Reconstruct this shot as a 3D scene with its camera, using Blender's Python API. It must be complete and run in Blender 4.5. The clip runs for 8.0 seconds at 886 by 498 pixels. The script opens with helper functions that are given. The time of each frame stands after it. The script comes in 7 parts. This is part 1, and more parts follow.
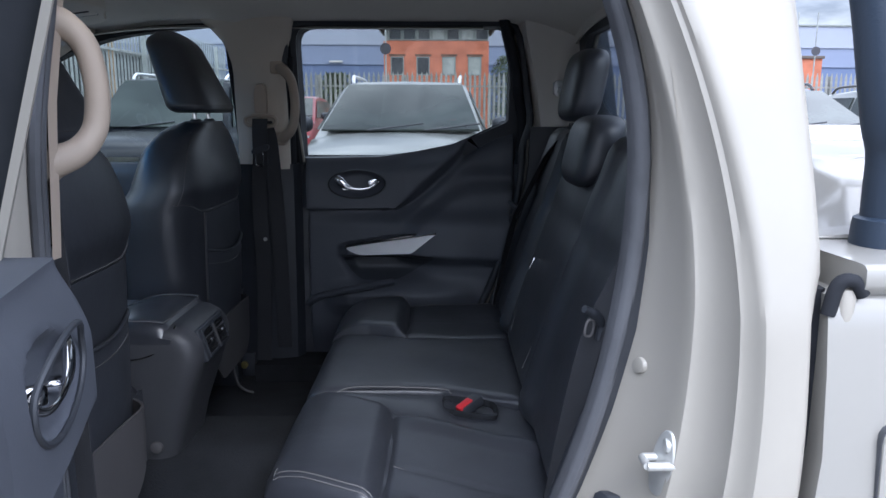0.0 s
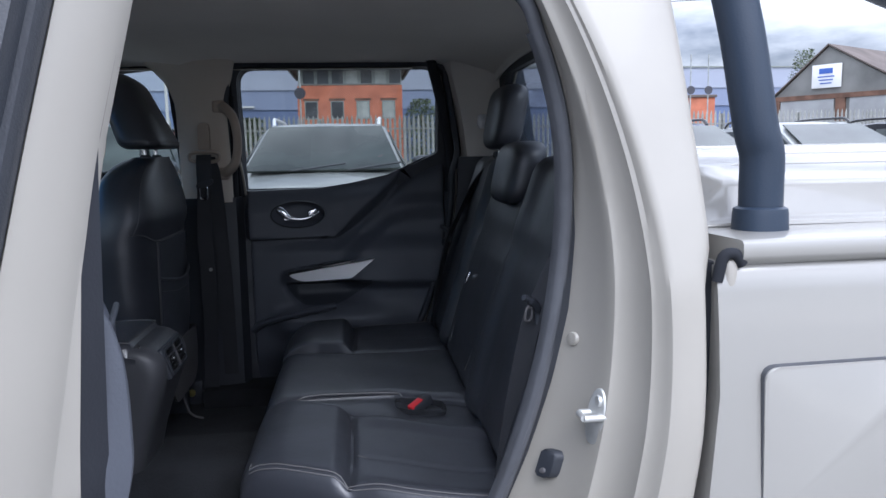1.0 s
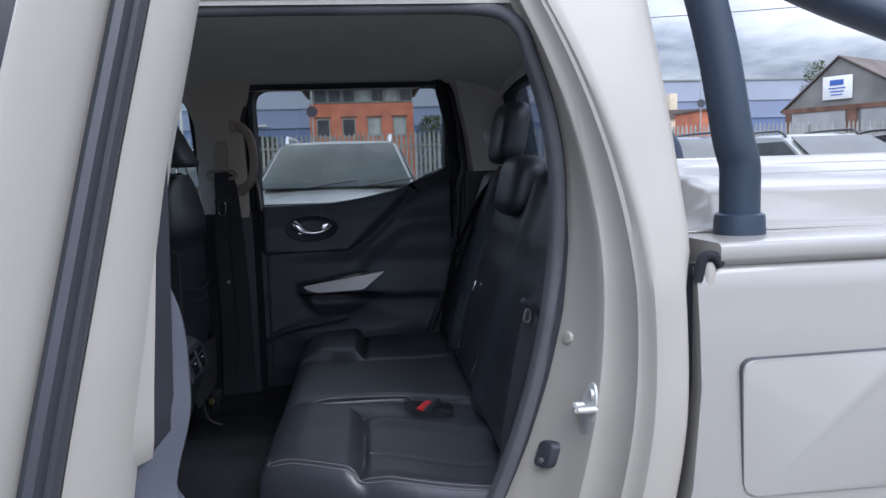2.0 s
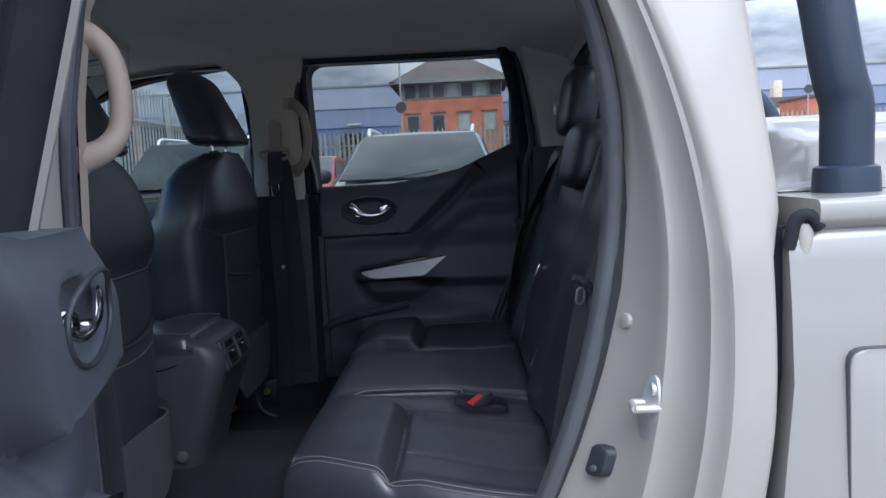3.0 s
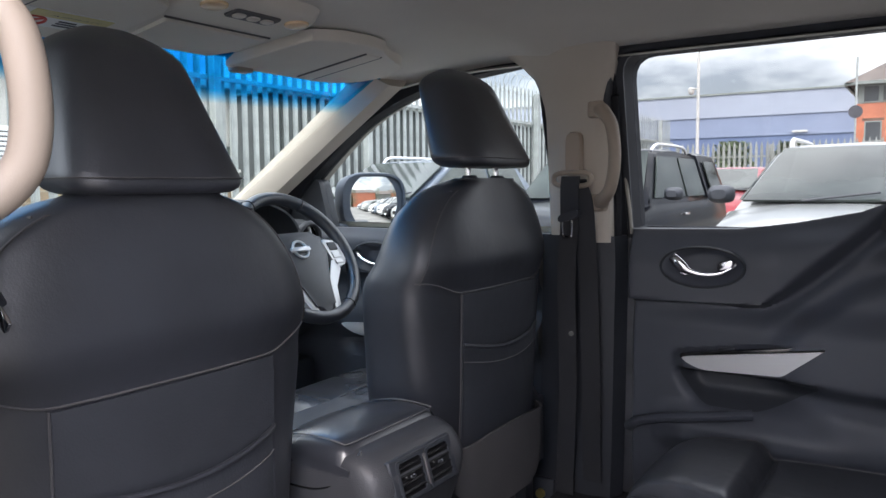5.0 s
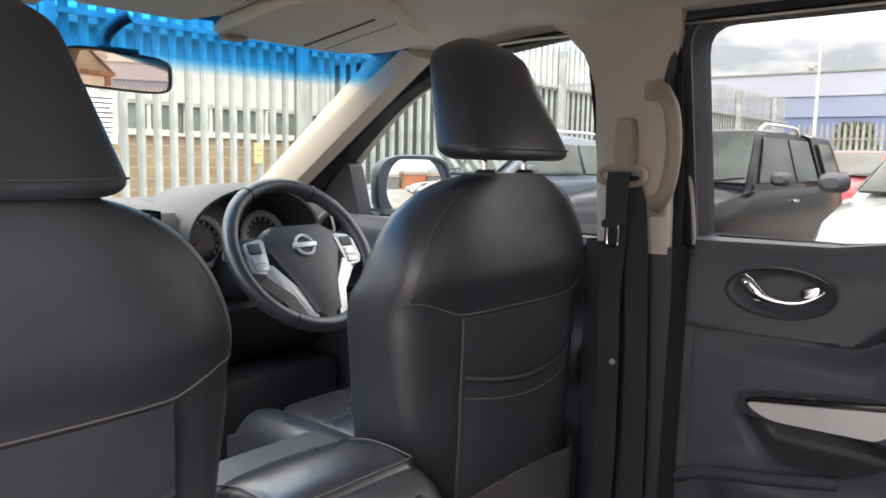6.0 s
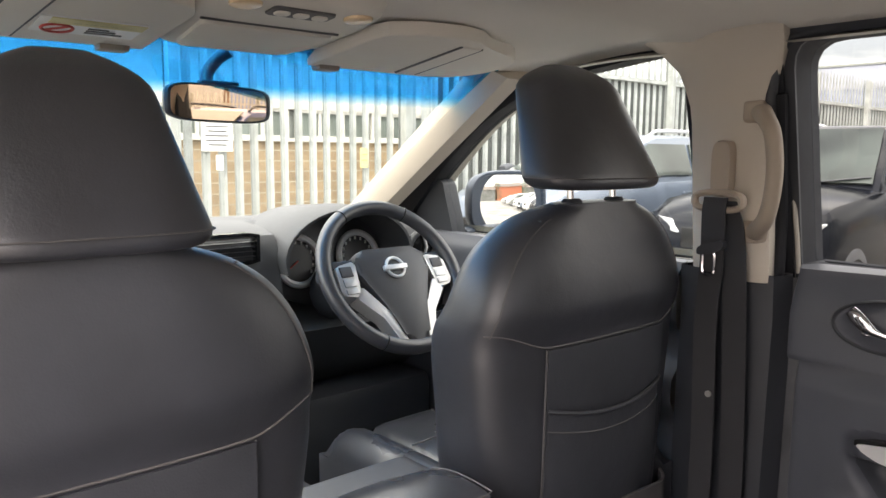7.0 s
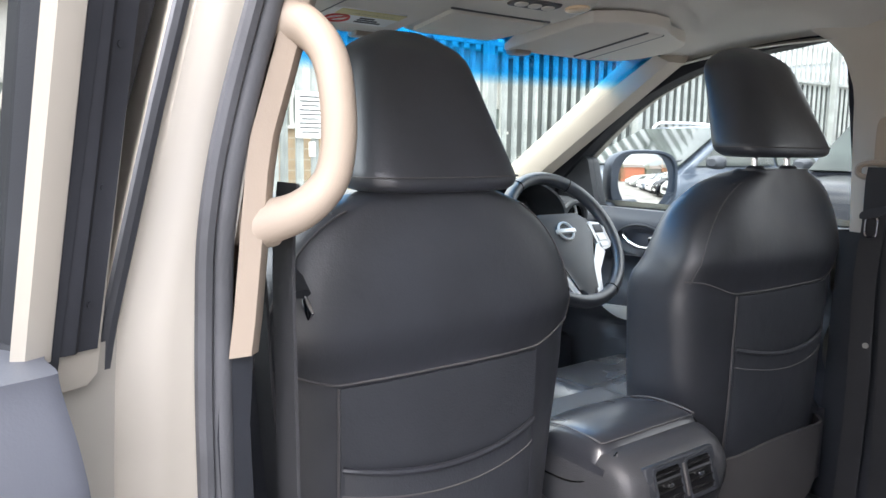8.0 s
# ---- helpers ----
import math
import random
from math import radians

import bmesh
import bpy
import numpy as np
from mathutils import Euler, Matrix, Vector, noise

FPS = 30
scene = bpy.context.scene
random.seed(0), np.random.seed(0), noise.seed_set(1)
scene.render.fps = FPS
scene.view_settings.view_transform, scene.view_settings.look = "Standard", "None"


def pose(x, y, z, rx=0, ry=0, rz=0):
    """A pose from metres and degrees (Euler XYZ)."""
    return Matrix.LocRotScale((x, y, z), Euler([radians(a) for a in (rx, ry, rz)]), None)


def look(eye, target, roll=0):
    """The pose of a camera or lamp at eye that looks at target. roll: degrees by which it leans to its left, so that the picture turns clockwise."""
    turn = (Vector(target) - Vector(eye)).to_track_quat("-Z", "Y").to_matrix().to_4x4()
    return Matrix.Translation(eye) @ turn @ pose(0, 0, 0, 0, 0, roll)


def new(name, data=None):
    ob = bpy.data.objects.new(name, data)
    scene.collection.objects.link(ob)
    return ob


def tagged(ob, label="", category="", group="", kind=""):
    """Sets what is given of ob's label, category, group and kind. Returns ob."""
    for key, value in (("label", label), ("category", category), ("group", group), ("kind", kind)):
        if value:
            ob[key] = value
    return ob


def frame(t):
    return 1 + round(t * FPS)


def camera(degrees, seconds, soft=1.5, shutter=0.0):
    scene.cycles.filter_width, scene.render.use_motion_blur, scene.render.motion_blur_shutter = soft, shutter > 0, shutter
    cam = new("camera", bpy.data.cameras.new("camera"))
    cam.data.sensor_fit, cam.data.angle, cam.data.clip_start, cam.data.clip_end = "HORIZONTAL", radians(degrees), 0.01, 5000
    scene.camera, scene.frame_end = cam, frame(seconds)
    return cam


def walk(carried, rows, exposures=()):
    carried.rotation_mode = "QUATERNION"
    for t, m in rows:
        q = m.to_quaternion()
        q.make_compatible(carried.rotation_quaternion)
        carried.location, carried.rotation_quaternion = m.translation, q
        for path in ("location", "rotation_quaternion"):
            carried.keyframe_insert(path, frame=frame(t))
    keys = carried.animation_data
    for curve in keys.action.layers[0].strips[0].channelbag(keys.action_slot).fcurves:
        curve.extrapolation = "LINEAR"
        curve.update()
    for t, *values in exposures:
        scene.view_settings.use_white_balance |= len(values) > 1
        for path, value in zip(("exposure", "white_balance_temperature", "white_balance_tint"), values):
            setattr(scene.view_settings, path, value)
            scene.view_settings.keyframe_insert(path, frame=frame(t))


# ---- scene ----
cam = camera(61.6, 8.0)
METRES, EYE, TILT, LEAN, TURN = 2.2, 1.42, -10.6, -0.2, 0.0
ROWS = [
    (0.0, 0.0, 0.0, 0.0, 0.0, 0.0, 0.0),
    (0.5, -0.0259, -0.0394, -0.009, -4.45, 1.46, 0.98),
    (1.0, -0.0299, -0.0761, -0.0294, -6.15, 3.07, 2.46),
    (2.5, -0.0236, -0.1241, -0.0418, -3.29, 4.42, 3.68),
    (3.0, 0.0173, -0.0341, -0.054, 1.9, 4.37, 2.55),
    (3.5, 0.0537, 0.0693, -0.0338, 9.56, 4.52, 0.9),
    (4.0, 0.0845, 0.1516, -0.0083, 18.35, 4.7, -1.4),
    (4.5, 0.1062, 0.2185, 0.0136, 26.62, 4.63, -3.45),
    (5.0, 0.0713, 0.3052, 0.0349, 33.2, 4.11, -5.17),
    (6.5, 0.0576, 0.4648, 0.0974, 44.0, 0.03, -8.44),
    (7.0, 0.0663, 0.4533, 0.1058, 48.69, -0.13, -8.29),
    (7.5, 0.0547, 0.4037, 0.0857, 52.26, -0.4, -8.83),
    (8.0, 0.0618, 0.3016, 0.0577, 53.03, -1.4, -9.19),
]
EXPOSURES = [(0.0, 1.42, 5700, 12), (1.0, 1.12, 5750, 13), (2.5, 0.84, 5750, 12), (3.5, 1.35, 5500, 11), (4.0, 1.72, 5750, 12), (4.5, 2.25, 6100, 14), (5.0, 2.35, 6550, 17), (6.5, 2.95, 7750, 19), (7.0, 3.05, 7800, 18), (8.0, 3.0, 6800, 14)]
walk(cam, [(t, pose(0, 0, EYE, TILT, LEAN, TURN) @ pose(METRES * x, METRES * y, METRES * z, 90 + pitch, roll, yaw)) for t, x, y, z, yaw, pitch, roll in ROWS], EXPOSURES)

# ---- world and light ----
world = bpy.data.worlds.new("sky")
scene.world = world
world.use_nodes = True
wn, wl = world.node_tree.nodes, world.node_tree.links
wn.clear()
w_out = wn.new("ShaderNodeOutputWorld")
w_bg = wn.new("ShaderNodeBackground")
w_sky = wn.new("ShaderNodeTexSky")
w_sky.sky_type = "NISHITA"
w_sky.sun_disc = False
w_sky.sun_elevation = radians(47)
w_sky.sun_rotation = radians(160)
w_co = wn.new("ShaderNodeTexCoord")
w_map = wn.new("ShaderNodeMapping")
w_map.inputs["Scale"].default_value = (1.9, 1.9, 6.0)
w_noise = wn.new("ShaderNodeTexNoise")
w_noise.inputs["Scale"].default_value = 1.7
w_noise.inputs["Detail"].default_value = 6
w_noise.inputs["Roughness"].default_value = 0.55
w_ramp = wn.new("ShaderNodeValToRGB")
w_ramp.color_ramp.elements[0].position = 0.41
w_ramp.color_ramp.elements[0].color = (2.3, 2.4, 2.75, 1)
w_ramp.color_ramp.elements[1].position = 0.60
w_ramp.color_ramp.elements[1].color = (8.0, 8.0, 8.2, 1)
w_mix = wn.new("ShaderNodeMixRGB")
w_mix.inputs[0].default_value = 0.82
wl.new(w_co.outputs["Generated"], w_map.inputs["Vector"])
wl.new(w_map.outputs[0], w_noise.inputs["Vector"])
wl.new(w_noise.outputs[0], w_ramp.inputs[0])
wl.new(w_sky.outputs[0], w_mix.inputs[1])
wl.new(w_ramp.outputs[0], w_mix.inputs[2])
# an overcast sky is brighter overhead than at the horizon
w_sep = wn.new("ShaderNodeSeparateXYZ")
w_grad = wn.new("ShaderNodeMapRange")
w_grad.inputs["From Min"].default_value, w_grad.inputs["From Max"].default_value = 0.03, 0.75
w_grad.inputs["To Min"].default_value, w_grad.inputs["To Max"].default_value = 0.30, 1.15
w_mul = wn.new("ShaderNodeVectorMath")
w_mul.operation = "SCALE"
wl.new(w_co.outputs["Generated"], w_sep.inputs[0])
wl.new(w_sep.outputs["Z"], w_grad.inputs["Value"])
wl.new(w_mix.outputs[0], w_mul.inputs[0])
wl.new(w_grad.outputs[0], w_mul.inputs["Scale"])
# and brighter on the side of the veiled sun
w_side = wn.new("ShaderNodeMapRange")
w_side.inputs["From Min"].default_value, w_side.inputs["From Max"].default_value = -0.9, 0.9
w_side.inputs["To Min"].default_value, w_side.inputs["To Max"].default_value = 1.42, 0.84
w_veil = wn.new("ShaderNodeVectorMath")
w_veil.operation = "SCALE"
wl.new(w_sep.outputs["Y"], w_side.inputs["Value"])
wl.new(w_mul.outputs[0], w_veil.inputs[0])
wl.new(w_side.outputs[0], w_veil.inputs["Scale"])
wl.new(w_veil.outputs[0], w_bg.inputs[0])
w_bg.inputs[1].default_value = 0.225
wl.new(w_bg.outputs[0], w_out.inputs[0])

sun_data = bpy.data.lights.new("sun", "SUN")
sun_data.energy, sun_data.angle, sun_data.color = 0.72, radians(30), (1.0, 0.97, 0.92)
sun = new("sun", sun_data)
sun.matrix_world = look((3.2, -7.4, 11.4), (0, 1.6, 1.0))


# ---- materials ----
def material(name, color, rough=0.5, metal=0.0, grain=0.0, grain_scale=60.0, vary=0.12, vary_scale=3.0, coat=0.0, color2=None, random_tint=0.0, sheen=0.0, spec=0.5, wrinkle=0.0):
    """A Principled surface with colour variation at two scales and a fine bump."""
    m = bpy.data.materials.new(name)
    m.use_nodes = True
    n, l = m.node_tree.nodes, m.node_tree.links
    b = n["Principled BSDF"]
    b.inputs["Roughness"].default_value = rough
    b.inputs["Metallic"].default_value = metal
    b.inputs["Coat Weight"].default_value = coat
    b.inputs["Coat Roughness"].default_value = 0.06
    b.inputs["Sheen Weight"].default_value = sheen
    b.inputs["Specular IOR Level"].default_value = spec
    co = n.new("ShaderNodeTexCoord")
    big = n.new("ShaderNodeTexNoise")
    big.inputs["Scale"].default_value = vary_scale
    big.inputs["Detail"].default_value = 4
    l.new(co.outputs["Object"], big.inputs["Vector"])
    mix = n.new("ShaderNodeMixRGB")
    c2 = color2 or tuple(c * (1 - 2.2 * vary) for c in color)
    c1 = color if color2 else tuple(min(1, c * (1 + 0.6 * vary)) for c in color)
    mix.inputs[1].default_value = (*c1, 1)
    mix.inputs[2].default_value = (*c2, 1)
    ramp = n.new("ShaderNodeMapRange")
    ramp.inputs["From Min"].default_value, ramp.inputs["From Max"].default_value = 0.35, 0.7
    l.new(big.outputs[0], ramp.inputs["Value"])
    l.new(ramp.outputs[0], mix.inputs[0])
    last = mix.outputs[0]
    if random_tint:
        info = n.new("ShaderNodeObjectInfo")
        hsv = n.new("ShaderNodeHueSaturation")
        rr = n.new("ShaderNodeMapRange")
        rr.inputs["To Min"].default_value, rr.inputs["To Max"].default_value = 1 - random_tint, 1 + random_tint
        l.new(info.outputs["Random"], rr.inputs["Value"])
        l.new(rr.outputs[0], hsv.inputs["Value"])
        l.new(last, hsv.inputs["Color"])
        last = hsv.outputs[0]
    l.new(last, b.inputs["Base Color"])
    rmix = n.new("ShaderNodeMapRange")
    rmix.inputs["To Min"].default_value, rmix.inputs["To Max"].default_value = max(0.02, rough - 0.06), min(1, rough + 0.08)
    l.new(big.outputs[0], rmix.inputs["Value"])
    l.new(rmix.outputs[0], b.inputs["Roughness"])
    if grain:
        fine = n.new("ShaderNodeTexNoise")
        fine.inputs["Scale"].default_value = grain_scale
        fine.inputs["Detail"].default_value = 3
        l.new(co.outputs["Object"], fine.inputs["Vector"])
        bump = n.new("ShaderNodeBump")
        bump.inputs["Strength"].default_value = grain
        bump.inputs["Distance"].default_value = 0.002
        l.new(fine.outputs[0], bump.inputs["Height"])
        l.new(bump.outputs[0], b.inputs["Normal"])
        if wrinkle:
            fold = n.new("ShaderNodeTexNoise")
            fold.inputs["Scale"].default_value = 26
            fold.inputs["Detail"].default_value = 5
            fold.inputs["Distortion"].default_value = 0.3
            l.new(co.outputs["Object"], fold.inputs["Vector"])
            wave = n.new("ShaderNodeBump")
            wave.inputs["Strength"].default_value = wrinkle
            wave.inputs["Distance"].default_value = 0.02
            l.new(fold.outputs[0], wave.inputs["Height"])
            l.new(wave.outputs[0], bump.inputs["Normal"])
    return m


def glass_material(name, tint, gloss=1.0, band=None):
    """A thin pane: tinted see-through with a Fresnel gloss; band: (z0, z1, colour), a sun strip that fades in between these heights."""
    m = bpy.data.materials.new(name)
    m.use_nodes = True
    n, l = m.node_tree.nodes, m.node_tree.links
    n.clear()
    out = n.new("ShaderNodeOutputMaterial")
    tr = n.new("ShaderNodeBsdfTransparent")
    gl = n.new("ShaderNodeBsdfGlossy")
    gl.inputs["Roughness"].default_value = 0.02
    mixs = n.new("ShaderNodeMixShader")
    face = n.new("ShaderNodeLayerWeight")
    face.inputs[0].default_value = 0.5
    power = n.new("ShaderNodeMath")
    power.operation = "POWER"
    power.inputs[1].default_value = 4.5
    fr = n.new("ShaderNodeMapRange")
    fr.inputs["To Min"].default_value, fr.inputs["To Max"].default_value = 0.03 * gloss, 0.55 * gloss
    l.new(face.outputs["Facing"], power.inputs[0])
    l.new(power.outputs[0], fr.inputs["Value"])
    tr.inputs[0].default_value = (*tint, 1)
    if band:
        co = n.new("ShaderNodeTexCoord")
        sep = n.new("ShaderNodeSeparateXYZ")
        mr = n.new("ShaderNodeMapRange")
        mr.inputs["From Min"].default_value, mr.inputs["From Max"].default_value = band[0], band[1]
        cm = n.new("ShaderNodeMixRGB")
        cm.inputs[1].default_value = (*tint, 1)
        cm.inputs[2].default_value = (*band[2], 1)
        l.new(co.outputs["Object"], sep.inputs[0])
        l.new(sep.outputs["Z"], mr.inputs["Value"])
        l.new(mr.outputs[0], cm.inputs[0])
        l.new(cm.outputs[0], tr.inputs[0])
    l.new(fr.outputs[0], mixs.inputs[0])
    l.new(tr.outputs[0], mixs.inputs[1])
    l.new(gl.outputs[0], mixs.inputs[2])
    l.new(mixs.outputs[0], out.inputs[0])
    return m


def mirror_material(name, tint):
    m = bpy.data.materials.new(name)
    m.use_nodes = True
    b = m.node_tree.nodes["Principled BSDF"]
    b.inputs["Base Color"].default_value = (*tint, 1)
    b.inputs["Metallic"].default_value = 1.0
    b.inputs["Roughness"].default_value = 0.015
    return m


# one white paint in two tones: body dimmed, jambs lighter, to imitate their lighting
M_PAINT = material("white_pearl_paint_dimmed", (0.315, 0.302, 0.272), 0.28, coat=0.75, vary=0.015, vary_scale=1.5)
M_JAMB = material("white_pearl_paint_lighter", (0.375, 0.35, 0.303), 0.42, coat=0.15, vary=0.03, vary_scale=4)
M_LEATHER = material("black_leather", (0.041, 0.044, 0.054), 0.40, grain=0.12, grain_scale=420, vary=0.16, vary_scale=6, spec=1.0, wrinkle=0.05)
# same leather, paler and glossier where windscreen light falls on cushions and lid
M_LEATHER_LIT = material("lit_black_leather", (0.056, 0.059, 0.070), 0.27, grain=0.1, grain_scale=420, vary=0.16, vary_scale=6, spec=1.0, wrinkle=0.04)
M_LEATHER_SIDE = material("black_vinyl", (0.048, 0.052, 0.063), 0.47, grain=0.25, spec=0.8, grain_scale=380, vary=0.15, vary_scale=5, wrinkle=0.06)
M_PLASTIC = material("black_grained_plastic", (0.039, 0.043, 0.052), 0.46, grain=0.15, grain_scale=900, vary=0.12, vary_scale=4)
M_DASH = material("soft_dark_grey_plastic", (0.060, 0.063, 0.070), 0.6, grain=0.4, grain_scale=500, vary=0.1, vary_scale=3)
M_CONSOLE = material("charcoal_console_plastic", (0.072, 0.073, 0.080), 0.36, grain=0.3, grain_scale=500, vary=0.1, vary_scale=3)
M_DOORGREY = material("grey_door_plastic", (0.084, 0.091, 0.110), 0.48, grain=0.12, grain_scale=500, vary=0.1, vary_scale=3)
M_GLOSSBLACK = material("gloss_black_plastic", (0.012, 0.012, 0.013), 0.15, vary=0.05)
M_CARPET = material("black_carpet", (0.016, 0.018, 0.022), 0.95, grain=1.0, grain_scale=260, vary=0.25, vary_scale=8)
M_HEADLINER = material("grey_headliner_fabric", (0.76, 0.72, 0.665), 0.95, grain=0.5, grain_scale=500, vary=0.04, vary_scale=2, spec=0.1)
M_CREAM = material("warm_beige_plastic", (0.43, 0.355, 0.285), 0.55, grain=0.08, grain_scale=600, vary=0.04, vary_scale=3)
# lighter copy of the beige trim, brightness put into its colour
M_PILLAR = material("lightened_beige_plastic", (0.62, 0.555, 0.475), 0.7, grain=0.1, grain_scale=600, vary=0.04, vary_scale=3)
M_VISOR = material("light_warm_grey_vinyl", (0.74, 0.69, 0.62), 0.7, grain=0.2, grain_scale=700, vary=0.03, vary_scale=3)
M_SEATTRIM = material("grey_seat_plastic", (0.11, 0.105, 0.107), 0.6, grain=0.4, grain_scale=500, vary=0.08)
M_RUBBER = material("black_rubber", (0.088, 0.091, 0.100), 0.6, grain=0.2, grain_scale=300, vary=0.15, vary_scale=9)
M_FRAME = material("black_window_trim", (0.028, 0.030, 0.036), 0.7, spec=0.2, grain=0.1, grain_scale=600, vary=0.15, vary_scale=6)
M_CHROME = material("chrome", (0.80, 0.80, 0.82), 0.08, metal=1.0, vary=0.02)
M_SATIN = material("satin_silver_trim", (0.82, 0.82, 0.82), 0.34, metal=0.35, vary=0.04)
M_SILVER = material("satin_silver_plastic", (0.62, 0.62, 0.62), 0.34, metal=0.4, vary=0.04)
M_STEEL = material("zinc_steel", (0.66, 0.66, 0.63), 0.4, metal=0.5, vary=0.1, vary_scale=20)
M_STITCH = material("grey_stitching", (0.17, 0.165, 0.165), 0.7, vary=0.1)
M_THREAD = material("dark_grey_thread", (0.115, 0.110, 0.112), 0.55, vary=0.1)
M_WEBBING = material("black_webbing", (0.040, 0.041, 0.046), 0.7, grain=0.6, grain_scale=900, vary=0.1)
M_RED = material("red_button", (0.62, 0.03, 0.04), 0.4, vary=0.08)
M_BLACKBAR = material("satin_black_coat", (0.020, 0.033, 0.055), 0.42, grain=0.15, grain_scale=300, vary=0.08)
M_GLASS = glass_material("clear_side_glass", (0.76, 0.80, 0.79))
M_GLASS_DARK = glass_material("privacy_side_glass", (0.68, 0.70, 0.69))
M_GLASS_REAR = glass_material("privacy_glass", (0.60, 0.62, 0.63))
M_SCREEN = glass_material("tinted_windscreen_glass", (0.79, 0.83, 0.81), band=(1.575, 1.60, (0.015, 0.50, 0.80)))
M_MIRROR = mirror_material("mirror_silver", (0.90, 0.89, 0.87))
# the peach of reflected clouds is painted in as the mirror's tint
M_MIRROR_PEACH = mirror_material("peach_reflection_mirror", (0.93, 0.66, 0.48))
M_WHITE = material("white_print", (0.78, 0.78, 0.76), 0.5, vary=0.03)
M_YELLOW = material("yellow_print", (0.62, 0.55, 0.25), 0.5, vary=0.03)
M_INK = material("dark_print", (0.05, 0.05, 0.06), 0.6, vary=0.03)
M_BLUEINK = material("blue_print", (0.05, 0.12, 0.42), 0.6, vary=0.03)
M_REDINK = material("red_print", (0.5, 0.06, 0.05), 0.6, vary=0.03)
M_LAMP = material("lamp_lens", (0.80, 0.58, 0.36), 0.25, vary=0.03)
M_DIAL = material("dial_face", (0.06, 0.06, 0.064), 0.4, vary=0.1)
M_TERRA = material("orange_cloth", (0.65, 0.22, 0.05), 0.8, vary=0.1)


# ---- mesh helpers ----
def part(name, bm, mat, parent=None, label="", smooth=40):
    """Links a bmesh, given in world places, as one mesh object under a thing or part."""
    root = parent
    base = Vector((0, 0, 0))
    while root is not None:
        base = base + root.location
        root = root.parent
    bmesh.ops.remove_doubles(bm, verts=bm.verts, dist=1e-5)
    bmesh.ops.recalc_face_normals(bm, faces=bm.faces)
    bmesh.ops.translate(bm, verts=bm.verts, vec=-base)
    if smooth:
        for f in bm.faces:
            f.smooth = True
        for e in bm.edges:
            if len(e.link_faces) == 2 and e.calc_face_angle(0) > radians(smooth):
                e.smooth = False
    me = bpy.data.meshes.new(name)
    bm.to_mesh(me)
    bm.free()
    me.materials.append(mat)
    ob = new(name, me)
    if parent is not None:
        ob.parent = parent
    if label:
        ob["label"] = label
    return ob


def thing(name, at, label, category, group="", kind=""):
    ob = new(name)
    ob.empty_display_size = 0.05
    ob.location = at
    return tagged(ob, label, category, group, kind)


def join(*bms):
    """Joins bmeshes into the first."""
    a = bms[0]
    for b in bms[1:]:
        me = bpy.data.meshes.new("tmp")
        b.to_mesh(me)
        b.free()
        a.from_mesh(me)
        bpy.data.meshes.remove(me)
    return a


def box(x0, x1, y0, y1, z0, z1, bev=0.004, seg=2):
    bm = bmesh.new()
    bmesh.ops.create_cube(bm, size=1)
    for v in bm.verts:
        v.co = Vector(((x0 + x1) / 2 + v.co.x * (x1 - x0), (y0 + y1) / 2 + v.co.y * (y1 - y0), (z0 + z1) / 2 + v.co.z * (z1 - z0)))
    if bev:
        bev = min(bev, 0.45 * min(abs(x1 - x0), abs(y1 - y0), abs(z1 - z0)))
        bmesh.ops.bevel(bm, geom=list(bm.edges), offset=bev, segments=seg, profile=0.5, affect="EDGES")
    return bm


def turned(bm, m):
    bmesh.ops.transform(bm, matrix=m, verts=bm.verts)
    return bm


def prism(poly, place, a, b, bev=0.0, seg=2):
    """A polygon of (u, v) pairs pulled from depth a to b; place(u, v, d) gives the point."""
    bm = bmesh.new()
    lo = [bm.verts.new(place(u, v, a)) for u, v in poly]
    hi = [bm.verts.new(place(u, v, b)) for u, v in poly]
    n = len(poly)
    bm.faces.new(lo)
    f1 = bm.faces.new(hi[::-1])
    for i in range(n):
        bm.faces.new((lo[i], lo[(i + 1) % n], hi[(i + 1) % n], hi[i]))
    if bev:
        bmesh.ops.bevel(bm, geom=list(f1.edges), offset=bev, segments=seg, profile=0.5, affect="EDGES")
    return bm


def loft(secs, caps=True, closed=True):
    bm = bmesh.new()
    rows = [[bm.verts.new(p) for p in s] for s in secs]
    n = len(rows[0])
    for a, b in zip(rows, rows[1:]):
        for i in range(n if closed else n - 1):
            bm.faces.new((a[i], a[(i + 1) % n], b[(i + 1) % n], b[i]))
    if caps and closed:
        bm.faces.new(rows[0][::-1])
        bm.faces.new(rows[-1])
    return bm


def sheet(secs, thick=0.0):
    """An open lofted surface; thick gives it a back."""
    bm = loft(secs, caps=False, closed=False)
    if thick:
        bmesh.ops.recalc_face_normals(bm, faces=bm.faces)
        bmesh.ops.solidify(bm, geom=list(bm.faces), thickness=thick)
    return bm


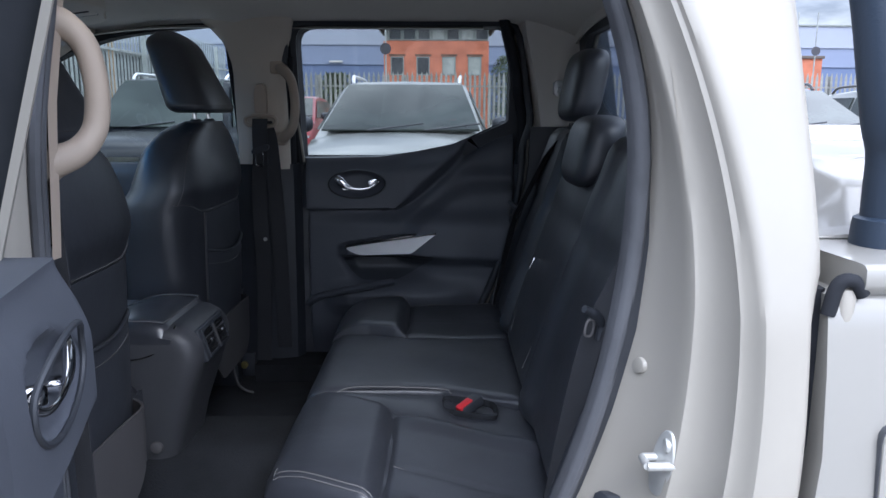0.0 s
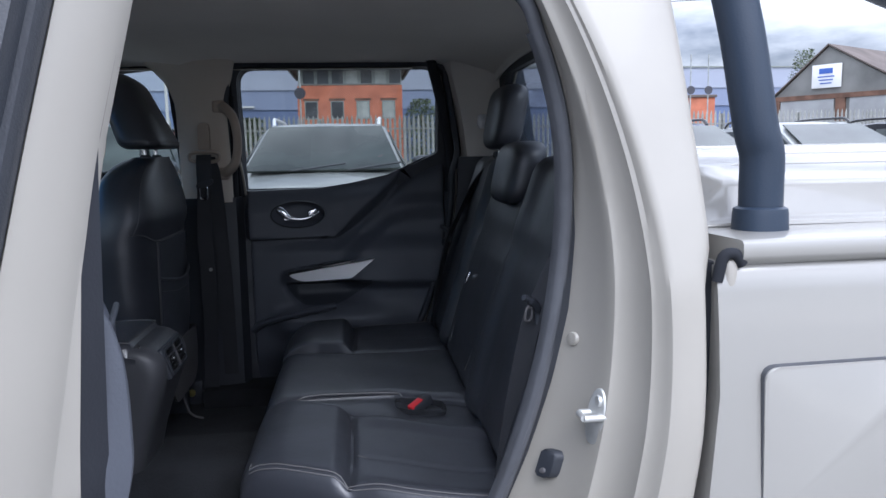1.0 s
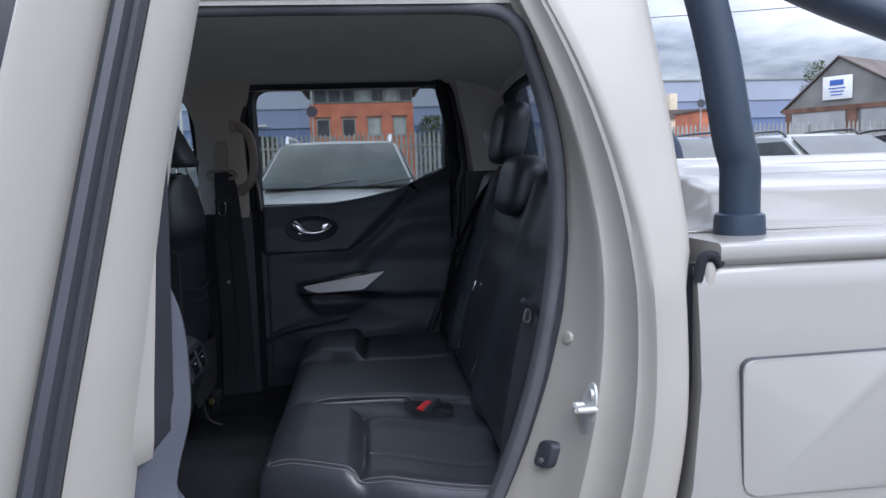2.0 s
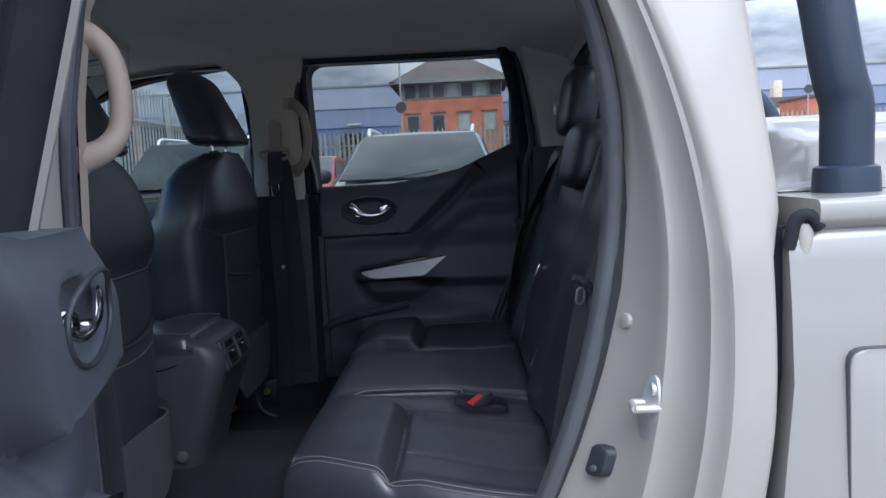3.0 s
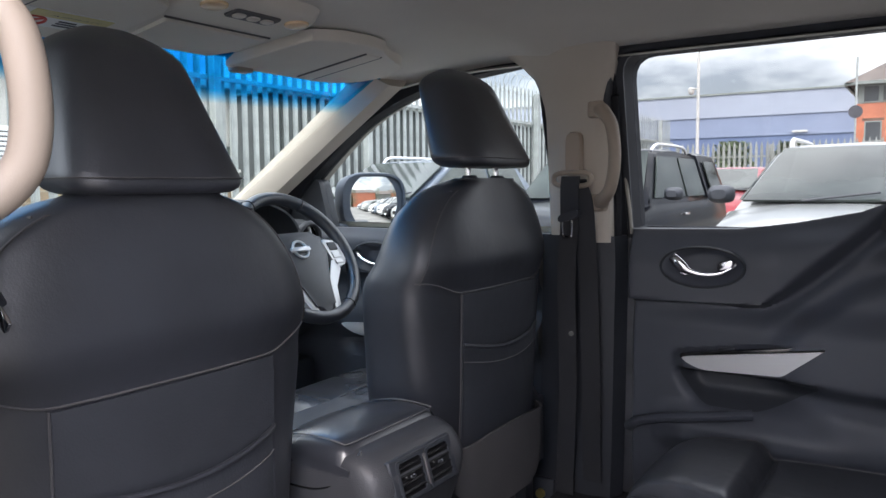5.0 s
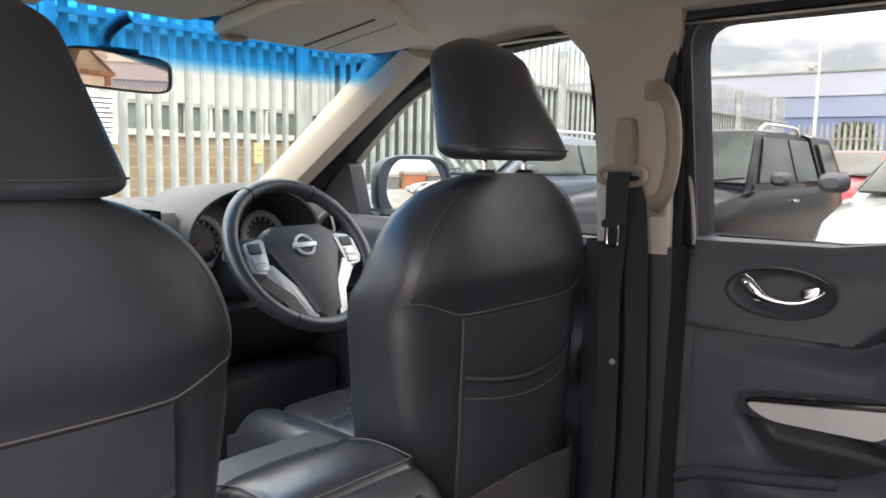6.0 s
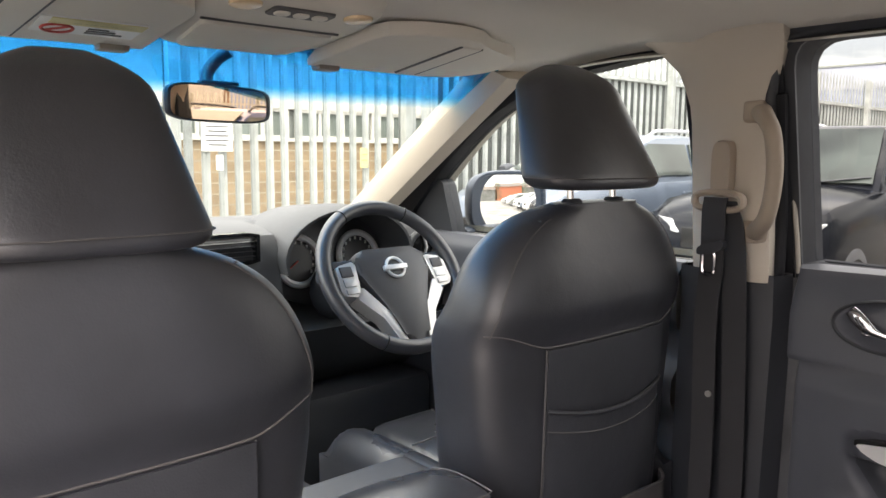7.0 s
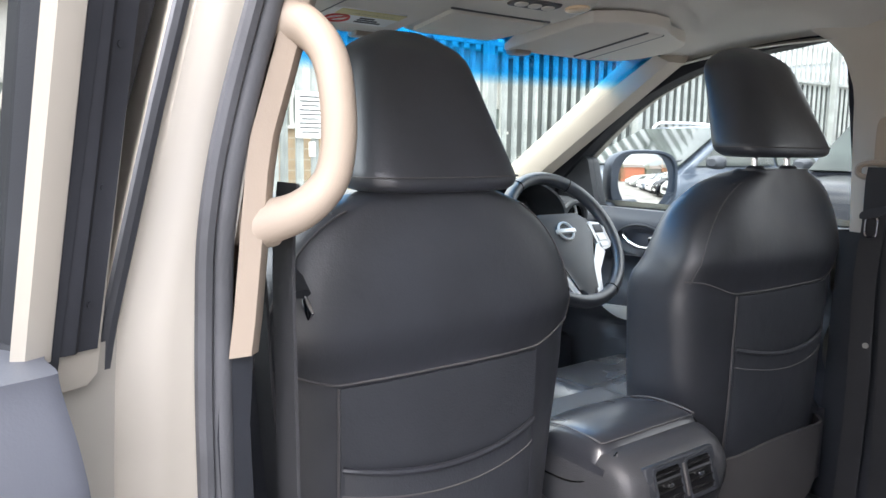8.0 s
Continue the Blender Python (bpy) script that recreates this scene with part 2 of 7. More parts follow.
def tube(path, r, n=10, closed=False, flat=1.0, up=(0, 0, 1)):
    """A round (or flattened) tube along points; r may be a list."""
    path = [Vector(p) for p in path]
    count = len(path)
    rs = r if isinstance(r, (list, tuple)) else [r] * count
    secs = []
    side = None
    for i, p in enumerate(path):
        a = path[(i - 1) % count] if (i or closed) else p
        b = path[(i + 1) % count] if (i < count - 1 or closed) else p
        d = (b - a).normalized()
        if side is None:
            side = d.cross(Vector(up))
            if side.length < 1e-3:
                side = d.cross(Vector((1, 0, 0)))
        side = (side - d * side.dot(d)).normalized()
        other = d.cross(side)
        secs.append([p + side * (rs[i] * math.cos(2 * math.pi * k / n)) + other * (rs[i] * flat * math.sin(2 * math.pi * k / n)) for k in range(n)])
    if closed:
        secs.append(secs[0])
    return loft(secs, caps=not closed)


def ring_points(c, ax, ay, r, n=40, r2=None):
    c, ax, ay = Vector(c), Vector(ax), Vector(ay)
    return [c + ax * (r * math.cos(2 * math.pi * i / n)) + ay * ((r2 or r) * math.sin(2 * math.pi * i / n)) for i in range(n)]


def curve(points, steps=8):
    """A smooth line through points (Catmull-Rom)."""
    p = [Vector(q) for q in points]
    p = [2 * p[0] - p[1]] + p + [2 * p[-1] - p[-2]]
    out = []
    for i in range(1, len(p) - 2):
        for k in range(steps):
            t = k / steps
            a, b, c, d = p[i - 1], p[i], p[i + 1], p[i + 2]
            out.append(0.5 * (2 * b + (c - a) * t + (2 * a - 5 * b + 4 * c - d) * t * t + (3 * b - a - 3 * c + d) * t ** 3))
    out.append(p[-2])
    return out


def oval(cx, cy, hx, hy, n=28, power=3.2):
    """Points of a rounded rectangle (superellipse)."""
    pts = []
    for i in range(n):
        a = 2 * math.pi * i / n
        ca, sa = math.cos(a), math.sin(a)
        pts.append((cx + hx * math.copysign(abs(ca) ** (2 / power), ca), cy + hy * math.copysign(abs(sa) ** (2 / power), sa)))
    return pts


def round_poly(poly, r, k=4):
    """Rounds the corners of a polygon of pairs; r may be a list."""
    out, n = [], len(poly)
    for i in range(n):
        p, a, b = Vector(poly[i]), Vector(poly[i - 1]), Vector(poly[(i + 1) % n])
        q = r[i] if isinstance(r, (list, tuple)) else r
        q = min(q, 0.45 * (a - p).length, 0.45 * (b - p).length)
        s, e = p + (a - p).normalized() * q, p + (b - p).normalized() * q
        for j in range(k + 1):
            t = j / k
            m = s * (1 - t) ** 2 + p * 2 * t * (1 - t) + e * t * t
            out.append((m.x, m.y))
    return out


def pillow(x0, x1, y0, y1, z0, z1, r=0.04, bulge=0.0, place=None, shape=None, n=10):
    """A padded block: a rounded, bulging top over straight sides. place maps (x, y, z) into the world; shape(x, y) adds height."""
    def steps(a, b):
        e = [a + r * (1 - math.cos(math.pi / 2 * i / 4)) for i in range(5)]
        m = [a + r + (b - a - 2 * r) * i / n for i in range(1, n)]
        return e + m + [a + b - q for q in e[::-1]]
    place = place or (lambda x, y, z: (x, y, z))
    bm = bmesh.new()
    xs, ys = steps(x0, x1), steps(y0, y1)
    grid = []
    for x in xs:
        row = []
        for y in ys:
            a = 1 - min((x - x0) / r, (x1 - x) / r, 1)
            b = 1 - min((y - y0) / r, (y1 - y) / r, 1)
            drop = r * (1 - math.sqrt(max(0, 1 - min(1, a * a + b * b))))
            u, v = (x - x0) / (x1 - x0), (y - y0) / (y1 - y0)
            z = z1 - drop + bulge * 16 * u * (1 - u) * v * (1 - v)
            if shape:
                z += shape(x, y)
            row.append(bm.verts.new(place(x, y, z)))
        grid.append(row)
    for i in range(len(xs) - 1):
        for j in range(len(ys) - 1):
            bm.faces.new((grid[i][j], grid[i + 1][j], grid[i + 1][j + 1], grid[i][j + 1]))
    rim = [(i, 0) for i in range(len(xs))] + [(len(xs) - 1, j) for j in range(1, len(ys))] + [(i, len(ys) - 1) for i in range(len(xs) - 2, -1, -1)] + [(0, j) for j in range(len(ys) - 2, 0, -1)]
    low = [bm.verts.new(place(xs[i], ys[j], z0)) for i, j in rim]
    for k in range(len(rim)):
        i, j = rim[k]
        p, q = rim[(k + 1) % len(rim)]
        bm.faces.new((grid[i][j], low[k], low[(k + 1) % len(rim)], grid[p][q]))
    bm.faces.new(low)
    return bm


def lerp(v, table):
    """Linear reading of a small table of (v, value) pairs."""
    if v <= table[0][0]:
        return table[0][1]
    for (a, p), (b, q) in zip(table, table[1:]):
        if v <= b:
            return p + (q - p) * (v - a) / (b - a)
    return table[-1][1]


# ---- the truck: x runs rearwards, y to its driver's side, YC is its middle ----
YC = 1.644
FAR, NEAR = 1, -1


def side_y(s, w):
    return YC + s * w


def skin_w(z):
    return lerp(z, [(0.3, 0.86), (0.6, 0.895), (1.0, 0.90), (1.2, 0.885), (1.27, 0.868), (1.66, 0.765), (1.76, 0.69)])


def trim_w(z):
    return lerp(z, [(0.4, 0.68), (0.7, 0.71), (1.2, 0.725), (1.27, 0.715), (1.64, 0.675), (1.72, 0.60)])


def glass_w(z):
    return lerp(z, [(1.15, 0.82), (1.70, 0.715)])


def bow(z, peak, top, up, down):
    """A line along a pillar, bowed rearwards about a height."""
    d = z - top
    return peak - (up if d > 0 else down) * d * d


def radial_ring(outer, inner, centre, place, d0, d1, k=72):
    """A plate with a window: both outlines are cut by rays from a centre, and the plate runs from depth d0 to d1."""
    c = Vector(centre)

    def cut(poly, a):
        d = Vector((math.cos(a), math.sin(a)))
        best = 0
        for i in range(len(poly)):
            p, q = Vector(poly[i]) - c, Vector(poly[(i + 1) % len(poly)]) - c
            e = q - p
            den = d.x * e.y - d.y * e.x
            if abs(den) < 1e-9:
                continue
            t = (p.x * e.y - p.y * e.x) / den
            s = (p.x * d.y - p.y * d.x) / den
            if -1e-6 <= s <= 1 + 1e-6 and t > best:
                best = t
        return c + d * best
    secs = []
    for i in range(k + 1):
        a = 2 * math.pi * (i % k) / k
        o, n = cut(outer, a), cut(inner, a)
        secs.append([place(o.x, o.y, d0), place(n.x, n.y, d0), place(n.x, n.y, d1), place(o.x, o.y, d1)])
    return loft(secs, caps=False)


def square_ring(u0, u1, v0, v1, rim, place, d0, d1):
    """A rectangular frame with square corners."""
    outer = ((u0, v0), (u1, v0), (u1, v1), (u0, v1), (u0, v0))
    inner = ((u0 + rim, v0 + rim), (u1 - rim, v0 + rim), (u1 - rim, v1 - rim), (u0 + rim, v1 - rim), (u0 + rim, v0 + rim))
    return loft([[place(*o, d0), place(*n, d0), place(*n, d1), place(*o, d1)] for o, n in zip(outer, inner)], caps=False)


truck = thing("pickup_truck", (0, YC, 0), "white pearl double-cab pickup with a rear door open on asphalt", "truck")

# far and near windows of the rear doors, in (x, z)
REAR_WINDOW = round_poly([(-0.45, 1.265), (-0.445, 1.665), (0.205, 1.665), (0.205, 1.385), (0.03, 1.305), (-0.2, 1.268)], [0.008, 0.05, 0.045, 0.008, 0.1, 0.1])
REAR_TRIM = round_poly([(-0.466, 1.23), (-0.474, 1.705), (0.238, 1.705), (0.270, 1.60), (0.302, 1.46), (0.33, 1.30), (0.337, 1.23)], [0.01, 0.07, 0.03, 0.1, 0.1, 0.05, 0.01])
REAR_FRAME = round_poly([(-0.503, 1.23), (-0.498, 1.705), (0.238, 1.705), (0.270, 1.60), (0.302, 1.46), (0.33, 1.30), (0.337, 1.23)], [0.01, 0.07, 0.03, 0.1, 0.1, 0.05, 0.01])
FRONT_WINDOW = round_poly([(-1.585, 1.245), (-1.60, 1.288), (-1.425, 1.428), (-1.228, 1.558), (-1.012, 1.636), (-0.668, 1.672), (-0.656, 1.40), (-0.652, 1.245)], [0.01, 0.02, 0.1, 0.1, 0.1, 0.05, 0.02, 0.01])
FRONT_FRAME = round_poly([(-1.68, 1.215), (-1.70, 1.29), (-1.49, 1.465), (-1.27, 1.60), (-1.03, 1.68), (-0.645, 1.71), (-0.635, 1.40), (-0.63, 1.215)], [0.01, 0.02, 0.1, 0.1, 0.1, 0.06, 0.02, 0.01])


def rear_column(s):
    """The painted rear jamb of a rear door opening and the corner of the cab behind it."""
    cols = []
    edge = lambda z: lerp(z, [(1.36, 0.0), (1.37, 0.284), (1.5, 0.270), (1.6, 0.254), (1.70, 0.238)]) if s == FAR else 0.0
    # (furthest rear, its height, bow above, bow below, share of the depth out to the skin)
    for peak, top, up, down, share, roll in (
        (0.262, 1.34, 0.90, 0.425, -0.02, 0.0),
        (0.270, 1.33, 0.85, 0.42, 0.06, 0.0),
        (0.279, 1.26, 0.66, 0.41, 0.26, 0.0),
        (0.286, 1.22, 0.58, 0.40, 0.48, 0.0),
        (0.290, 1.20, 0.55, 0.40, 0.585, 0.0),
        (0.2925, 1.20, 0.55, 0.40, 0.61, 0.0),
        (0.302, 1.18, 0.52, 0.40, 0.625, 0.0),
        (0.316, 1.16, 0.50, 0.41, 0.71, 0.0),
        (0.3245, 1.15, 0.49, 0.42, 0.82, 0.0),
        (0.3265, 1.15, 0.49, 0.42, 0.875, 0.0),
        (0.3345, 1.14, 0.48, 0.42, 0.895, 0.0),
        (0.341, 1.13, 0.48, 0.43, 0.96, 0.0),
        (0.346, 1.13, 0.47, 0.43, 0.992, 0.0),
        (0.356, 1.12, 0.45, 0.43, 1.0, 0.0),
        (0.390, 1.10, 0.16, 0.44, 0.985, 0.0),
        (0.3955, 1.10, 0.15, 0.44, 0.965, 0.008),
        (0.398, 1.10, 0.14, 0.44, 0.93, 0.014),
        (0.399, 1.10, 0.13, 0.44, 0.80, 0.02),
        (0.400, 1.10, 0.12, 0.44, 0.3, 0.026),
        (0.401, 1.10, 0.12, 0.44, -0.4, 0.028),
    ):
        cols.append([(max(bow(z, peak, top, up, down) + roll * lerp(z, [(1.20, 0.0), (1.255, 1.0)]), edge(z)), side_y(s, 0.695 + share * (skin_w(z) - 0.695)), z) for z in [0.50 + 1.24 * i / 48 for i in range(49)]])
    return sheet(cols)


for s in (NEAR, FAR):
    part("rear_jamb", rear_column(s), M_JAMB, truck, "glossy white painted door jamb")

# black double-lipped door seal that runs round the opening, on both sides
for s in (NEAR, FAR):
    if s == NEAR:
        rear_run = [(bow(z, 0.262, 1.34, 0.90, 0.425) - 0.0115, 0.704, z) for z in [0.56 + 1.0 * i / 14 for i in range(15)]] + [(0.192, 0.703, 1.602), (0.166, 0.69, 1.630), (0.12, 0.676, 1.642), (0.05, 0.672, 1.645)]
        top = 1.645
    else:
        rear_run = [(max(bow(z, 0.262, 1.34, 1.45, 0.425) - 0.012, lerp(z, [(1.36, 0.0), (1.37, 0.272), (1.5, 0.256), (1.62, 0.236)])), 0.70, z) for z in [0.56 + 1.05 * i / 14 for i in range(15)]] + [(0.222, 0.69, 1.662), (0.18, 0.676, 1.678), (0.1, 0.672, 1.68)]
        top = 1.68
    out = 0.010 if s == NEAR else 0.0
    roof_run = [(-0.08, 0.672, top), (-0.25, 0.672, top), (-0.40, 0.672, top - 0.004), (-0.465, 0.674, top - 0.025)]
    front_run = [(lerp(z, [(0.56, -0.490), (0.9, -0.496), (1.2, -0.494), (1.42, -0.491), (1.58, -0.482)]), lerp(z, [(0.56, 0.735), (1.10, 0.737), (1.24, 0.737), (1.34, 0.732), (1.42, 0.720), (1.50, 0.699), (1.58, 0.676)]), z) for z in (1.575, 1.52, 1.46, 1.40, 1.34, 1.28, 1.2, 1.1, 0.9, 0.7, 0.56)]
    front_run = [(x, w + out, z) for x, w, z in front_run]
    run = curve([(x, side_y(s, w), z) for x, w, z in rear_run + roof_run + front_run], 4)
    if s == NEAR:
        # flat lip of the seal against the painted jamb
        lip = [(bow(z, 0.262, 1.34, 0.90, 0.425), z) for z in [0.56 + 1.0 * i / 30 for i in range(31)]]
        part("jamb_seal_lip", sheet([[(x + dx, side_y(s, w), z) for x, z in lip] for dx, w in ((-0.026, 0.690), (-0.024, 0.704), (-0.019, 0.7125), (-0.011, 0.7160), (-0.004, 0.7140), (0.0005, 0.706), (0.0015, 0.692))]), M_RUBBER, truck, "smooth grey-black rubber seal lip")
    # light painted by side: near seal and lip in paler rubber, far ones darker
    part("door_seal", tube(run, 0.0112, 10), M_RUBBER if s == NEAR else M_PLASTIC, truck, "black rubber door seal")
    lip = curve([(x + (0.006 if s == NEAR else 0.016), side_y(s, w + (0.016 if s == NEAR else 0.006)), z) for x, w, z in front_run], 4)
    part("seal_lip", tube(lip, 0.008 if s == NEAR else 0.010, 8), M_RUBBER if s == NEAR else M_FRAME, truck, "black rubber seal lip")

# roof rail above the door openings, roof skin and its underside
for s in (NEAR, FAR):
    prof = [(0.655, 1.66), (0.668, 1.658), (0.69, 1.672), (0.715, 1.70), (0.735, 1.705), (0.745, 1.70), (0.752, 1.708), (0.74, 1.735), (0.70, 1.768), (0.62, 1.79)]
    secs = []
    for i in range(25):
        x = -1.25 + 1.37 * i / 24
        drop = 0.25 * max(0, -0.75 - x) ** 2 + 0.6 * max(0, x - 0.12) ** 2
        secs.append([(x, side_y(s, w), z - drop) for w, z in prof])
    part("roof_rail", sheet(secs), M_JAMB, truck, "white painted roof rail")

secs = []
for i in range(17):
    x = -1.22 + 1.62 * i / 16
    drop = 0.25 * max(0, -0.75 - x) ** 2 + 0.6 * max(0, x - 0.12) ** 2
    secs.append([(x, YC + w, 1.79 + 0.02 * (1 - (w / 0.62) ** 2) - drop) for w in [-0.62 + 1.24 * j / 12 for j in range(13)]])
part("roof_panel", sheet(secs, 0.004), M_PAINT, truck, "white roof panel")


def headliner_z(x, w):
    z = 1.712 - (0.055 if w < 0 else 0.03) * (abs(w) / 0.68) ** 4
    z -= 0.16 * max(0, -0.72 - x) ** 1.6
    z -= 1.2 * max(0, x - 0.22) ** 2
    z -= 0.012 * math.exp(-((x + 0.62) / 0.05) ** 2)
    return z


secs = []
for i in range(33):
    x = -1.17 + 1.63 * i / 32
    secs.append([(min(x, 0.392), YC + w * (1 - 0.10 * max(0, x - 0.2) / 0.2), headliner_z(x, w)) for w in [-0.69 + 1.38 * j / 28 for j in range(29)]])
part("headliner", sheet(secs, 0.006), M_HEADLINER, truck, "grey woven headliner")
# shallow dished recess over the rear seats
part("recess_cover", loft([[(0.02 + a * k, YC + 0.0 + b * k, 1.7125 - d) for a, b in oval(0, 0, 0.06, 0.16, 28, 2.2)] for k, d in ((1.0, 0.0), (0.96, 0.005), (0.6, 0.002), (0.1, 0.001))]), M_HEADLINER, truck, "shallow dished recess in the headliner")

# cab floor, tunnel and sills
part("floor_carpet", box(-2.0, 0.42, side_y(NEAR, 0.70), side_y(FAR, 0.70), 0.50, 0.56, 0.01), M_CARPET, truck, "black carpet")
part("floor_tunnel", loft([[(x, YC + w, z) for w, z in ((-0.20, 0.55), (-0.16, 0.63), (-0.12, 0.66), (0.12, 0.66), (0.16, 0.63), (0.20, 0.55))] for x in (-1.9, -1.2, -0.6, -0.25)]), M_CARPET, truck, "black carpeted tunnel")
for s in (NEAR, FAR):
    prof = [(0.68, 0.56), (0.68, 0.60), (0.70, 0.61), (0.78, 0.60), (0.79, 0.57), (0.86, 0.55), (0.89, 0.50), (0.88, 0.38), (0.80, 0.34)]
    part("sill", sheet([[(x, side_y(s, w), z) for w, z in prof] for x in (-1.9, -1.2, -0.62, -0.2, 0.2, 0.4)]), M_JAMB, truck, "white painted door sill")
    part("sill_trim", box(-0.60, 0.22, *sorted((side_y(s, 0.62), side_y(s, 0.83))), 0.55, 0.618, 0.006), M_CARPET, truck, "black sill scuff plate")

# centre pillars: painted jamb, beige upper trim, black lower trim
for s in (NEAR, FAR):
    # painted rear face of the pillar inside the opening
    cols = [(-0.488, 0.735), (-0.494, 0.75), (-0.493, 0.775), (-0.496, 0.79), (-0.503, 0.80), (-0.505, 0.81), (-0.513, 0.817), (-0.54, 0.822), (-0.62, 0.826)]
    zs = [0.52 + 1.19 * i / 24 for i in range(25)]
    lean = lambda z: 0.72 * max(0, 0.868 - skin_w(z))
    brim = lambda z: lerp(z, [(0.5, 0.856), (1.12, 0.853), (1.25, 0.841), (1.334, 0.820), (1.438, 0.794), (1.54, 0.768), (1.70, 0.728)])
    across = (lambda w, z: 0.745 - lean(z) + (w - 0.735) / 0.091 * (brim(z) - 0.745 + lean(z))) if s == NEAR else (lambda w, z: w - lean(z))
    part("centre_pillar_jamb", sheet([[(x + 0.06 * max(0, z - 1.45), side_y(s, across(w, z)), z) for z in zs] for x, w in cols]), M_JAMB, truck, "glossy white painted pillar")
    secs = []
    for i in range(15):
        z = 1.235 + 0.455 * i / 14
        rear = -0.482 + 0.03 * max(0, z - 1.56) / 0.1
        front = -0.655 - 0.030 * max(0, z - 1.55) / 0.1 - 0.05 * (max(0, z - 1.60) / 0.09) ** 2
        w = trim_w(z) - (0.2 * max(0, z - 1.42) - 0.008 if s == NEAR else 0)
        secs.append([(front, side_y(s, w + 0.05), z), (front + 0.012, side_y(s, w + 0.008), z), (front + 0.04, side_y(s, w - 0.004), z), ((front + rear) / 2, side_y(s, w - 0.018), z), (rear - 0.03, side_y(s, w - 0.020), z), (rear - 0.010, side_y(s, w - 0.017), z), (rear, side_y(s, w - 0.006), z), (rear - 0.001, side_y(s, w + (0.014 if s == NEAR else 0.024)), z)])
    # same trim on both sides: light level is painted in, far lighter, near darker
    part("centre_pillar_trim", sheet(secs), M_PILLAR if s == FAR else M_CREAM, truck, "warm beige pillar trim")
    secs = []
    for i in range(9):
        z = 0.56 + 0.69 * i / 8
        w = trim_w(z)
        secs.append([(-0.68, side_y(s, w + 0.05), z), (-0.665, side_y(s, w + 0.0), z), (-0.62, side_y(s, w - 0.015), z), (-0.53, side_y(s, w - 0.018), z), (-0.494 + 0.02 * (s == FAR), side_y(s, w - 0.004), z), (-0.484 + 0.03 * (s == FAR), side_y(s, w + 0.03), z)])
    part("lower_pillar_trim", sheet(secs), M_PLASTIC, truck, "black lower pillar trim")

for s in (NEAR, FAR):
    part("pillar_edge_seal", tube([(-0.513 + 0.06 * max(0, z - 1.45), side_y(s, brim(z) - 0.003 if s == NEAR else 0.822 - lean(z)), z) for z in [0.60 + 1.08 * i / 24 for i in range(25)]], 0.007, 8), M_PLASTIC, truck, "black pillar edge seal")
part("pillar_filler_upper", sheet([[(x, side_y(FAR, skin_w(z) - 0.098), z) for z in [1.24 + 0.44 * i / 8 for i in range(9)]] for x in (-0.505, -0.463)], 0.003), M_FRAME, truck, "black pillar filler strip")
# grey lining and seal that close the trailing edge of the shut far door
def shut_line(z):
    d = 0.093 + 0.229 * max(0, 1.39 - z)
    return lerp(z, [(1.23, 0.337), (1.30, 0.33), (1.46, 0.302), (1.60, 0.270), (1.705, 0.238)]) - 0.85 * d, skin_w(z) - d


part("quarter_seal", tube([(shut_line(z)[0] + 0.016, side_y(FAR, shut_line(z)[1] - 0.003), z) for z in [1.25 + 0.44 * i / 12 for i in range(13)]], 0.017, 10), M_FRAME, truck, "black rubber door seal")
part("quarter_lining", sheet([[(x, side_y(FAR, w), z) for z in [0.62 + 0.64 * i / 8 for i in range(9)]] for x, w in ((0.228, 0.772), (0.238, 0.760), (0.27, 0.752), (0.33, 0.752))], 0.004), M_DOORGREY, truck, "dark grey lower lining")
part("painted_flange", tube([(x, side_y(FAR, 0.748), z) for x, z in ((-0.487, 1.62), (-0.483, 1.589), (-0.476, 1.518), (-0.465, 1.415), (-0.450, 1.312), (-0.444, 1.255))], 0.0045, 8), M_JAMB, truck, "thin white painted flange between the seals")
# black filler between the far pillar and the closed rear door
part("pillar_filler", box(-0.50, -0.43, side_y(FAR, 0.752), side_y(FAR, 0.762), 0.54, 1.245, 0.002), M_RUBBER, truck, "black pillar filler strip")

# rear quarter trims, grey above and black below, and the cab's rear wall with its window
for s in (NEAR, FAR):
    cols = []
    for i in range(9):
        z = 1.36 + 0.32 * i / 8
        w = trim_w(z) - 0.005
        x0 = lerp(z, [(1.36, 0.296), (1.5, 0.276), (1.6, 0.252), (1.68, 0.232)])
        cols.append([(x0 - 0.02, side_y(s, w + 0.085), z), (x0 - 0.005, side_y(s, w + 0.03), z), (x0 + 0.01, side_y(s, w), z), (0.33, side_y(s, w - 0.005), z), (0.375, side_y(s, w - 0.02), z), (0.41, side_y(s, w - 0.06), z), (0.425, side_y(s, w - 0.15), z)])
    part("quarter_trim", sheet(cols), M_HEADLINER, truck, "grey fabric rear quarter trim")
    cols = []
    for i in range(8):
        z = 0.56 + 0.81 * i / 7
        x0 = bow(z, 0.245, 1.34, 1.45, 0.425)
        w = trim_w(z) - 0.018
        cols.append([(x0 + 0.012, side_y(s, w + (0.012 if s == NEAR else 0.045)), z), (x0 + 0.028, side_y(s, w), z), (0.37, side_y(s, w - 0.01), z), (0.42, side_y(s, w - 0.06), z), (0.428, side_y(s, w - 0.2), z)])
    part("lower_quarter_trim", sheet(cols), M_PLASTIC, truck, "black rear quarter trim")

back_outer = [(YC - 0.70, 0.55), (YC + 0.70, 0.55), (YC + 0.70, 1.30), (YC + 0.61, 1.70), (YC - 0.61, 1.70), (YC - 0.70, 1.30)]
back_window = round_poly([(YC - 0.60, 1.30), (YC + 0.60, 1.30), (YC + 0.53, 1.625), (YC - 0.53, 1.625)], 0.05)
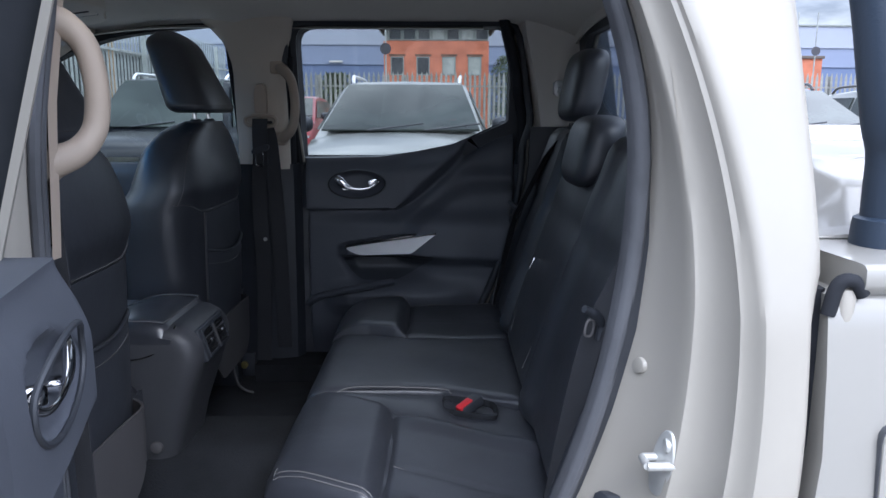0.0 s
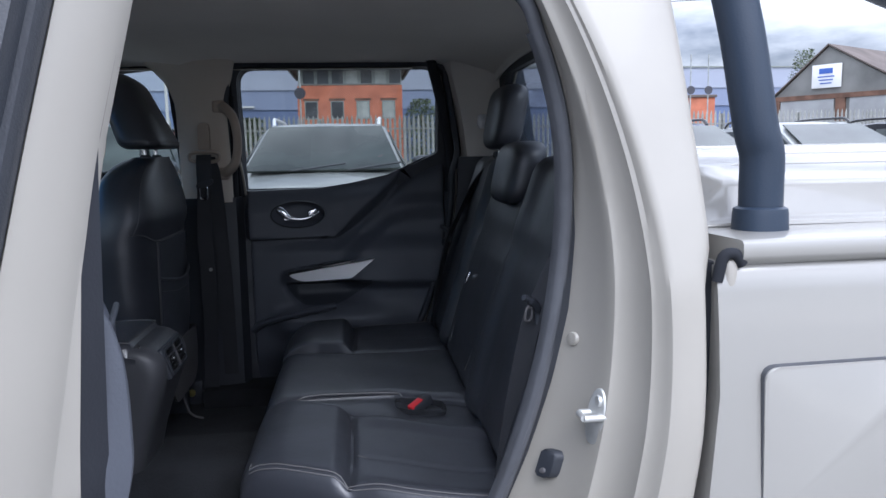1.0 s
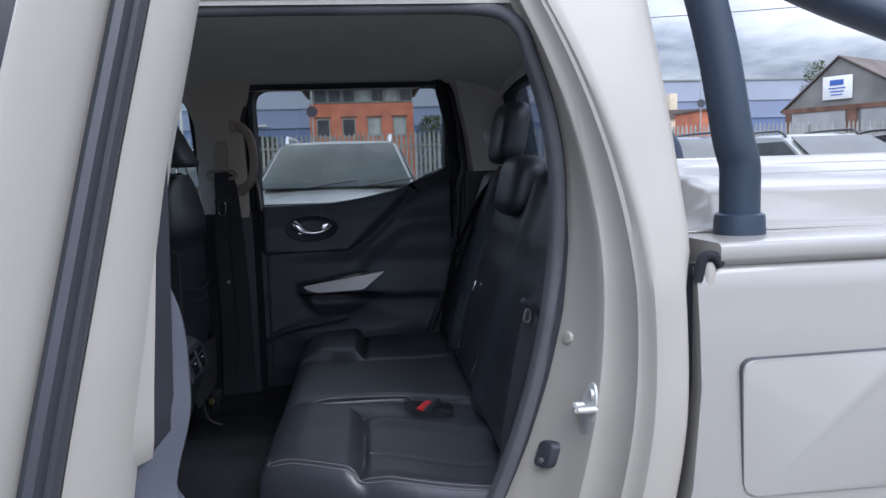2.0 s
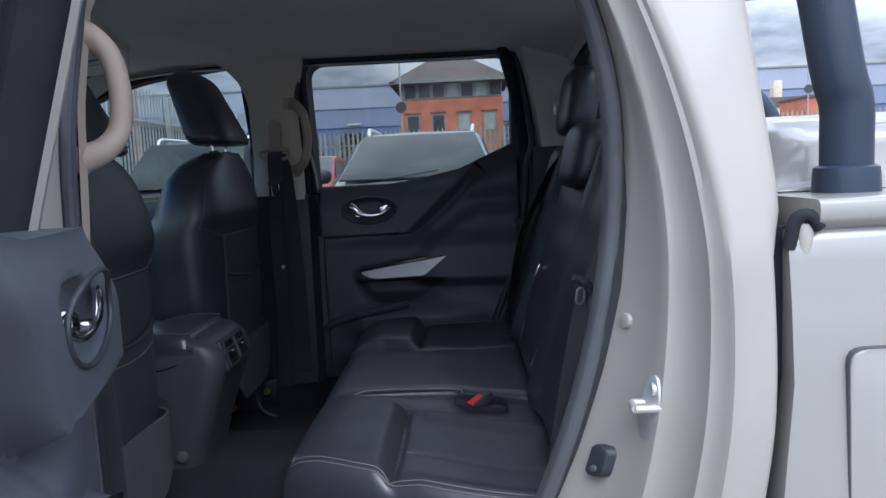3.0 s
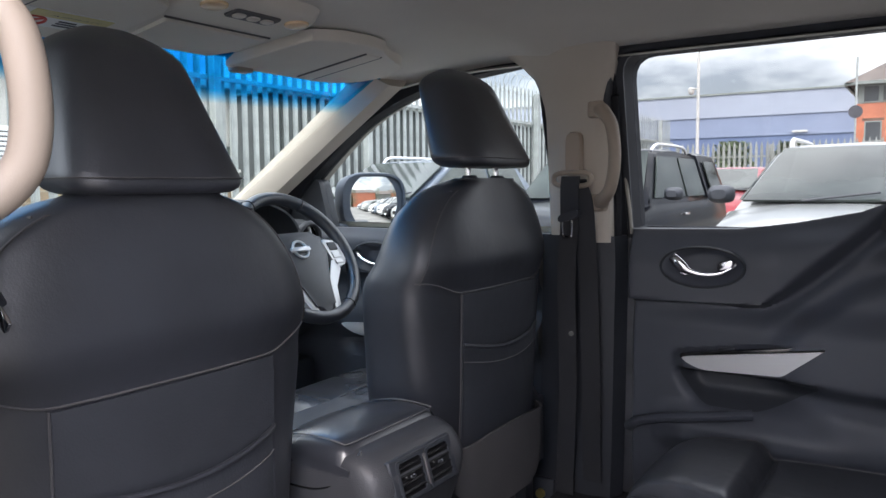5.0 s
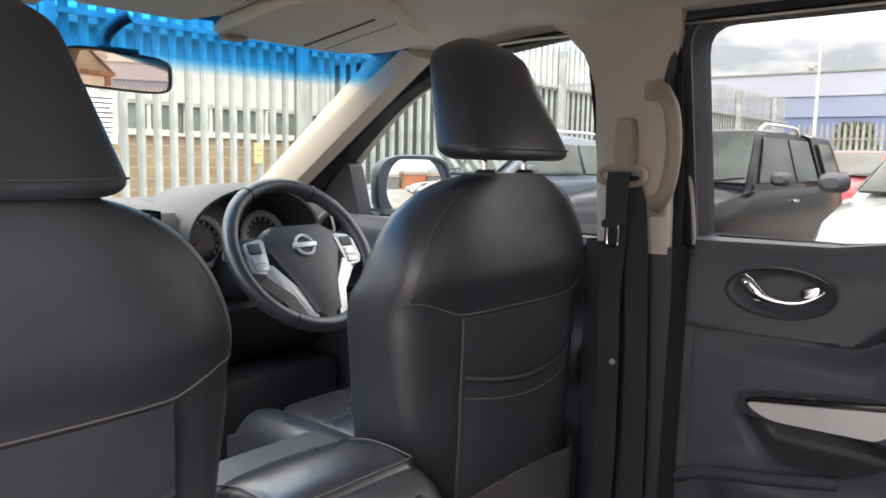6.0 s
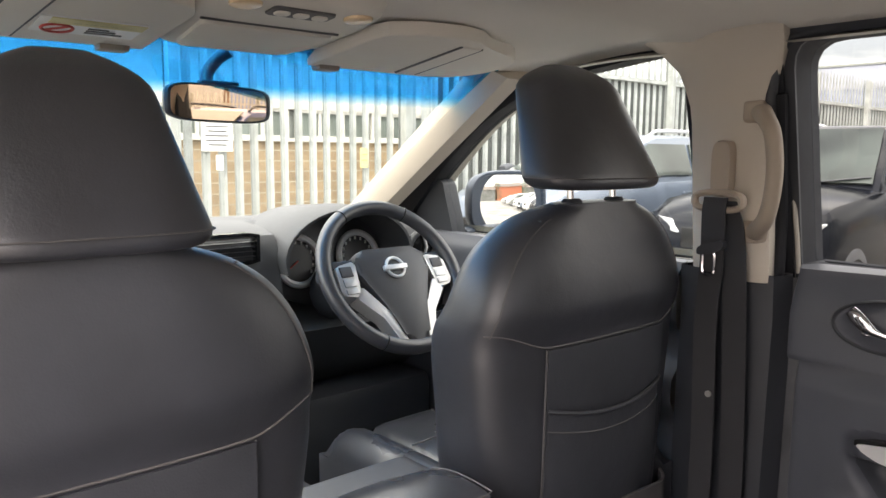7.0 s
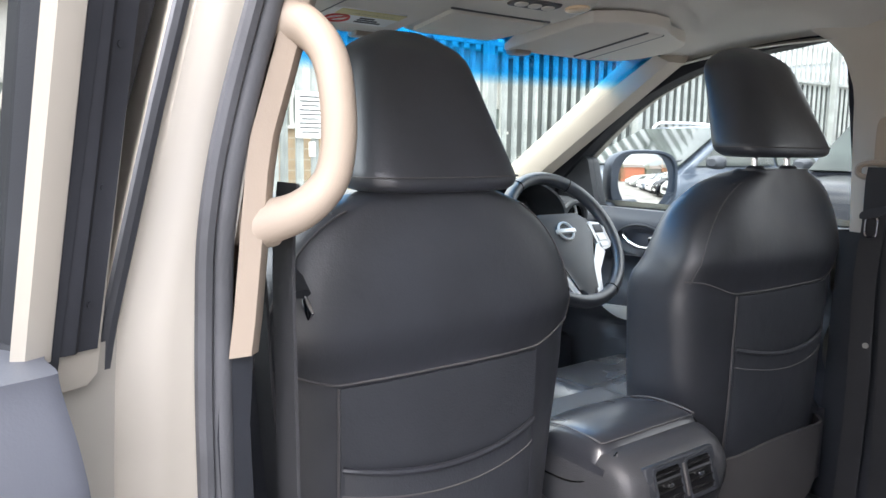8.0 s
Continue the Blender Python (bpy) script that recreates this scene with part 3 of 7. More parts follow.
part("rear_wall", radial_ring(back_outer, back_window, (YC, 1.45), lambda y, z, d: (d - 0.09 * max(0, z - 1.3), y, z), 0.43, 0.452), M_PLASTIC, truck, "black trimmed rear wall of the cab")
part("rear_wall_skin", radial_ring(back_outer, back_window, (YC, 1.45), lambda y, z, d: (d - 0.09 * max(0, z - 1.3), y, z), 0.455, 0.462), M_PAINT, truck, "white rear cab panel")
part("rear_window", prism(back_window, lambda y, z, d: (d - 0.09 * max(0, z - 1.3), y, z), 0.446, 0.450), M_GLASS_REAR, truck, "tinted rear window")

# windscreen, front pillars and the scuttle
secs = []
for i in range(9):
    k = i / 8
    half = 0.60 + 0.09 * k
    secs.append([(-1.13 - 0.86 * k + 0.10 * (j / 6 - 1) ** 2 * (0.6 + 0.4 * k), YC + half * (j / 6 - 1), 1.665 - 0.43 * k) for j in range(13)])
part("windscreen", sheet(secs, 0.004), M_SCREEN, truck, "clear windscreen with a blue sun strip")
for s in (NEAR, FAR):
    secs = []
    for i in range(13):
        k = i / 12
        x, z = -1.10 - 0.73 * k, 1.665 - 0.42 * k
        w = 0.585 + 0.085 * k
        secs.append([(x + 0.03, side_y(s, w + 0.09), z + 0.02), (x + 0.062 - 0.01 * k, side_y(s, w + 0.085), z - 0.006), (x + 0.060, side_y(s, w + 0.06), z - 0.030), (x + 0.045, side_y(s, w + 0.02), z - 0.028), (x + 0.01, side_y(s, w - 0.004), z - 0.006), (x - 0.03, side_y(s, w - 0.002), z + 0.015), (x - 0.05, side_y(s, w + 0.05), z + 0.04)])
    part("front_pillar_trim", loft(secs), M_PILLAR, truck, "warm beige windscreen pillar trim")
part("bonnet", loft([[(x, YC + w, z - 0.10 * (abs(w) / 0.8) ** 3) for w in [-0.80 + 0.16 * j for j in range(11)]] + [(x, YC + 0.8, 0.8), (x, YC - 0.8, 0.8)] for x, z in ((-1.98, 1.225), (-2.3, 1.19), (-2.8, 1.12), (-3.15, 1.02), (-3.28, 0.86))]), M_PAINT, truck, "white bonnet")
part("front_bumper", box(-3.42, -3.1, YC - 0.86, YC + 0.86, 0.42, 0.84, 0.08, 4), M_PAINT, truck, "white front bumper")
for s in (NEAR, FAR):
    part("front_wing", box(-3.2, -1.72, *sorted((side_y(s, 0.78), side_y(s, 0.90))), 0.55, 1.10, 0.05, 4), M_PAINT, truck, "white front wing")


def wheel_parts(owner, x, y, s, r=0.37, width=0.24):
    tyre_prof = [(0.62, 0.5), (0.80, 0.5), (0.95, 0.46), (1.0, 0.36), (1.0, -0.36), (0.95, -0.46), (0.80, -0.5), (0.62, -0.5)]
    secs = [[(x + r * a * math.cos(t), y + s * width * b, r + r * a * math.sin(t)) for a, b in tyre_prof] for t in [2 * math.pi * i / 28 for i in range(29)]]
    tyre = part("tyre", loft(secs, caps=False), M_RUBBER, owner, "black tyre")
    bm = bmesh.new()
    for i in range(6):
        t = 2 * math.pi * i / 6
        c, sn = math.cos(t), math.sin(t)
        blade = []
        for q, h in ((0.10, 0.10), (0.62, 0.06)):
            blade.append([(x + r * (q * c - h * sn), y + s * width * 0.40, r + r * (q * sn + h * c)), (x + r * (q * c + h * sn), y + s * width * 0.40, r + r * (q * sn - h * c)), (x + r * (q * c + h * sn), y + s * width * 0.2, r + r * (q * sn - h * c)), (x + r * (q * c - h * sn), y + s * width * 0.2, r + r * (q * sn + h * c))])
        bm = join(bm, loft(blade))
    rim_prof = [(0.64, 0.48), (0.58, 0.40), (0.58, -0.3), (0.64, -0.4)]
    rim = loft([[(x + r * a * math.cos(t), y + s * width * b, r + r * a * math.sin(t)) for a, b in rim_prof] for t in [2 * math.pi * i / 28 for i in range(29)]], caps=False)
    part("rim", join(bm, rim), M_SATIN, tyre, "alloy rim")


for s in (NEAR, FAR):
    for x in (-2.45, 1.05 - 0.35 + 0.0):
        wheel_parts(truck, x if x < 0 else 0.95, side_y(s, 0.75), s)

# the load bed: sides, rail caps, fuel flap, front board
for s in (NEAR, FAR):
    prof = [(0.84, 0.52), (0.885, 0.56), (0.898, 0.70), (0.90, 0.90), (0.895, 1.05), (0.885, 1.14), (0.878, 1.19), (0.874, 1.215), (0.866, 1.226), (0.80, 1.226)]
    secs = []
    for i in range(29):
        x = 0.412 + 1.563 * i / 28
        flare = 0.03 * math.exp(-((x - 0.95) / 0.42) ** 2)
        secs.append([(x - (0.44 * max(0, 1.10 - z) ** 2 if i < 3 else 0.0), side_y(s, w + (flare if 0.5 < z < 1.0 else flare * 0.3)), z) for j, (w, z) in enumerate(prof)])
    bm = sheet(secs)
    front = loft([[(p[0], p[1], p[2]) for p in secs[0]], [(p[0] + 0.005, side_y(s, 0.78), p[2]) for p in secs[0]]], caps=False, closed=False)
    part("bed_side", join(bm, front), M_PAINT, truck, "white load bed side")
    cap = [(0.879, 1.2325), (0.8825, 1.2355), (0.884, 1.240), (0.8835, 1.2565), (0.8805, 1.2605), (0.875, 1.262), (0.76, 1.2625), (0.70, 1.2625), (0.70, 1.20), (0.862, 1.20), (0.868, 1.226)]
    part("bed_rail_cap", loft([[(x + (0.25 * max(0, w - 0.84) if x < 0.5 else 0), side_y(s, w), z + 0.004 * (x - 0.44)) for w, z in cap] for x in (0.434, 0.437, 1.0, 1.97)]), M_PAINT, truck, "white load bed rail cap")
    part("bed_gap_filler", loft([[(bow(z, 0.399, 1.10, 0.12, 0.44) + a, side_y(s, w), z) for a, w in ((0, 0.70), (0, 0.852), (0.006, 0.858), (0.016, 0.858), (0.022, 0.852), (0.022, 0.70))] for z in [0.5 + 0.73 * i / 20 for i in range(21)]]), M_FRAME, truck, "dark gap between cab and bed")
    part("bed_hinge_bracket", tube(curve([(0.414, side_y(s, 0.872), 1.205), (0.421, side_y(s, 0.874), 1.238), (0.436, side_y(s, 0.876), 1.243), (0.448, side_y(s, 0.874), 1.228)], 4), 0.0080, 10), M_FRAME, truck, "black bed corner clip")
    part("bed_corner_bracket", loft([[(0.432 + a * k, side_y(s, 0.868) + b * k, z) for a, b in oval(0, 0, 0.011, 0.012, 14, 2.4)] for z, k in ((1.13, 0.8), (1.20, 0.9), (1.224, 1.0), (1.233, 0.8), (1.236, 0.4))]), M_JAMB, truck, "cream painted corner bracket")
part("bed_front_board", box(0.43, 0.45, YC - 0.80, YC + 0.80, 0.6, 1.22, 0.006), M_PAINT, truck, "white bed front board")
part("tailgate", box(1.93, 1.99, YC - 0.78, YC + 0.78, 0.6, 1.22, 0.012), M_PAINT, truck, "white tailgate")
flap = round_poly([(0.47, 0.885), (0.735, 0.895), (0.735, 1.07), (0.71, 1.095), (0.47, 1.09)], 0.02)
part("fuel_flap_gap", prism([(0.6 + (x - 0.6) * 1.009, 0.99 + (z - 0.99) * 1.012) for x, z in flap], lambda x, z, d: (x, side_y(NEAR, d + 0.03 * math.exp(-((x - 0.95) / 0.42) ** 2) * (1 if z < 1.0 else 0.3 + 0.7 * max(0, 1 - (z - 1.0) / 0.05))), z), 0.85, 0.9005), M_RUBBER, truck, "dark shut line round the fuel flap")
part("fuel_flap", prism(flap, lambda x, z, d: (x, side_y(NEAR, d + 0.03 * math.exp(-((x - 0.95) / 0.42) ** 2) * (1 if z < 1.0 else 0.3 + 0.7 * max(0, 1 - (z - 1.0) / 0.05))), z), 0.85, 0.9035, 0.002), M_PAINT, truck, "white fuel flap")

# striker, blanking plug and latch stop on the near jamb
jx = 0.277
jamb_x = lambda w, z: bow(z, 0.272, 1.33, 1.3, 0.42) + (w - 0.712) * (bow(z, 0.285, 1.22, 0.55, 0.40) - bow(z, 0.272, 1.33, 1.3, 0.42)) / 0.078
bm = join(tube([(jx + 0.004, side_y(NEAR, 0.79), 1.0), (jx - 0.03, side_y(NEAR, 0.79), 1.0)], 0.0055, 10), tube([(jx - 0.03, side_y(NEAR, 0.79), 1.0), (jx - 0.03, side_y(NEAR, 0.815), 1.0)], 0.005, 10), tube([(jx - 0.03, side_y(NEAR, 0.815), 1.0), (jx + 0.006, side_y(NEAR, 0.815), 1.0)], 0.0055, 10))
striker = part("striker", bm, M_STEEL, truck, "zinc-plated door striker loop")
part("striker_plate", prism(oval(0.803, 0.998, 0.016, 0.042, 20, 2.4), lambda w, z, d: (min(jamb_x(w, z), jx + 0.002) - d, side_y(NEAR, w), z), -0.004, 0.004, 0.001), M_STEEL, striker)
for dz in (0.024, -0.026):
    part("bolt", prism(oval(0.805, 0.998 + dz, 0.009, 0.009, 12, 2), lambda w, z, d: (d, side_y(NEAR, w), z), jx, jx - 0.008, 0.002), M_STEEL, striker)
part("blanking_plug", prism(oval(0.726, 1.096, 0.0105, 0.0105, 24, 2), lambda w, z, d: (jamb_x(w, z) - d, side_y(NEAR, w), z), -0.004, 0.0016, 0.0012), M_JAMB, truck, "white blanking plug")
stop = part("latch_stop", prism(round_poly([(0.731, 0.882), (0.752, 0.883), (0.756, 0.892), (0.756, 0.918), (0.749, 0.925), (0.730, 0.924)], 0.005), lambda w, z, d: (jamb_x(w, z) - d, side_y(NEAR, w), z), -0.01, 0.008, 0.004), M_PLASTIC, truck, "black plastic latch stop")
part("screw", prism(oval(0.743, 0.893, 0.0045, 0.0045, 14, 2), lambda w, z, d: (jamb_x(w, z) - d, side_y(NEAR, w), z), 0.006, 0.0105, 0.001), M_SEATTRIM, stop)


# ---- doors ----
def smooth_step(v, a, b):
    t = min(1, max(0, (v - a) / (b - a)))
    return t * t * (3 - 2 * t)


def bump2(x, z, cx, cz, rx, rz):
    d = ((x - cx) / rx) ** 2 + ((z - cz) / rz) ** 2
    return smooth_step(1.3 - d, 0, 0.9)


def rear_card_w(x, z):
    """How far the moulded card stands from the cab's middle."""
    # the soft upper panel ends in an edge that swoops up towards the rear; a second fold runs below it
    edge = 1.104 + 1.05 * max(0, x + 0.15) ** 1.12
    fold = lerp(x, [(-0.17, 1.015), (-0.045, 1.112), (0.035, 1.172), (0.09, 1.194), (0.30, 1.205)])
    soft = 0.006 + 0.022 * smooth_step(x, -0.17, -0.05)
    upper = smooth_step(z, edge - soft, edge + soft)
    w = 0.735 - 0.031 * upper - 0.012 * smooth_step(z, 1.20, 1.26)
    w += 0.016 * smooth_step(z, edge - 0.058, edge - 0.006) * (1 - upper)
    w += 0.022 * bump2(x, z, -0.268, 1.188, 0.080, 0.038)
    # the upper card slants outwards towards the rear
    w += (0.036 * min(1, max(0, (x + 0.42) / 0.30)) - 0.010) * smooth_step(z, 1.05, 1.12)
    swell = (0.026 + 0.016 * (1 - smooth_step(z, fold - 0.20, fold - 0.03))) * (1 - smooth_step(z, fold - 0.05, fold + 0.012)) * smooth_step(x, -0.17, -0.06) * smooth_step(z, 0.915, 0.955)
    rise = 0.16 * (x + 0.318)
    arm = 0.030 * smooth_step(x, -0.345, -0.300) * smooth_step(z, 0.940, 0.962) * (1 - smooth_step(z, 0.986 + rise, 0.998 + rise)) * (1 - smooth_step(x, 0.02, 0.10))
    w -= max(swell, arm)
    # hollow hand pull under the armrest
    w += 0.038 * smooth_step(x - 0.5 * max(0, 0.93 - z), -0.340, -0.285) * (1 - smooth_step(x, -0.12, 0.03)) * smooth_step(z, 0.862, 0.915) * (1 - smooth_step(z, 0.942, 0.958))
    # the map pocket bellies out below
    w -= 0.035 * smooth_step(x, -0.40, -0.30) * (1 - smooth_step(x, -0.05, 0.18)) * smooth_step(z, 0.74, 0.80) * (1 - smooth_step(z, 0.82, 0.885))
    w += 0.02 * (1 - smooth_step(z, 0.6, 0.72))
    w -= 0.017 * smooth_step(x, 0.09, 0.20) * (1 - smooth_step(z, 1.36, 1.43))
    return w + 0.005 * smooth_step(x, 0.03, 0.22)


def rear_door(s, label, swing=0.0, slide=0.0):
    hinge = (-0.53, side_y(s, 0.812), 0.5)
    door = thing("rear_door", hinge, label, "car door", "doors of the truck")
    at = lambda x, z, w: (x, side_y(s, w), z)
    # painted shell: outer skin below the belt, edge and inner steel
    zs = [0.52 + 0.74 * i / 24 for i in range(25)]
    rear = lambda z: bow(z, 0.345, 1.13, 0.48, 0.43) - 0.006
    skin = [[at(-0.555 + (rear(z) + 0.555) * k / 14, z, skin_w(z) - (0.006 if k in (0, 14) else 0)) for z in zs] for k in range(15)]
    inner = [[at(-0.545 + (rear(z) + 0.46) * k / 6, z, 0.80) for z in zs] for k in range(7)]
    steps = []
    for k in range(6):
        q = k / 5
        steps.append([at(rear(z) - 0.081 * q, z, skin_w(z) - 0.006 - 0.095 * q) for z in zs])
    edge_f = [skin[0], inner[0]]
    part("outer_skin", join(sheet(skin), sheet(edge_f), sheet(inner), *([sheet(steps)] if s == FAR else [])), M_PAINT, door, "glossy white outer skin")
    # window frame: white outside, black seal, white inside, grey trim, black reveal
    mid = (-0.12, 1.46)
    grow = lambda poly, k: [(mid[0] + (x - mid[0]) * k, mid[1] + (z - mid[1]) * k) for x, z in poly]
    # the trailing edge slants inwards
    deep = lambda x, z, d: d if s == FAR else d + (1.3 * d + 6 * max(0, d - 0.075)) * max(0, 1.39 - z) * smooth_step(x, -0.15, 0.10)
    layer = lambda x, z, d: at(x - 0.85 * deep(x, z, d) * smooth_step(x, 0.215, 0.255), z, skin_w(z) - deep(x, z, d))
    part("window_frame", radial_ring(REAR_FRAME, grow(REAR_WINDOW, 1.05), mid, layer, 0.016 if s == NEAR else 0.002, 0.052, 240), M_JAMB, door, "white window frame")
    part("frame_seal", radial_ring(grow(REAR_FRAME, 0.996), grow(REAR_WINDOW, 1.045), mid, layer, 0.052, 0.072, 240), M_PLASTIC, door, "black frame seal")
    part("inner_frame", radial_ring(grow(REAR_FRAME, 0.998), grow(REAR_WINDOW, 1.02), mid, layer, 0.072, 0.087, 240), M_JAMB, door, "white inner window frame")
    part("inner_frame_trim", radial_ring(grow(REAR_TRIM, 0.994), grow(REAR_WINDOW, 1.005), mid, layer, 0.087, 0.093, 240), M_FRAME if s == NEAR else M_PLASTIC, door, "black inner window trim")
    part("hinge_side_seal", sheet([[layer((-0.505 if s == FAR else -0.494) + 0.012 * k, z, d) for z in [1.235 + 0.46 * i / 10 for i in range(11)]] for k, d in ((0, 0.012), (-0.6, 0.02), (-0.6, 0.045), (0, 0.052), (-0.4, 0.06), (-0.2, 0.071))]), M_FRAME, door, "black seal on the hinge side")
    if s == NEAR:
        rise = [1.262 + 0.425 * i / 16 for i in range(17)]
        part("inner_flange", sheet([[layer(x, z, d) for z in rise] for x, d in ((-0.462, 0.088), (-0.456, 0.0955), (-0.448, 0.097), (-0.436, 0.0965), (-0.430, 0.088))]), M_JAMB, door, "glossy white inner frame flange")
        strip = part("hinge_channel", sheet([[layer(x, z, d) for z in rise] for x, d in ((-0.504, 0.050), (-0.501, 0.084), (-0.497, 0.091), (-0.492, 0.0895), (-0.482, 0.0890), (-0.477, 0.093), (-0.469, 0.092), (-0.461, 0.0885))]), M_FRAME, door, "black rubber seal channel")
        for z in (1.30, 1.39, 1.49, 1.60):
            part("seal_clip", prism(oval(-0.487, z, 0.0025, 0.0025, 10, 2), lambda x, q, d: layer(x, q, d), 0.088, 0.0905), M_FRAME, strip, "small seal clip")
    part("window_channel", radial_ring(grow(REAR_WINDOW, 1.055), grow(REAR_WINDOW, 1.006), mid, layer, 0.016 if s == NEAR else -0.001, 0.086, 240), M_FRAME, door, "black window channel")
    part("glass", prism(REAR_WINDOW, lambda x, z, d: at(-0.12 + (x + 0.12) * 1.02, 1.46 + (z - 1.46) * 1.02, skin_w(z) - 0.032 + d), 0.0, 0.004), M_GLASS_DARK, door, "clear window pane")
    part("belt_strip", tube([at(-0.545 + 0.86 * i / 12, 1.262 + (0 if i < 8 else 0.0), skin_w(1.262) + 0.002) for i in range(13)], 0.008, 8), M_FRAME, door, "black belt strip")
    # inner card
    secs = []
    for i in range(141):
        x = -0.452 + 0.695 * i / 140
        top = lerp(x, [(-0.45, 1.268), (-0.2, 1.272), (-0.09, 1.288), (0.03, 1.312), (0.205, 1.388), (0.29, 1.42)])
        row = []
        for j in range(126):
            z = 0.60 + (top - 0.60) * j / 125
            edge = 0.05 * (1 - smooth_step(min(x + 0.452, 0.243 - x), 0, 0.022))
            zz = z
            lip = 0.042 * smooth_step(j, 105, 125) ** 2
            row.append(at(x, zz, rear_card_w(x, z) + edge + lip))
        secs.append(row)
    lipz = [[secs[i][-1], (secs[i][-1][0], side_y(s, skin_w(1.28) - 0.036), secs[i][-1][2] - 0.002)] for i in range(141)]
    card = part("door_card", join(sheet(secs), sheet(lipz)), M_DOORGREY, door, "dark grey moulded door card")
    if s == NEAR:
        # trailing edge of the open door: painted, a black seal in its channel, painted again
        hem = lambda z: rear(z) + 0.004 if z < 1.26 else lerp(z, [(1.26, 0.3355), (1.30, 0.3312), (1.46, 0.3032), (1.60, 0.2712), (1.69, 0.243)])
        fall = lambda z, d: d * (1 + 0.25 * min(0.42, max(0, 1.39 - z))) + 2.5 * max(0, d - 0.075) * min(0.42, max(0, 1.39 - z))
        tall = [0.53 + 1.155 * i / 60 for i in range(61)]
        trim_d = lambda z, d: max(d, d + (0.016 - d) * 0.8 * smooth_step(z, 1.24, 1.32) if d < 0.016 else d)
        run = lambda d, out: [at(hem(z) - 0.85 * fall(z, trim_d(z, d)) + out, z, skin_w(z) - fall(z, trim_d(z, d))) for z in tall]
        part("trailing_edge", sheet([run(d, o) for d, o in ((-0.004, -0.016), (-0.001, -0.004), (0.004, 0.001), (0.020, 0.004), (0.040, 0.003), (0.047, 0.001), (0.0495, -0.004), (0.066, -0.006), (0.0675, 0.001), (0.072, 0.003), (0.084, 0.002), (0.091, 0.0), (0.096, -0.010))]), M_JAMB, door, "glossy white trailing edge of the door")
        part("trailing_seal", sheet([run(d, o) for d, o in ((0.049, 0.0), (0.051, 0.005), (0.055, 0.009), (0.058, 0.005), (0.0595, 0.004), (0.062, 0.007), (0.065, 0.006), (0.067, 0.0))]), M_PLASTIC, door, "black twin-lipped door seal")
    else:
        part("trailing_seal", loft([[at(rear(z) - 0.054, z, skin_w(z) - 0.060), at(rear(z) - 0.042, z, skin_w(z) - 0.063), at(rear(z) - 0.058, z, skin_w(z) - 0.082), at(rear(z) - 0.074, z, skin_w(z) - 0.084)] for z in zs]), M_PLASTIC, door, "black door seal")
    # silver trim, switch panel, handle
    trim = round_poly([(-0.318, 0.984), (-0.018, 1.032), (-0.10, 0.966), (-0.27, 0.960)], [0.02, 0.004, 0.01, 0.05])
    part("silver_trim", prism(trim, lambda x, z, d: at(x, z, 0.700 + d), 0.03, -0.004, 0.003), M_SATIN, card, "satin silver armrest trim")
    cup = [[at(x, z, rear_card_w(x, z) - 0.002) for z in [q + (0.958 - q) * j / 14 for j in range(15)]] for x, q in [(-0.322 + 0.29 * i / 40, 0.872 + 0.065 * max(0, 1 - i / 10) ** 2 + 0.07 * max(0, (i - 22) / 18) ** 1.5) for i in range(41)]]
    part("pull_cup", sheet(cup), M_PLASTIC, card, "black hollow hand pull under the armrest")
    # gloss black switch plate on top of the armrest, behind the trim
    plate = [(-0.312, 0.700), (-0.28, 0.724), (-0.10, 0.732), (-0.03, 0.722), (-0.10, 0.703), (-0.20, 0.699)]
    pad = part("switch_plate", prism(plate, lambda x, w, d: at(x, 0.987 + 0.16 * (x + 0.318) + d, w), -0.006, 0.004, 0.002), M_GLOSSBLACK, card, "gloss black switch plate")
    part("window_switch", turned(box(-0.018, 0.018, -0.006, 0.006, -0.003, 0.003, 0.002), pose(-0.215, side_y(s, 0.714), 1.010, 0, -9, 0)), M_PLASTIC, pad, "black window switch")
    part("handle_bezel", tube([at(-0.272 + 0.088 * math.cos(a), 1.188 + 0.045 * math.sin(a), rear_card_w(-0.272 + 0.1 * math.cos(a), 1.188 + 0.055 * math.sin(a)) - 0.001) for a in [2 * math.pi * i / 36 for i in range(36)]], 0.0032, 8, closed=True), M_PLASTIC, card, "black handle bezel")
    hw = rear_card_w(-0.272, 1.188) - 0.017
    tilt = lambda x, z, w: at(x, z, w + 0.12 * (x + 0.272))
    lever = curve([tilt(-0.338, 1.207, hw + 0.002), tilt(-0.326, 1.197, hw - 0.002), tilt(-0.308, 1.182, hw - 0.004), tilt(-0.285, 1.173, hw - 0.004), tilt(-0.255, 1.171, hw - 0.003), tilt(-0.228, 1.177, hw - 0.001), tilt(-0.207, 1.190, hw + 0.003), tilt(-0.203, 1.196, hw + 0.006)], 5)
    n = len(lever) - 1
    bm = tube(lever, [lerp(i / n, [(0, 0.0115), (0.12, 0.0135), (0.25, 0.0125), (0.36, 0.0070), (0.5, 0.0042), (0.85, 0.0040), (1, 0.0040)]) for i in range(n + 1)], 12, flat=0.45, up=(0, s, 0))
    bm = join(bm, loft([[tilt(-0.224 + a * c, 1.193 + b * c + 0.25 * a, hw + d) for a, b in oval(0, 0, 0.018, 0.0105, 20, 3.2)] for d, c in ((0.016, 1.0), (0.002, 1.0), (-0.003, 0.8), (-0.004, 0.4))]))
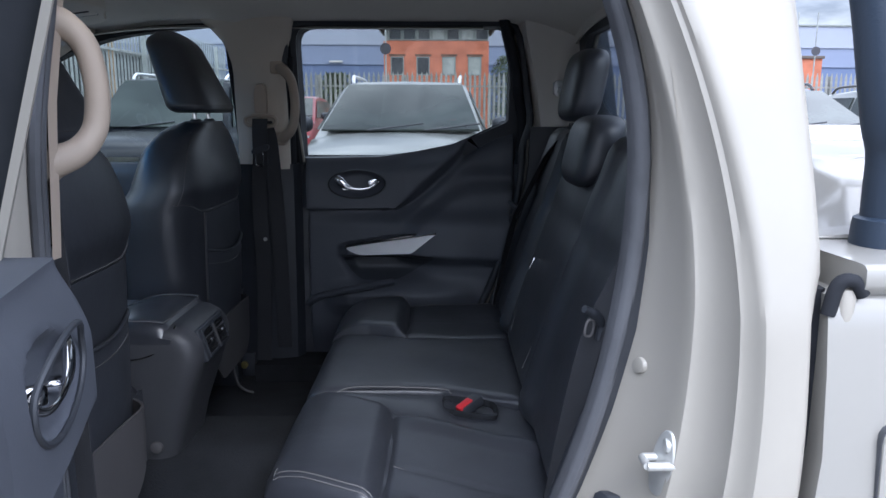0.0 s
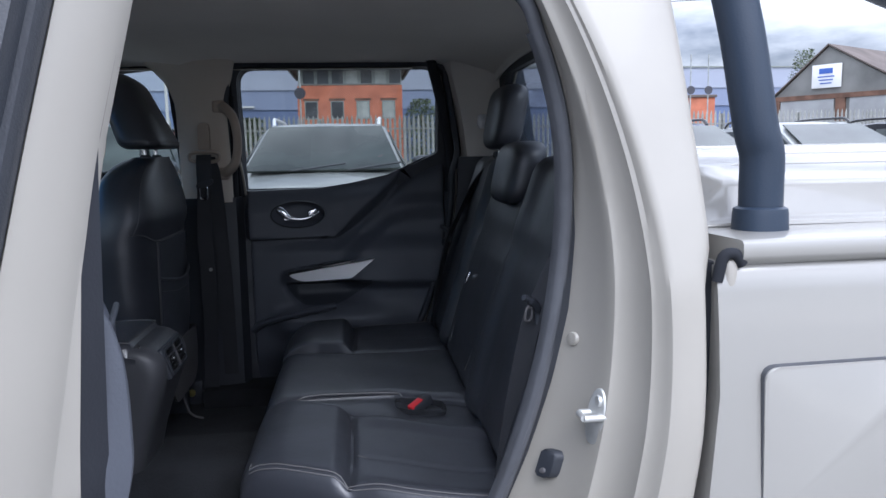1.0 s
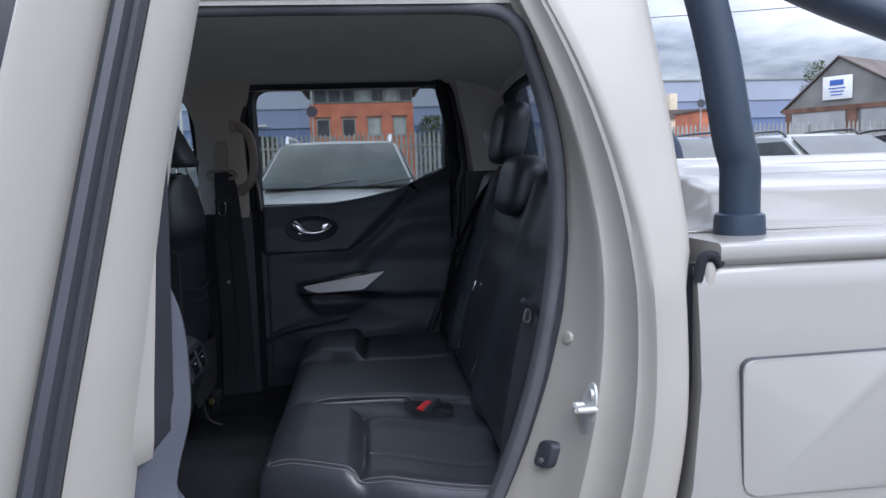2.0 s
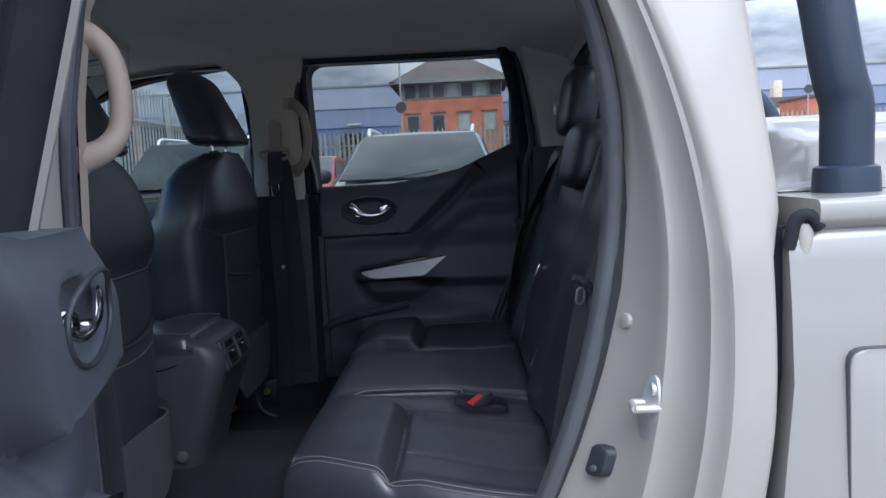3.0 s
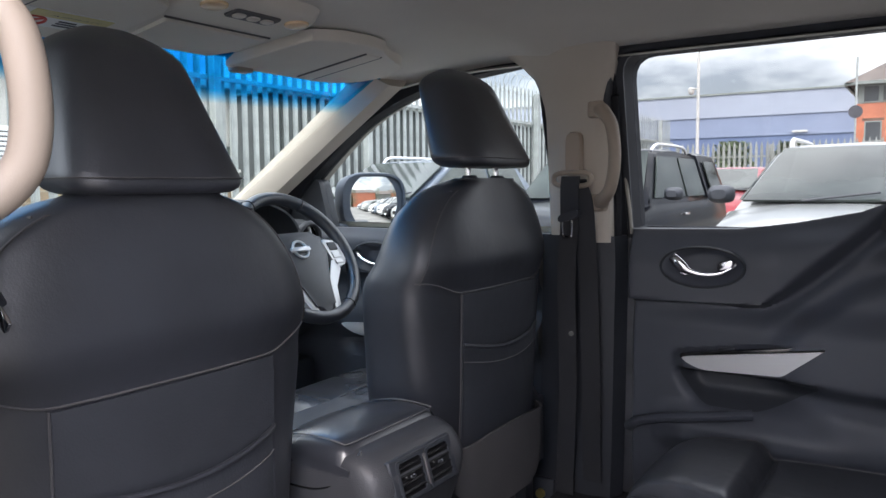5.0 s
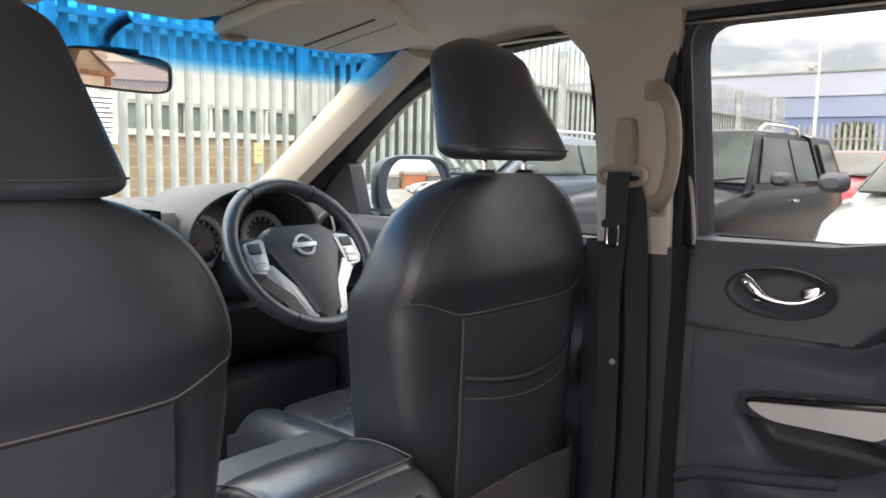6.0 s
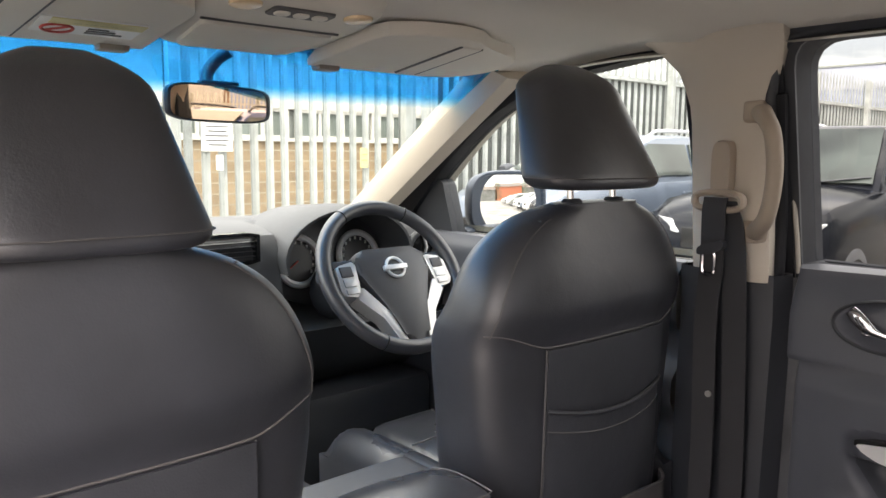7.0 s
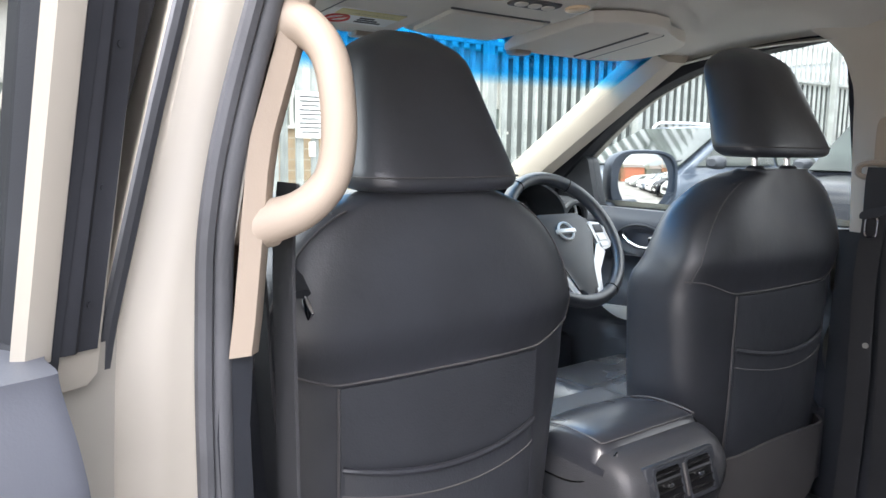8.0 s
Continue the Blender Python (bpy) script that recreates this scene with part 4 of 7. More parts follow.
    bm = join(bm, loft([[tilt(-0.308 + a, 1.174 + b, hw + d) for a, b in oval(0, 0, 0.013 * k, 0.006 * k, 16, 3)] for d, k in ((0.016, 1.0), (0.002, 1.0), (0.0, 0.8))]))
    part("handle", bm, M_CHROME, card, "chrome door handle")
    part("map_pocket_lip", tube(curve([at(-0.44, 0.792, 0.735), at(-0.41, 0.815, 0.716), at(-0.35, 0.836, 0.702), at(-0.28, 0.850, 0.698), at(-0.21, 0.862, 0.706), at(-0.16, 0.868, 0.722)], 6), 0.015, 10, flat=0.8), M_DOORGREY, card, "rounded lip of the map pocket")
    if s == FAR:
        part("edge_seal", tube([at(-0.47, 0.6 + 0.65 * i / 10, 0.765) for i in range(11)], 0.008, 8), M_RUBBER, door, "black door edge seal")
    door.rotation_euler = (0, 0, radians(swing))
    door.location.x += slide * math.cos(radians(swing))
    door.location.y += slide * math.sin(radians(swing))
    return door


rear_door(FAR, "closed rear door with dark grey card, seen from inside the cab")
rear_door(NEAR, "open white rear door with a dark grey moulded card", -67.6, 0.02)


def front_card_w(x, z):
    w = 0.742 - 0.028 * smooth_step(z, 1.09, 1.13)
    w += 0.022 * bump2(x, z, -1.20, 1.16, 0.08, 0.038)
    w -= 0.035 * smooth_step(z, 0.90, 0.965) * (1 - smooth_step(z, 1.0, 1.05))
    w += 0.05 * bump2(x, z, -1.1, 0.9, 0.25, 0.05)
    return w


def front_door(s, label):
    door = thing("front_door", (-1.7, side_y(s, 0.868), 0.5), label, "car door", "doors of the truck")
    at = lambda x, z, w: (x, side_y(s, w), z)
    zs = [0.52 + 0.74 * i / 12 for i in range(13)]
    part("outer_skin", join(sheet([[at(-1.70 + 1.085 * k / 12, z, skin_w(z)) for z in zs] for k in range(13)]), sheet([[at(-0.615, z, skin_w(z) - 0.1 * k) for z in zs] for k in range(2)])), M_PAINT, door, "glossy white outer skin")
    c = (-1.05, 1.42)
    part("window_frame", radial_ring(FRONT_FRAME, [(c[0] + (x - c[0]) * 1.03, c[1] + (z - c[1]) * 1.03) for x, z in FRONT_WINDOW], c, lambda x, z, d: at(x, z, skin_w(z) - 0.004 - d), 0.0, 0.035), M_JAMB, door, "white window frame")
    part("frame_seal", radial_ring(FRONT_FRAME, FRONT_WINDOW, c, lambda x, z, d: at(x, z, glass_w(z) + d), -0.035, 0.02, 200), M_FRAME, door, "black window channel")
    part("glass", prism(FRONT_WINDOW, lambda x, z, d: at(c[0] + (x - c[0]) * 1.02, c[1] + (z - c[1]) * 1.02, glass_w(z) + d), 0.0, 0.004), M_GLASS, door, "clear window pane")
    part("belt_strip", tube([at(-1.68 + 1.05 * i / 8, 1.238, skin_w(1.238) + 0.002) for i in range(9)], 0.008, 8), M_FRAME, door, "black belt strip")
    part("black_applique", prism([(-0.655, 1.25), (-0.65, 1.69), (-0.545, 1.69), (-0.54, 1.25)], lambda x, z, d: at(x, z, skin_w(z) + d), -0.01, 0.003), M_GLOSSBLACK, door, "gloss black pillar panel")
    part("sail_panel", prism(round_poly([(-1.63, 1.235), (-1.60, 1.30), (-1.475, 1.40), (-1.45, 1.39), (-1.435, 1.235)], 0.012), lambda x, z, d: at(x, z, glass_w(z) + d), -0.02, 0.03, 0.004), M_PLASTIC, door, "black mirror sail panel")
    secs = [[at(x, z, front_card_w(x, z) + 0.025 * smooth_step(z, 1.225, 1.25)) for z in [0.60 + 0.65 * j / 40 for j in range(41)]] for x in [-1.70 + 1.03 * i / 60 for i in range(61)]]
    lip = [[at(x, 1.25, 0.739), at(x, 1.247, 0.80)] for x in [-1.70 + 1.03 * i / 60 for i in range(61)]]
    card = part("door_card", join(sheet(secs), sheet(lip)), M_DOORGREY, door, "dark grey moulded door card")
    part("silver_trim", prism(round_poly([(-1.33, 0.965), (-0.85, 1.005), (-0.92, 0.945), (-1.26, 0.935)], [0.02, 0.005, 0.01, 0.05]), lambda x, z, d: at(x, z, 0.70 + d), 0.03, -0.004, 0.003), M_SATIN, card, "satin silver armrest trim")
    part("handle_bezel", tube([at(-1.200 + 0.088 * math.cos(a), 1.165 + 0.045 * math.sin(a), front_card_w(-1.200 + 0.1 * math.cos(a), 1.165 + 0.055 * math.sin(a)) - 0.002) for a in [2 * math.pi * i / 32 for i in range(32)]], 0.0035, 8, closed=True), M_PLASTIC, card, "black handle bezel")
    hw = front_card_w(-1.200, 1.165) - 0.028
    lever = curve([at(-1.266, 1.183, hw + 0.012), at(-1.250, 1.170, hw), at(-1.228, 1.157, hw), at(-1.198, 1.149, hw), at(-1.163, 1.150, hw), at(-1.140, 1.155, hw + 0.004)], 5)
    part("handle", join(tube(lever, 0.008, 10, flat=0.7), tube(curve([at(-1.164, 1.173, hw + 0.002), at(-1.150, 1.176, hw), at(-1.135, 1.167, hw), at(-1.128, 1.157, hw + 0.006)], 4), 0.010, 10)), M_CHROME, card, "chrome door handle")
    return door


front_door(FAR, "closed front door on the driver's side with dark grey card")
front_door(NEAR, "closed white front door on the passenger side")


# ---- seats ----
def front_seat(cy, dz, crown, rest_z, rest_h, rest_w, label):
    seat = thing("front_seat", (-0.75, cy, 0.56), label, "car seat", "front seats")

    def half_width(z):
        k = max(0.0, (z - 1.06) / (crown - 1.056))
        return max(0.10, 0.275 * (1 - min(0.999, k) ** 3.6) ** 0.42) * lerp(z, [(0.74, 0.86), (0.94, 0.89), (1.05, 0.935), (1.14, 0.985), (1.20, 1.0)])

    # the padded upper back swells out over the flat lower panel
    def rear_mid(z):
        return -0.608 + 0.016 * smooth_step(z, 1.168, 1.235) - 0.25 * max(0, z - 1.235) ** 1.25 - 0.05 * max(0, 0.95 - z)

    def depth(z):
        return lerp(z, [(0.74, 0.115), (1.0, 0.118), (1.2, 0.112), (crown - 0.075, 0.084), (crown - 0.028, 0.064), (crown - 0.010, 0.050), (crown, 0.034)])

    # backrest: rounded sections that narrow to the top and lean back
    secs = []
    for z in [0.74 + 0.40 * i / 12 for i in range(12)] + [1.14 + 0.12 * i / 16 for i in range(16)] + [1.26 + (crown - 1.26) * math.sin(math.pi / 2 * i / 16) for i in range(17)]:
        secs.append([(rear_mid(z) - depth(z) + u, cy + v, z + dz) for u, v in oval(0, 0, depth(z), half_width(z), 64, 3.0)])
    back = part("backrest", loft(secs), M_LEATHER, seat, "black leather backrest")

    def on(y, z, d):
        v = min(0.999, abs(y - cy) / half_width(z))
        return (rear_mid(z) - depth(z) + depth(z) * (1 - v ** 3.0) ** (1 / 3.0) + d, y, z + dz)

    def seam_z(v):
        return 1.172 + 0.026 * smooth_step(abs(v), 0.15, 0.25)
    vs = [-0.157 + 0.314 * i / 28 for i in range(29)]
    part("back_panel", sheet([[on(cy + v, z, 0.003) for z in [0.80 + 0.369 * j / 20 for j in range(21)]] for v in vs], 0.003), M_LEATHER_SIDE, back, "black vinyl back panel")
    pv = [-0.155 + 0.310 * i / 28 for i in range(29)]
    sag = [math.sin(math.pi * i / 28) for i in range(29)]
    part("map_pocket", sheet([[on(cy + v, z - 0.020 * q * (z - 0.81) / 0.264, 0.005 + 0.014 * q ** 0.6 * smooth_step(z, 0.80, 0.96)) for z in [0.81 + 0.258 * j / 12 for j in range(13)]] for v, q in zip(pv, sag)], 0.004), M_LEATHER_SIDE, back, "black vinyl map pocket")
    part("pocket_hem", tube([on(cy + v, 1.068 - 0.020 * q, 0.006 + 0.014 * q ** 0.6) for v, q in zip(pv, sag)], 0.0042, 8), M_LEATHER, back, "rolled pocket hem")
    part("pocket_seam", tube([on(cy + v, 1.034 - 0.018 * q, 0.0052 + 0.014 * q ** 0.6) for v, q in zip(pv, sag)], 0.0013, 6), M_THREAD, back, "stitched line under the pocket hem")
    part("cross_seam", tube([on(cy + v, seam_z(v), 0.0006) for v in [-0.258 + 0.516 * i / 56 for i in range(57)]], 0.0016, 6), M_THREAD, back, "dark piped seam")
    for v in (-0.158, 0.158):
        part("side_seam", tube([on(cy + v, 0.80 + 0.369 * i / 14, 0.0022) for i in range(15)], 0.0017, 6), M_THREAD, back, "dark piped seam")
    # one seam runs up either shoulder and over the top of the back
    line = []
    for sg in (-1, 1):
        side = []
        for i in range(25):
            z = 1.195 + (crown - 0.024 - 1.195) * math.sin(math.pi / 2 * i / 24)
            side.append(on(cy + sg * half_width(z) * (0.93 - 0.05 * i / 24), z, 0.0004))
        line += side if sg < 0 else side[::-1]
    part("shoulder_piping", tube(line, 0.0014, 6), M_THREAD, back, "dark piped shoulder seam")
    z0 = crown - 0.030
    for sg in (-1, 1):
        part("shoulder_seam", tube([(rear_mid(z0) - 0.025 - 0.06 * i / 6, cy + sg * half_width(z0) * (0.90 + 0.03 * i / 6), z0 + dz + 0.004 - 0.012 * (i / 6) ** 2) for i in range(7)], 0.0014, 6), M_THREAD, back, "dark piped seam")
    # lower plastic shield
    cols = [[(-0.592 - 7.0 * max(0, abs(v) - 0.14) ** 2 - 0.05 * max(0, 0.80 - z), cy + v, z + dz) for z in [b + (0.872 - 0.012 * (v / 0.23) ** 2 - b) * j / 8 for b in (0.70 + 0.10 * smooth_step(abs(v), 0.10, 0.23),) for j in range(9)]] for v in [-0.232 + 0.464 * i / 24 for i in range(25)]]
    part("lower_shield", sheet(cols, 0.006), M_SEATTRIM, seat, "dark grey plastic lower shield")
    # headrest on two posts
    rest_secs = []
    for i in range(27):
        k = 0.5 - 0.5 * math.cos(math.pi * i / 26)
        z = rest_z + (rest_h - 0.005) * k
        e = 1 - 0.62 * max(0, (k - 0.78) / 0.22) ** 2.4
        f = 0.72 + 0.28 * (1 - (1 - min(1, k / 0.11)) ** 2) ** 0.5
        hw = (0.151 - 0.058 * k) * e * f * rest_w
        cx = -0.650 - 0.085 * k
        hd = (0.068 - 0.014 * k) * e * f
        rest_secs.append([(cx + u, cy + v, z + dz) for u, v in oval(0, 0, hd, hw, 40, 3.1)])
    rest = part("headrest", loft(rest_secs), M_LEATHER, seat, "black leather headrest")
    part("headrest_seam", tube([(-0.6545 + u, cy + v, rest_z + 0.019 + dz) for u, v in oval(0, 0, 0.0655, 0.1465 * rest_w, 56, 3.1)], 0.0011, 6, closed=True), M_THREAD, rest, "stitched lower seam")
    for v in (-0.058, 0.058):
        post = part("headrest_post", tube([(-0.655, cy + v, 1.345 + dz), (-0.66, cy + v, rest_z + 0.02 + dz)], 0.006, 10), M_CHROME, seat, "chrome headrest post")
        part("post_guide", loft([[(-0.655 + a, cy + v + b, z + dz) for a, b in oval(0, 0, 0.014 * k, 0.022 * k, 16, 2.4)] for z, k in ((crown - 0.03, 1.0), (crown + 0.002, 0.95), (crown + 0.006, 0.75))]), M_PLASTIC, post, "black post guide")
    # cushion
    lean = lambda x, y, z: (x, y, z + dz)
    part("cushion", pillow(-1.14, -0.66, cy - 0.17, cy + 0.17, 0.72, 0.90, 0.05, 0.01, lean), M_LEATHER_LIT, seat, "black leather cushion")
    part("cushion_seam", tube([lean(-0.95, cy - 0.165 + 0.33 * i / 12, 0.9085 + 0.006 * math.sin(math.pi * i / 12)) for i in range(13)], 0.0018, 6), M_STITCH, seat, "grey stitching")
    for sg in (-1, 1):
        part("cushion_bolster", pillow(-1.13, -0.64, cy + sg * 0.21 - 0.055, cy + sg * 0.21 + 0.055, 0.70, 0.912, 0.05, 0.01, lean), M_LEATHER_LIT, seat, "black leather side bolster")
        part("side_shield", box(-1.12, -0.70, cy + sg * 0.240 - 0.02, cy + sg * 0.240 + 0.02, 0.66, 0.78, 0.015, 3), M_PLASTIC, seat, "dark grey seat side shield")
        part("seat_rail", box(-1.15, -0.64, cy + sg * 0.19 - 0.02, cy + sg * 0.19 + 0.02, 0.56, 0.68, 0.006), M_PLASTIC, seat, "black seat rail")
    return seat


front_seat(YC + 0.413, -0.010, 1.398, 1.420, 0.216, 1.0, "black leather driver's seat with a stitched map pocket")
front_seat(YC - 0.405, -0.031, 1.40, 1.397, 0.212, 0.86, "black leather passenger seat with a stitched map pocket")


def rear_bench():
    bench = thing("rear_bench", (0.0, YC, 0.56), "black leather rear bench seat with three headrests", "car seat")
    part("seat_base", box(-0.24, 0.40, YC - 0.66, YC + 0.66, 0.56, 0.70, 0.02), M_PLASTIC, bench, "black seat base")
    sections = [(-0.665, -0.155, "outer"), (-0.15, 0.34, "middle"), (0.345, 0.665, "outer")]
    FRONT, BACK = -0.305, 0.20
    # plan of the cushions: their edges across the cab, as they run from front to back
    near_out = [(-0.305, -0.485), (-0.27, -0.505), (-0.15, -0.565), (0.0, -0.632), (0.13, -0.678), (0.20, -0.688)]
    near_in = [(-0.305, -0.100), (-0.23, -0.118), (-0.11, -0.186), (0.01, -0.240), (0.107, -0.300), (0.20, -0.34)]
    mid_near = [(-0.305, -0.094), (-0.2, -0.080), (0.0, -0.078), (0.11, -0.126), (0.20, -0.17)]
    far_in = [(-0.305, 0.330), (-0.2, 0.325), (-0.08, 0.300), (0.1, 0.30), (0.20, 0.30)]
    far_out = [(-0.305, 0.560), (-0.27, 0.60), (-0.15, 0.645), (0.0, 0.672), (0.20, 0.688)]

    def cushion(name, e0, e1, z1, bolster, drops, label):
        """A cushion between two edge lines; a front roll is parted from the seat insert by a deep crease."""
        def shape(x, v):
            rim = smooth_step(min(v, 1 - v), 0.02, 0.09)
            roll = bolster * smooth_step(-0.098 - x, -0.010, 0.035) * (1 - 0.55 * smooth_step(-x, 0.22, 0.30))
            crease = -0.016 * math.exp(-((x + 0.097 + 0.02 * (v - 0.5) ** 2) / 0.007) ** 2) * rim * (1 if bolster else 0)
            cross = -0.005 * math.exp(-((v - 0.40) / 0.010) ** 2) * smooth_step(x, -0.09, -0.05) * (1 if bolster else 0)
            side = 0.010 * smooth_step(abs(v - 0.5), 0.30, 0.42) * smooth_step(x, -0.10, -0.04) * (1 if z1 < 0.81 else 0)
            soft = 0.006 * noise.noise((x * 6, v * 2.6, z1 * 9))
            return roll + crease + cross + side + soft

        def top(x, v):
            a = max(0.0, 1 - (x - FRONT) / 0.045, 1 - (BACK - x) / 0.045)
            width = abs(lerp(x, e1) - lerp(x, e0))
            b = max(0.0, 1 - min(v, 1 - v) * width / 0.036)
            drop = 0.045 * (1 - math.sqrt(max(0, 1 - min(1, a * a)))) + drops[0 if v < 0.5 else 1] * (1 - math.sqrt(max(0, 1 - min(1, b * b))))
            return (x, YC + lerp(x, e0) + v * (lerp(x, e1) - lerp(x, e0)), z1 - drop + shape(x, v))
        xs = [FRONT + 0.045 * (1 - math.cos(math.pi / 2 * i / 8)) for i in range(9)] + [-0.26 + 0.415 * i / 70 for i in range(1, 70)] + [BACK - 0.045 * (1 - math.cos(math.pi / 2 * (8 - i) / 8)) for i in range(9)]
        vs = [0.11 * (1 - math.cos(math.pi / 2 * i / 8)) for i in range(9)] + [0.11 + 0.78 * i / 34 for i in range(1, 34)] + [1 - 0.11 * (1 - math.cos(math.pi / 2 * (8 - i) / 8)) for i in range(9)]
        rows = [[top(x, v) for v in vs] for x in xs]
        bm = sheet(rows)
        rim = [r[0] for r in rows] + rows[-1][1:-1] + [r[-1] for r in rows[::-1]] + rows[0][-2:0:-1]
        foot = [(x + (0.02 if x < -0.25 else 0), YC + (y - YC) * 0.985, 0.66) for x, y, z in rim]
        bm = join(bm, loft([rim + rim[:1], [(x, y + 0.004 * math.copysign(1, y - YC), 0.74) for x, y, z in rim] + [(rim[0][0], rim[0][1], 0.74)], foot + foot[:1]], caps=False, closed=False))
        return part(name, bm, M_LEATHER, bench, label), top

    near, near_top = cushion("cushion", near_out, near_in, 0.806, 0.022, (0.045, 0.020), "black leather cushion with a rolled front")
    cushion("cushion", mid_near, far_in, 0.814, 0.0, (0.014, 0.008), "smooth black leather middle cushion")
    far, far_top = cushion("cushion", far_in, far_out, 0.813, 0.032, (0.010, 0.045), "black leather cushion with a rolled front")
    for k in range(2):
        part("stitching", tube([Vector(near_top(-0.285 + 0.455 * i / 40, 0.045 + 0.022 * k)) + Vector((0, 0, 0.0008)) for i in range(41)], 0.0011, 6), M_STITCH, near, "grey double stitching")
        part("stitching", tube([Vector(far_top(-0.285 + 0.455 * i / 40, 0.955 - 0.03 * k)) + Vector((0, 0, 0.0008)) for i in range(41)], 0.0011, 6), M_STITCH, far, "grey double stitching")
    part("stitching", tube([Vector(near_top(-0.285, 0.06 + 0.16 * i / 10)) + Vector((0.02 * (i / 10) ** 2, 0, 0.001)) for i in range(11)], 0.0011, 6), M_STITCH, near, "grey stitching")
    part("cross_seam", tube([Vector(near_top(-0.085 + 0.19 * i / 14, 0.40)) + Vector((0, 0, 0.0012)) for i in range(15)], 0.0012, 6), M_THREAD, near, "dark seam across the insert")
    # soft gusset that fills the wedge between the near and the middle cushion
    flap = []
    for i in range(25):
        x = -0.295 + 0.485 * i / 24
        a, b = lerp(x, near_in) - 0.012, lerp(x, mid_near) + 0.012
        flap.append([(x, YC + a + (b - a) * j / 10, 0.792 + 0.018 * math.sin(math.pi * j / 10) ** 0.7 * (1 - smooth_step(x, 0.0, 0.02) * 0.9) - 0.02 * smooth_step(-x, 0.26, 0.295)) for j in range(11)])
    part("gusset", sheet(flap), M_LEATHER, bench, "black leather gusset between the cushions")
    # buckle wells between the cushions
    part("buckle_well", loft([[(0.058 + u, YC - 0.158 + v - 0.3 * u, z) for u, v in oval(0, 0, 0.056 * k, 0.040 * k, 28, 4)] for k, z in ((1.0, 0.785), (1.06, 0.803), (1.0, 0.807), (0.92, 0.800), (0.88, 0.775))]), M_CARPET, bench, "dark recessed buckle well")
    buckle = part("buckle", turned(box(-0.025, 0.03, -0.014, 0.014, -0.012, 0.012, 0.005), pose(0.058, YC - 0.165, 0.808, 0, -22, 35)), M_PLASTIC, bench, "black belt buckle")
    part("release_button", turned(box(-0.029, 0.008, -0.0105, 0.0105, 0.0, 0.0140, 0.004), pose(0.058, YC - 0.165, 0.808, 0, -22, 35)), M_RED, buckle, "red release button")
    part("flap_stitching", tube(curve([(-0.235, YC - 0.110, 0.812), (-0.20, YC - 0.088, 0.817), (-0.12, YC - 0.083, 0.817), (0.0, YC - 0.090, 0.815), (0.02, YC - 0.11, 0.812)], 6), 0.0018, 6), M_STITCH, bench, "grey stitching")
    # backrests lean rearwards: s runs up the back
    def back_place(y_mid):
        a = radians(18)
        return lambda u, v, h: (0.165 + u * math.sin(a) - h * math.cos(a) + 0.10, y_mid + v, 0.78 + u * math.cos(a) + h * math.sin(a))
    for y0, y1, kind in sections:
        m, h = YC + (y0 + y1) / 2, (y1 - y0) / 2
        def shape(u, v):
            side = 0.022 * smooth_step(abs(v) / h, 0.55, 0.85) if kind == "outer" else 0.0
            return side - 0.006 * math.exp(-((u - 0.38) / 0.01) ** 2) + 0.004 * noise.noise((u * 8, v * 8 + y0, 1.0))
        b = part("backrest", pillow(-0.02, 0.60, -h, h, 0.0, 0.10, 0.05, 0.01, back_place(m), shape, 18), M_LEATHER, bench, "black leather backrest")
        for sg in (-1, 1):
            line = [back_place(m)(0.04 + 0.30 * i / 14, sg * (h * 0.60 + 0.03 * math.sin(math.pi * i / 14)), 0.103) for i in range(15)]
            part("stitching", tube(line, 0.0013, 6), M_STITCH, b, "grey stitching")
    part("latch_edge", turned(box(0.0, 0.005, -0.002, 0.002, -0.016, 0.016, 0.0008), pose(0.224, YC + 0.190, 1.042, 0, 24, 0)), M_CHROME, bench, "small chrome latch edge")
    for v, zl, xo in ((-0.41, 1.37, 0.37), (0.41, 1.39, 0.36), (0.03, 1.255, 0.315)):
        secs = []
        tall = 0.19 if abs(v) > 0.1 else 0.155
        wide = 0.125 if abs(v) > 0.1 else 0.135
        for i in range(19):
            k = 0.5 - 0.5 * math.cos(math.pi * i / 18)
            e = (1 - 0.97 * abs(2 * k - 1) ** 5) ** 0.33
            secs.append([(xo + 0.035 * k + a, YC + v + b, zl + tall * k) for a, b in oval(0, 0, 0.048 * e, wide * e, 32, 3.4)])
        rest = part("headrest", loft(secs), M_LEATHER, bench, "black leather headrest")
        for q in (-0.05, 0.05):
            part("headrest_post", tube([(xo + 0.005, YC + v + q, zl - 0.06), (xo + 0.015, YC + v + q, zl + 0.03)], 0.006, 8), M_CHROME, rest, "chrome post")
    return bench


rear_bench()


# ---- belts and grab handles ----
def strap(path, width=0.046, thick=0.0016, across=(1, 0, 0)):
    """A flat belt along points; across: its width's direction."""
    a = Vector(across).normalized() * width / 2
    secs = []
    pts = [Vector(p) for p in path]
    for i, p in enumerate(pts):
        d = (pts[min(i + 1, len(pts) - 1)] - pts[max(i - 1, 0)]).normalized()
        n = d.cross(a).normalized() * thick
        secs.append([p - a - n, p + a - n, p + a + n, p - a + n])
    return loft(secs)


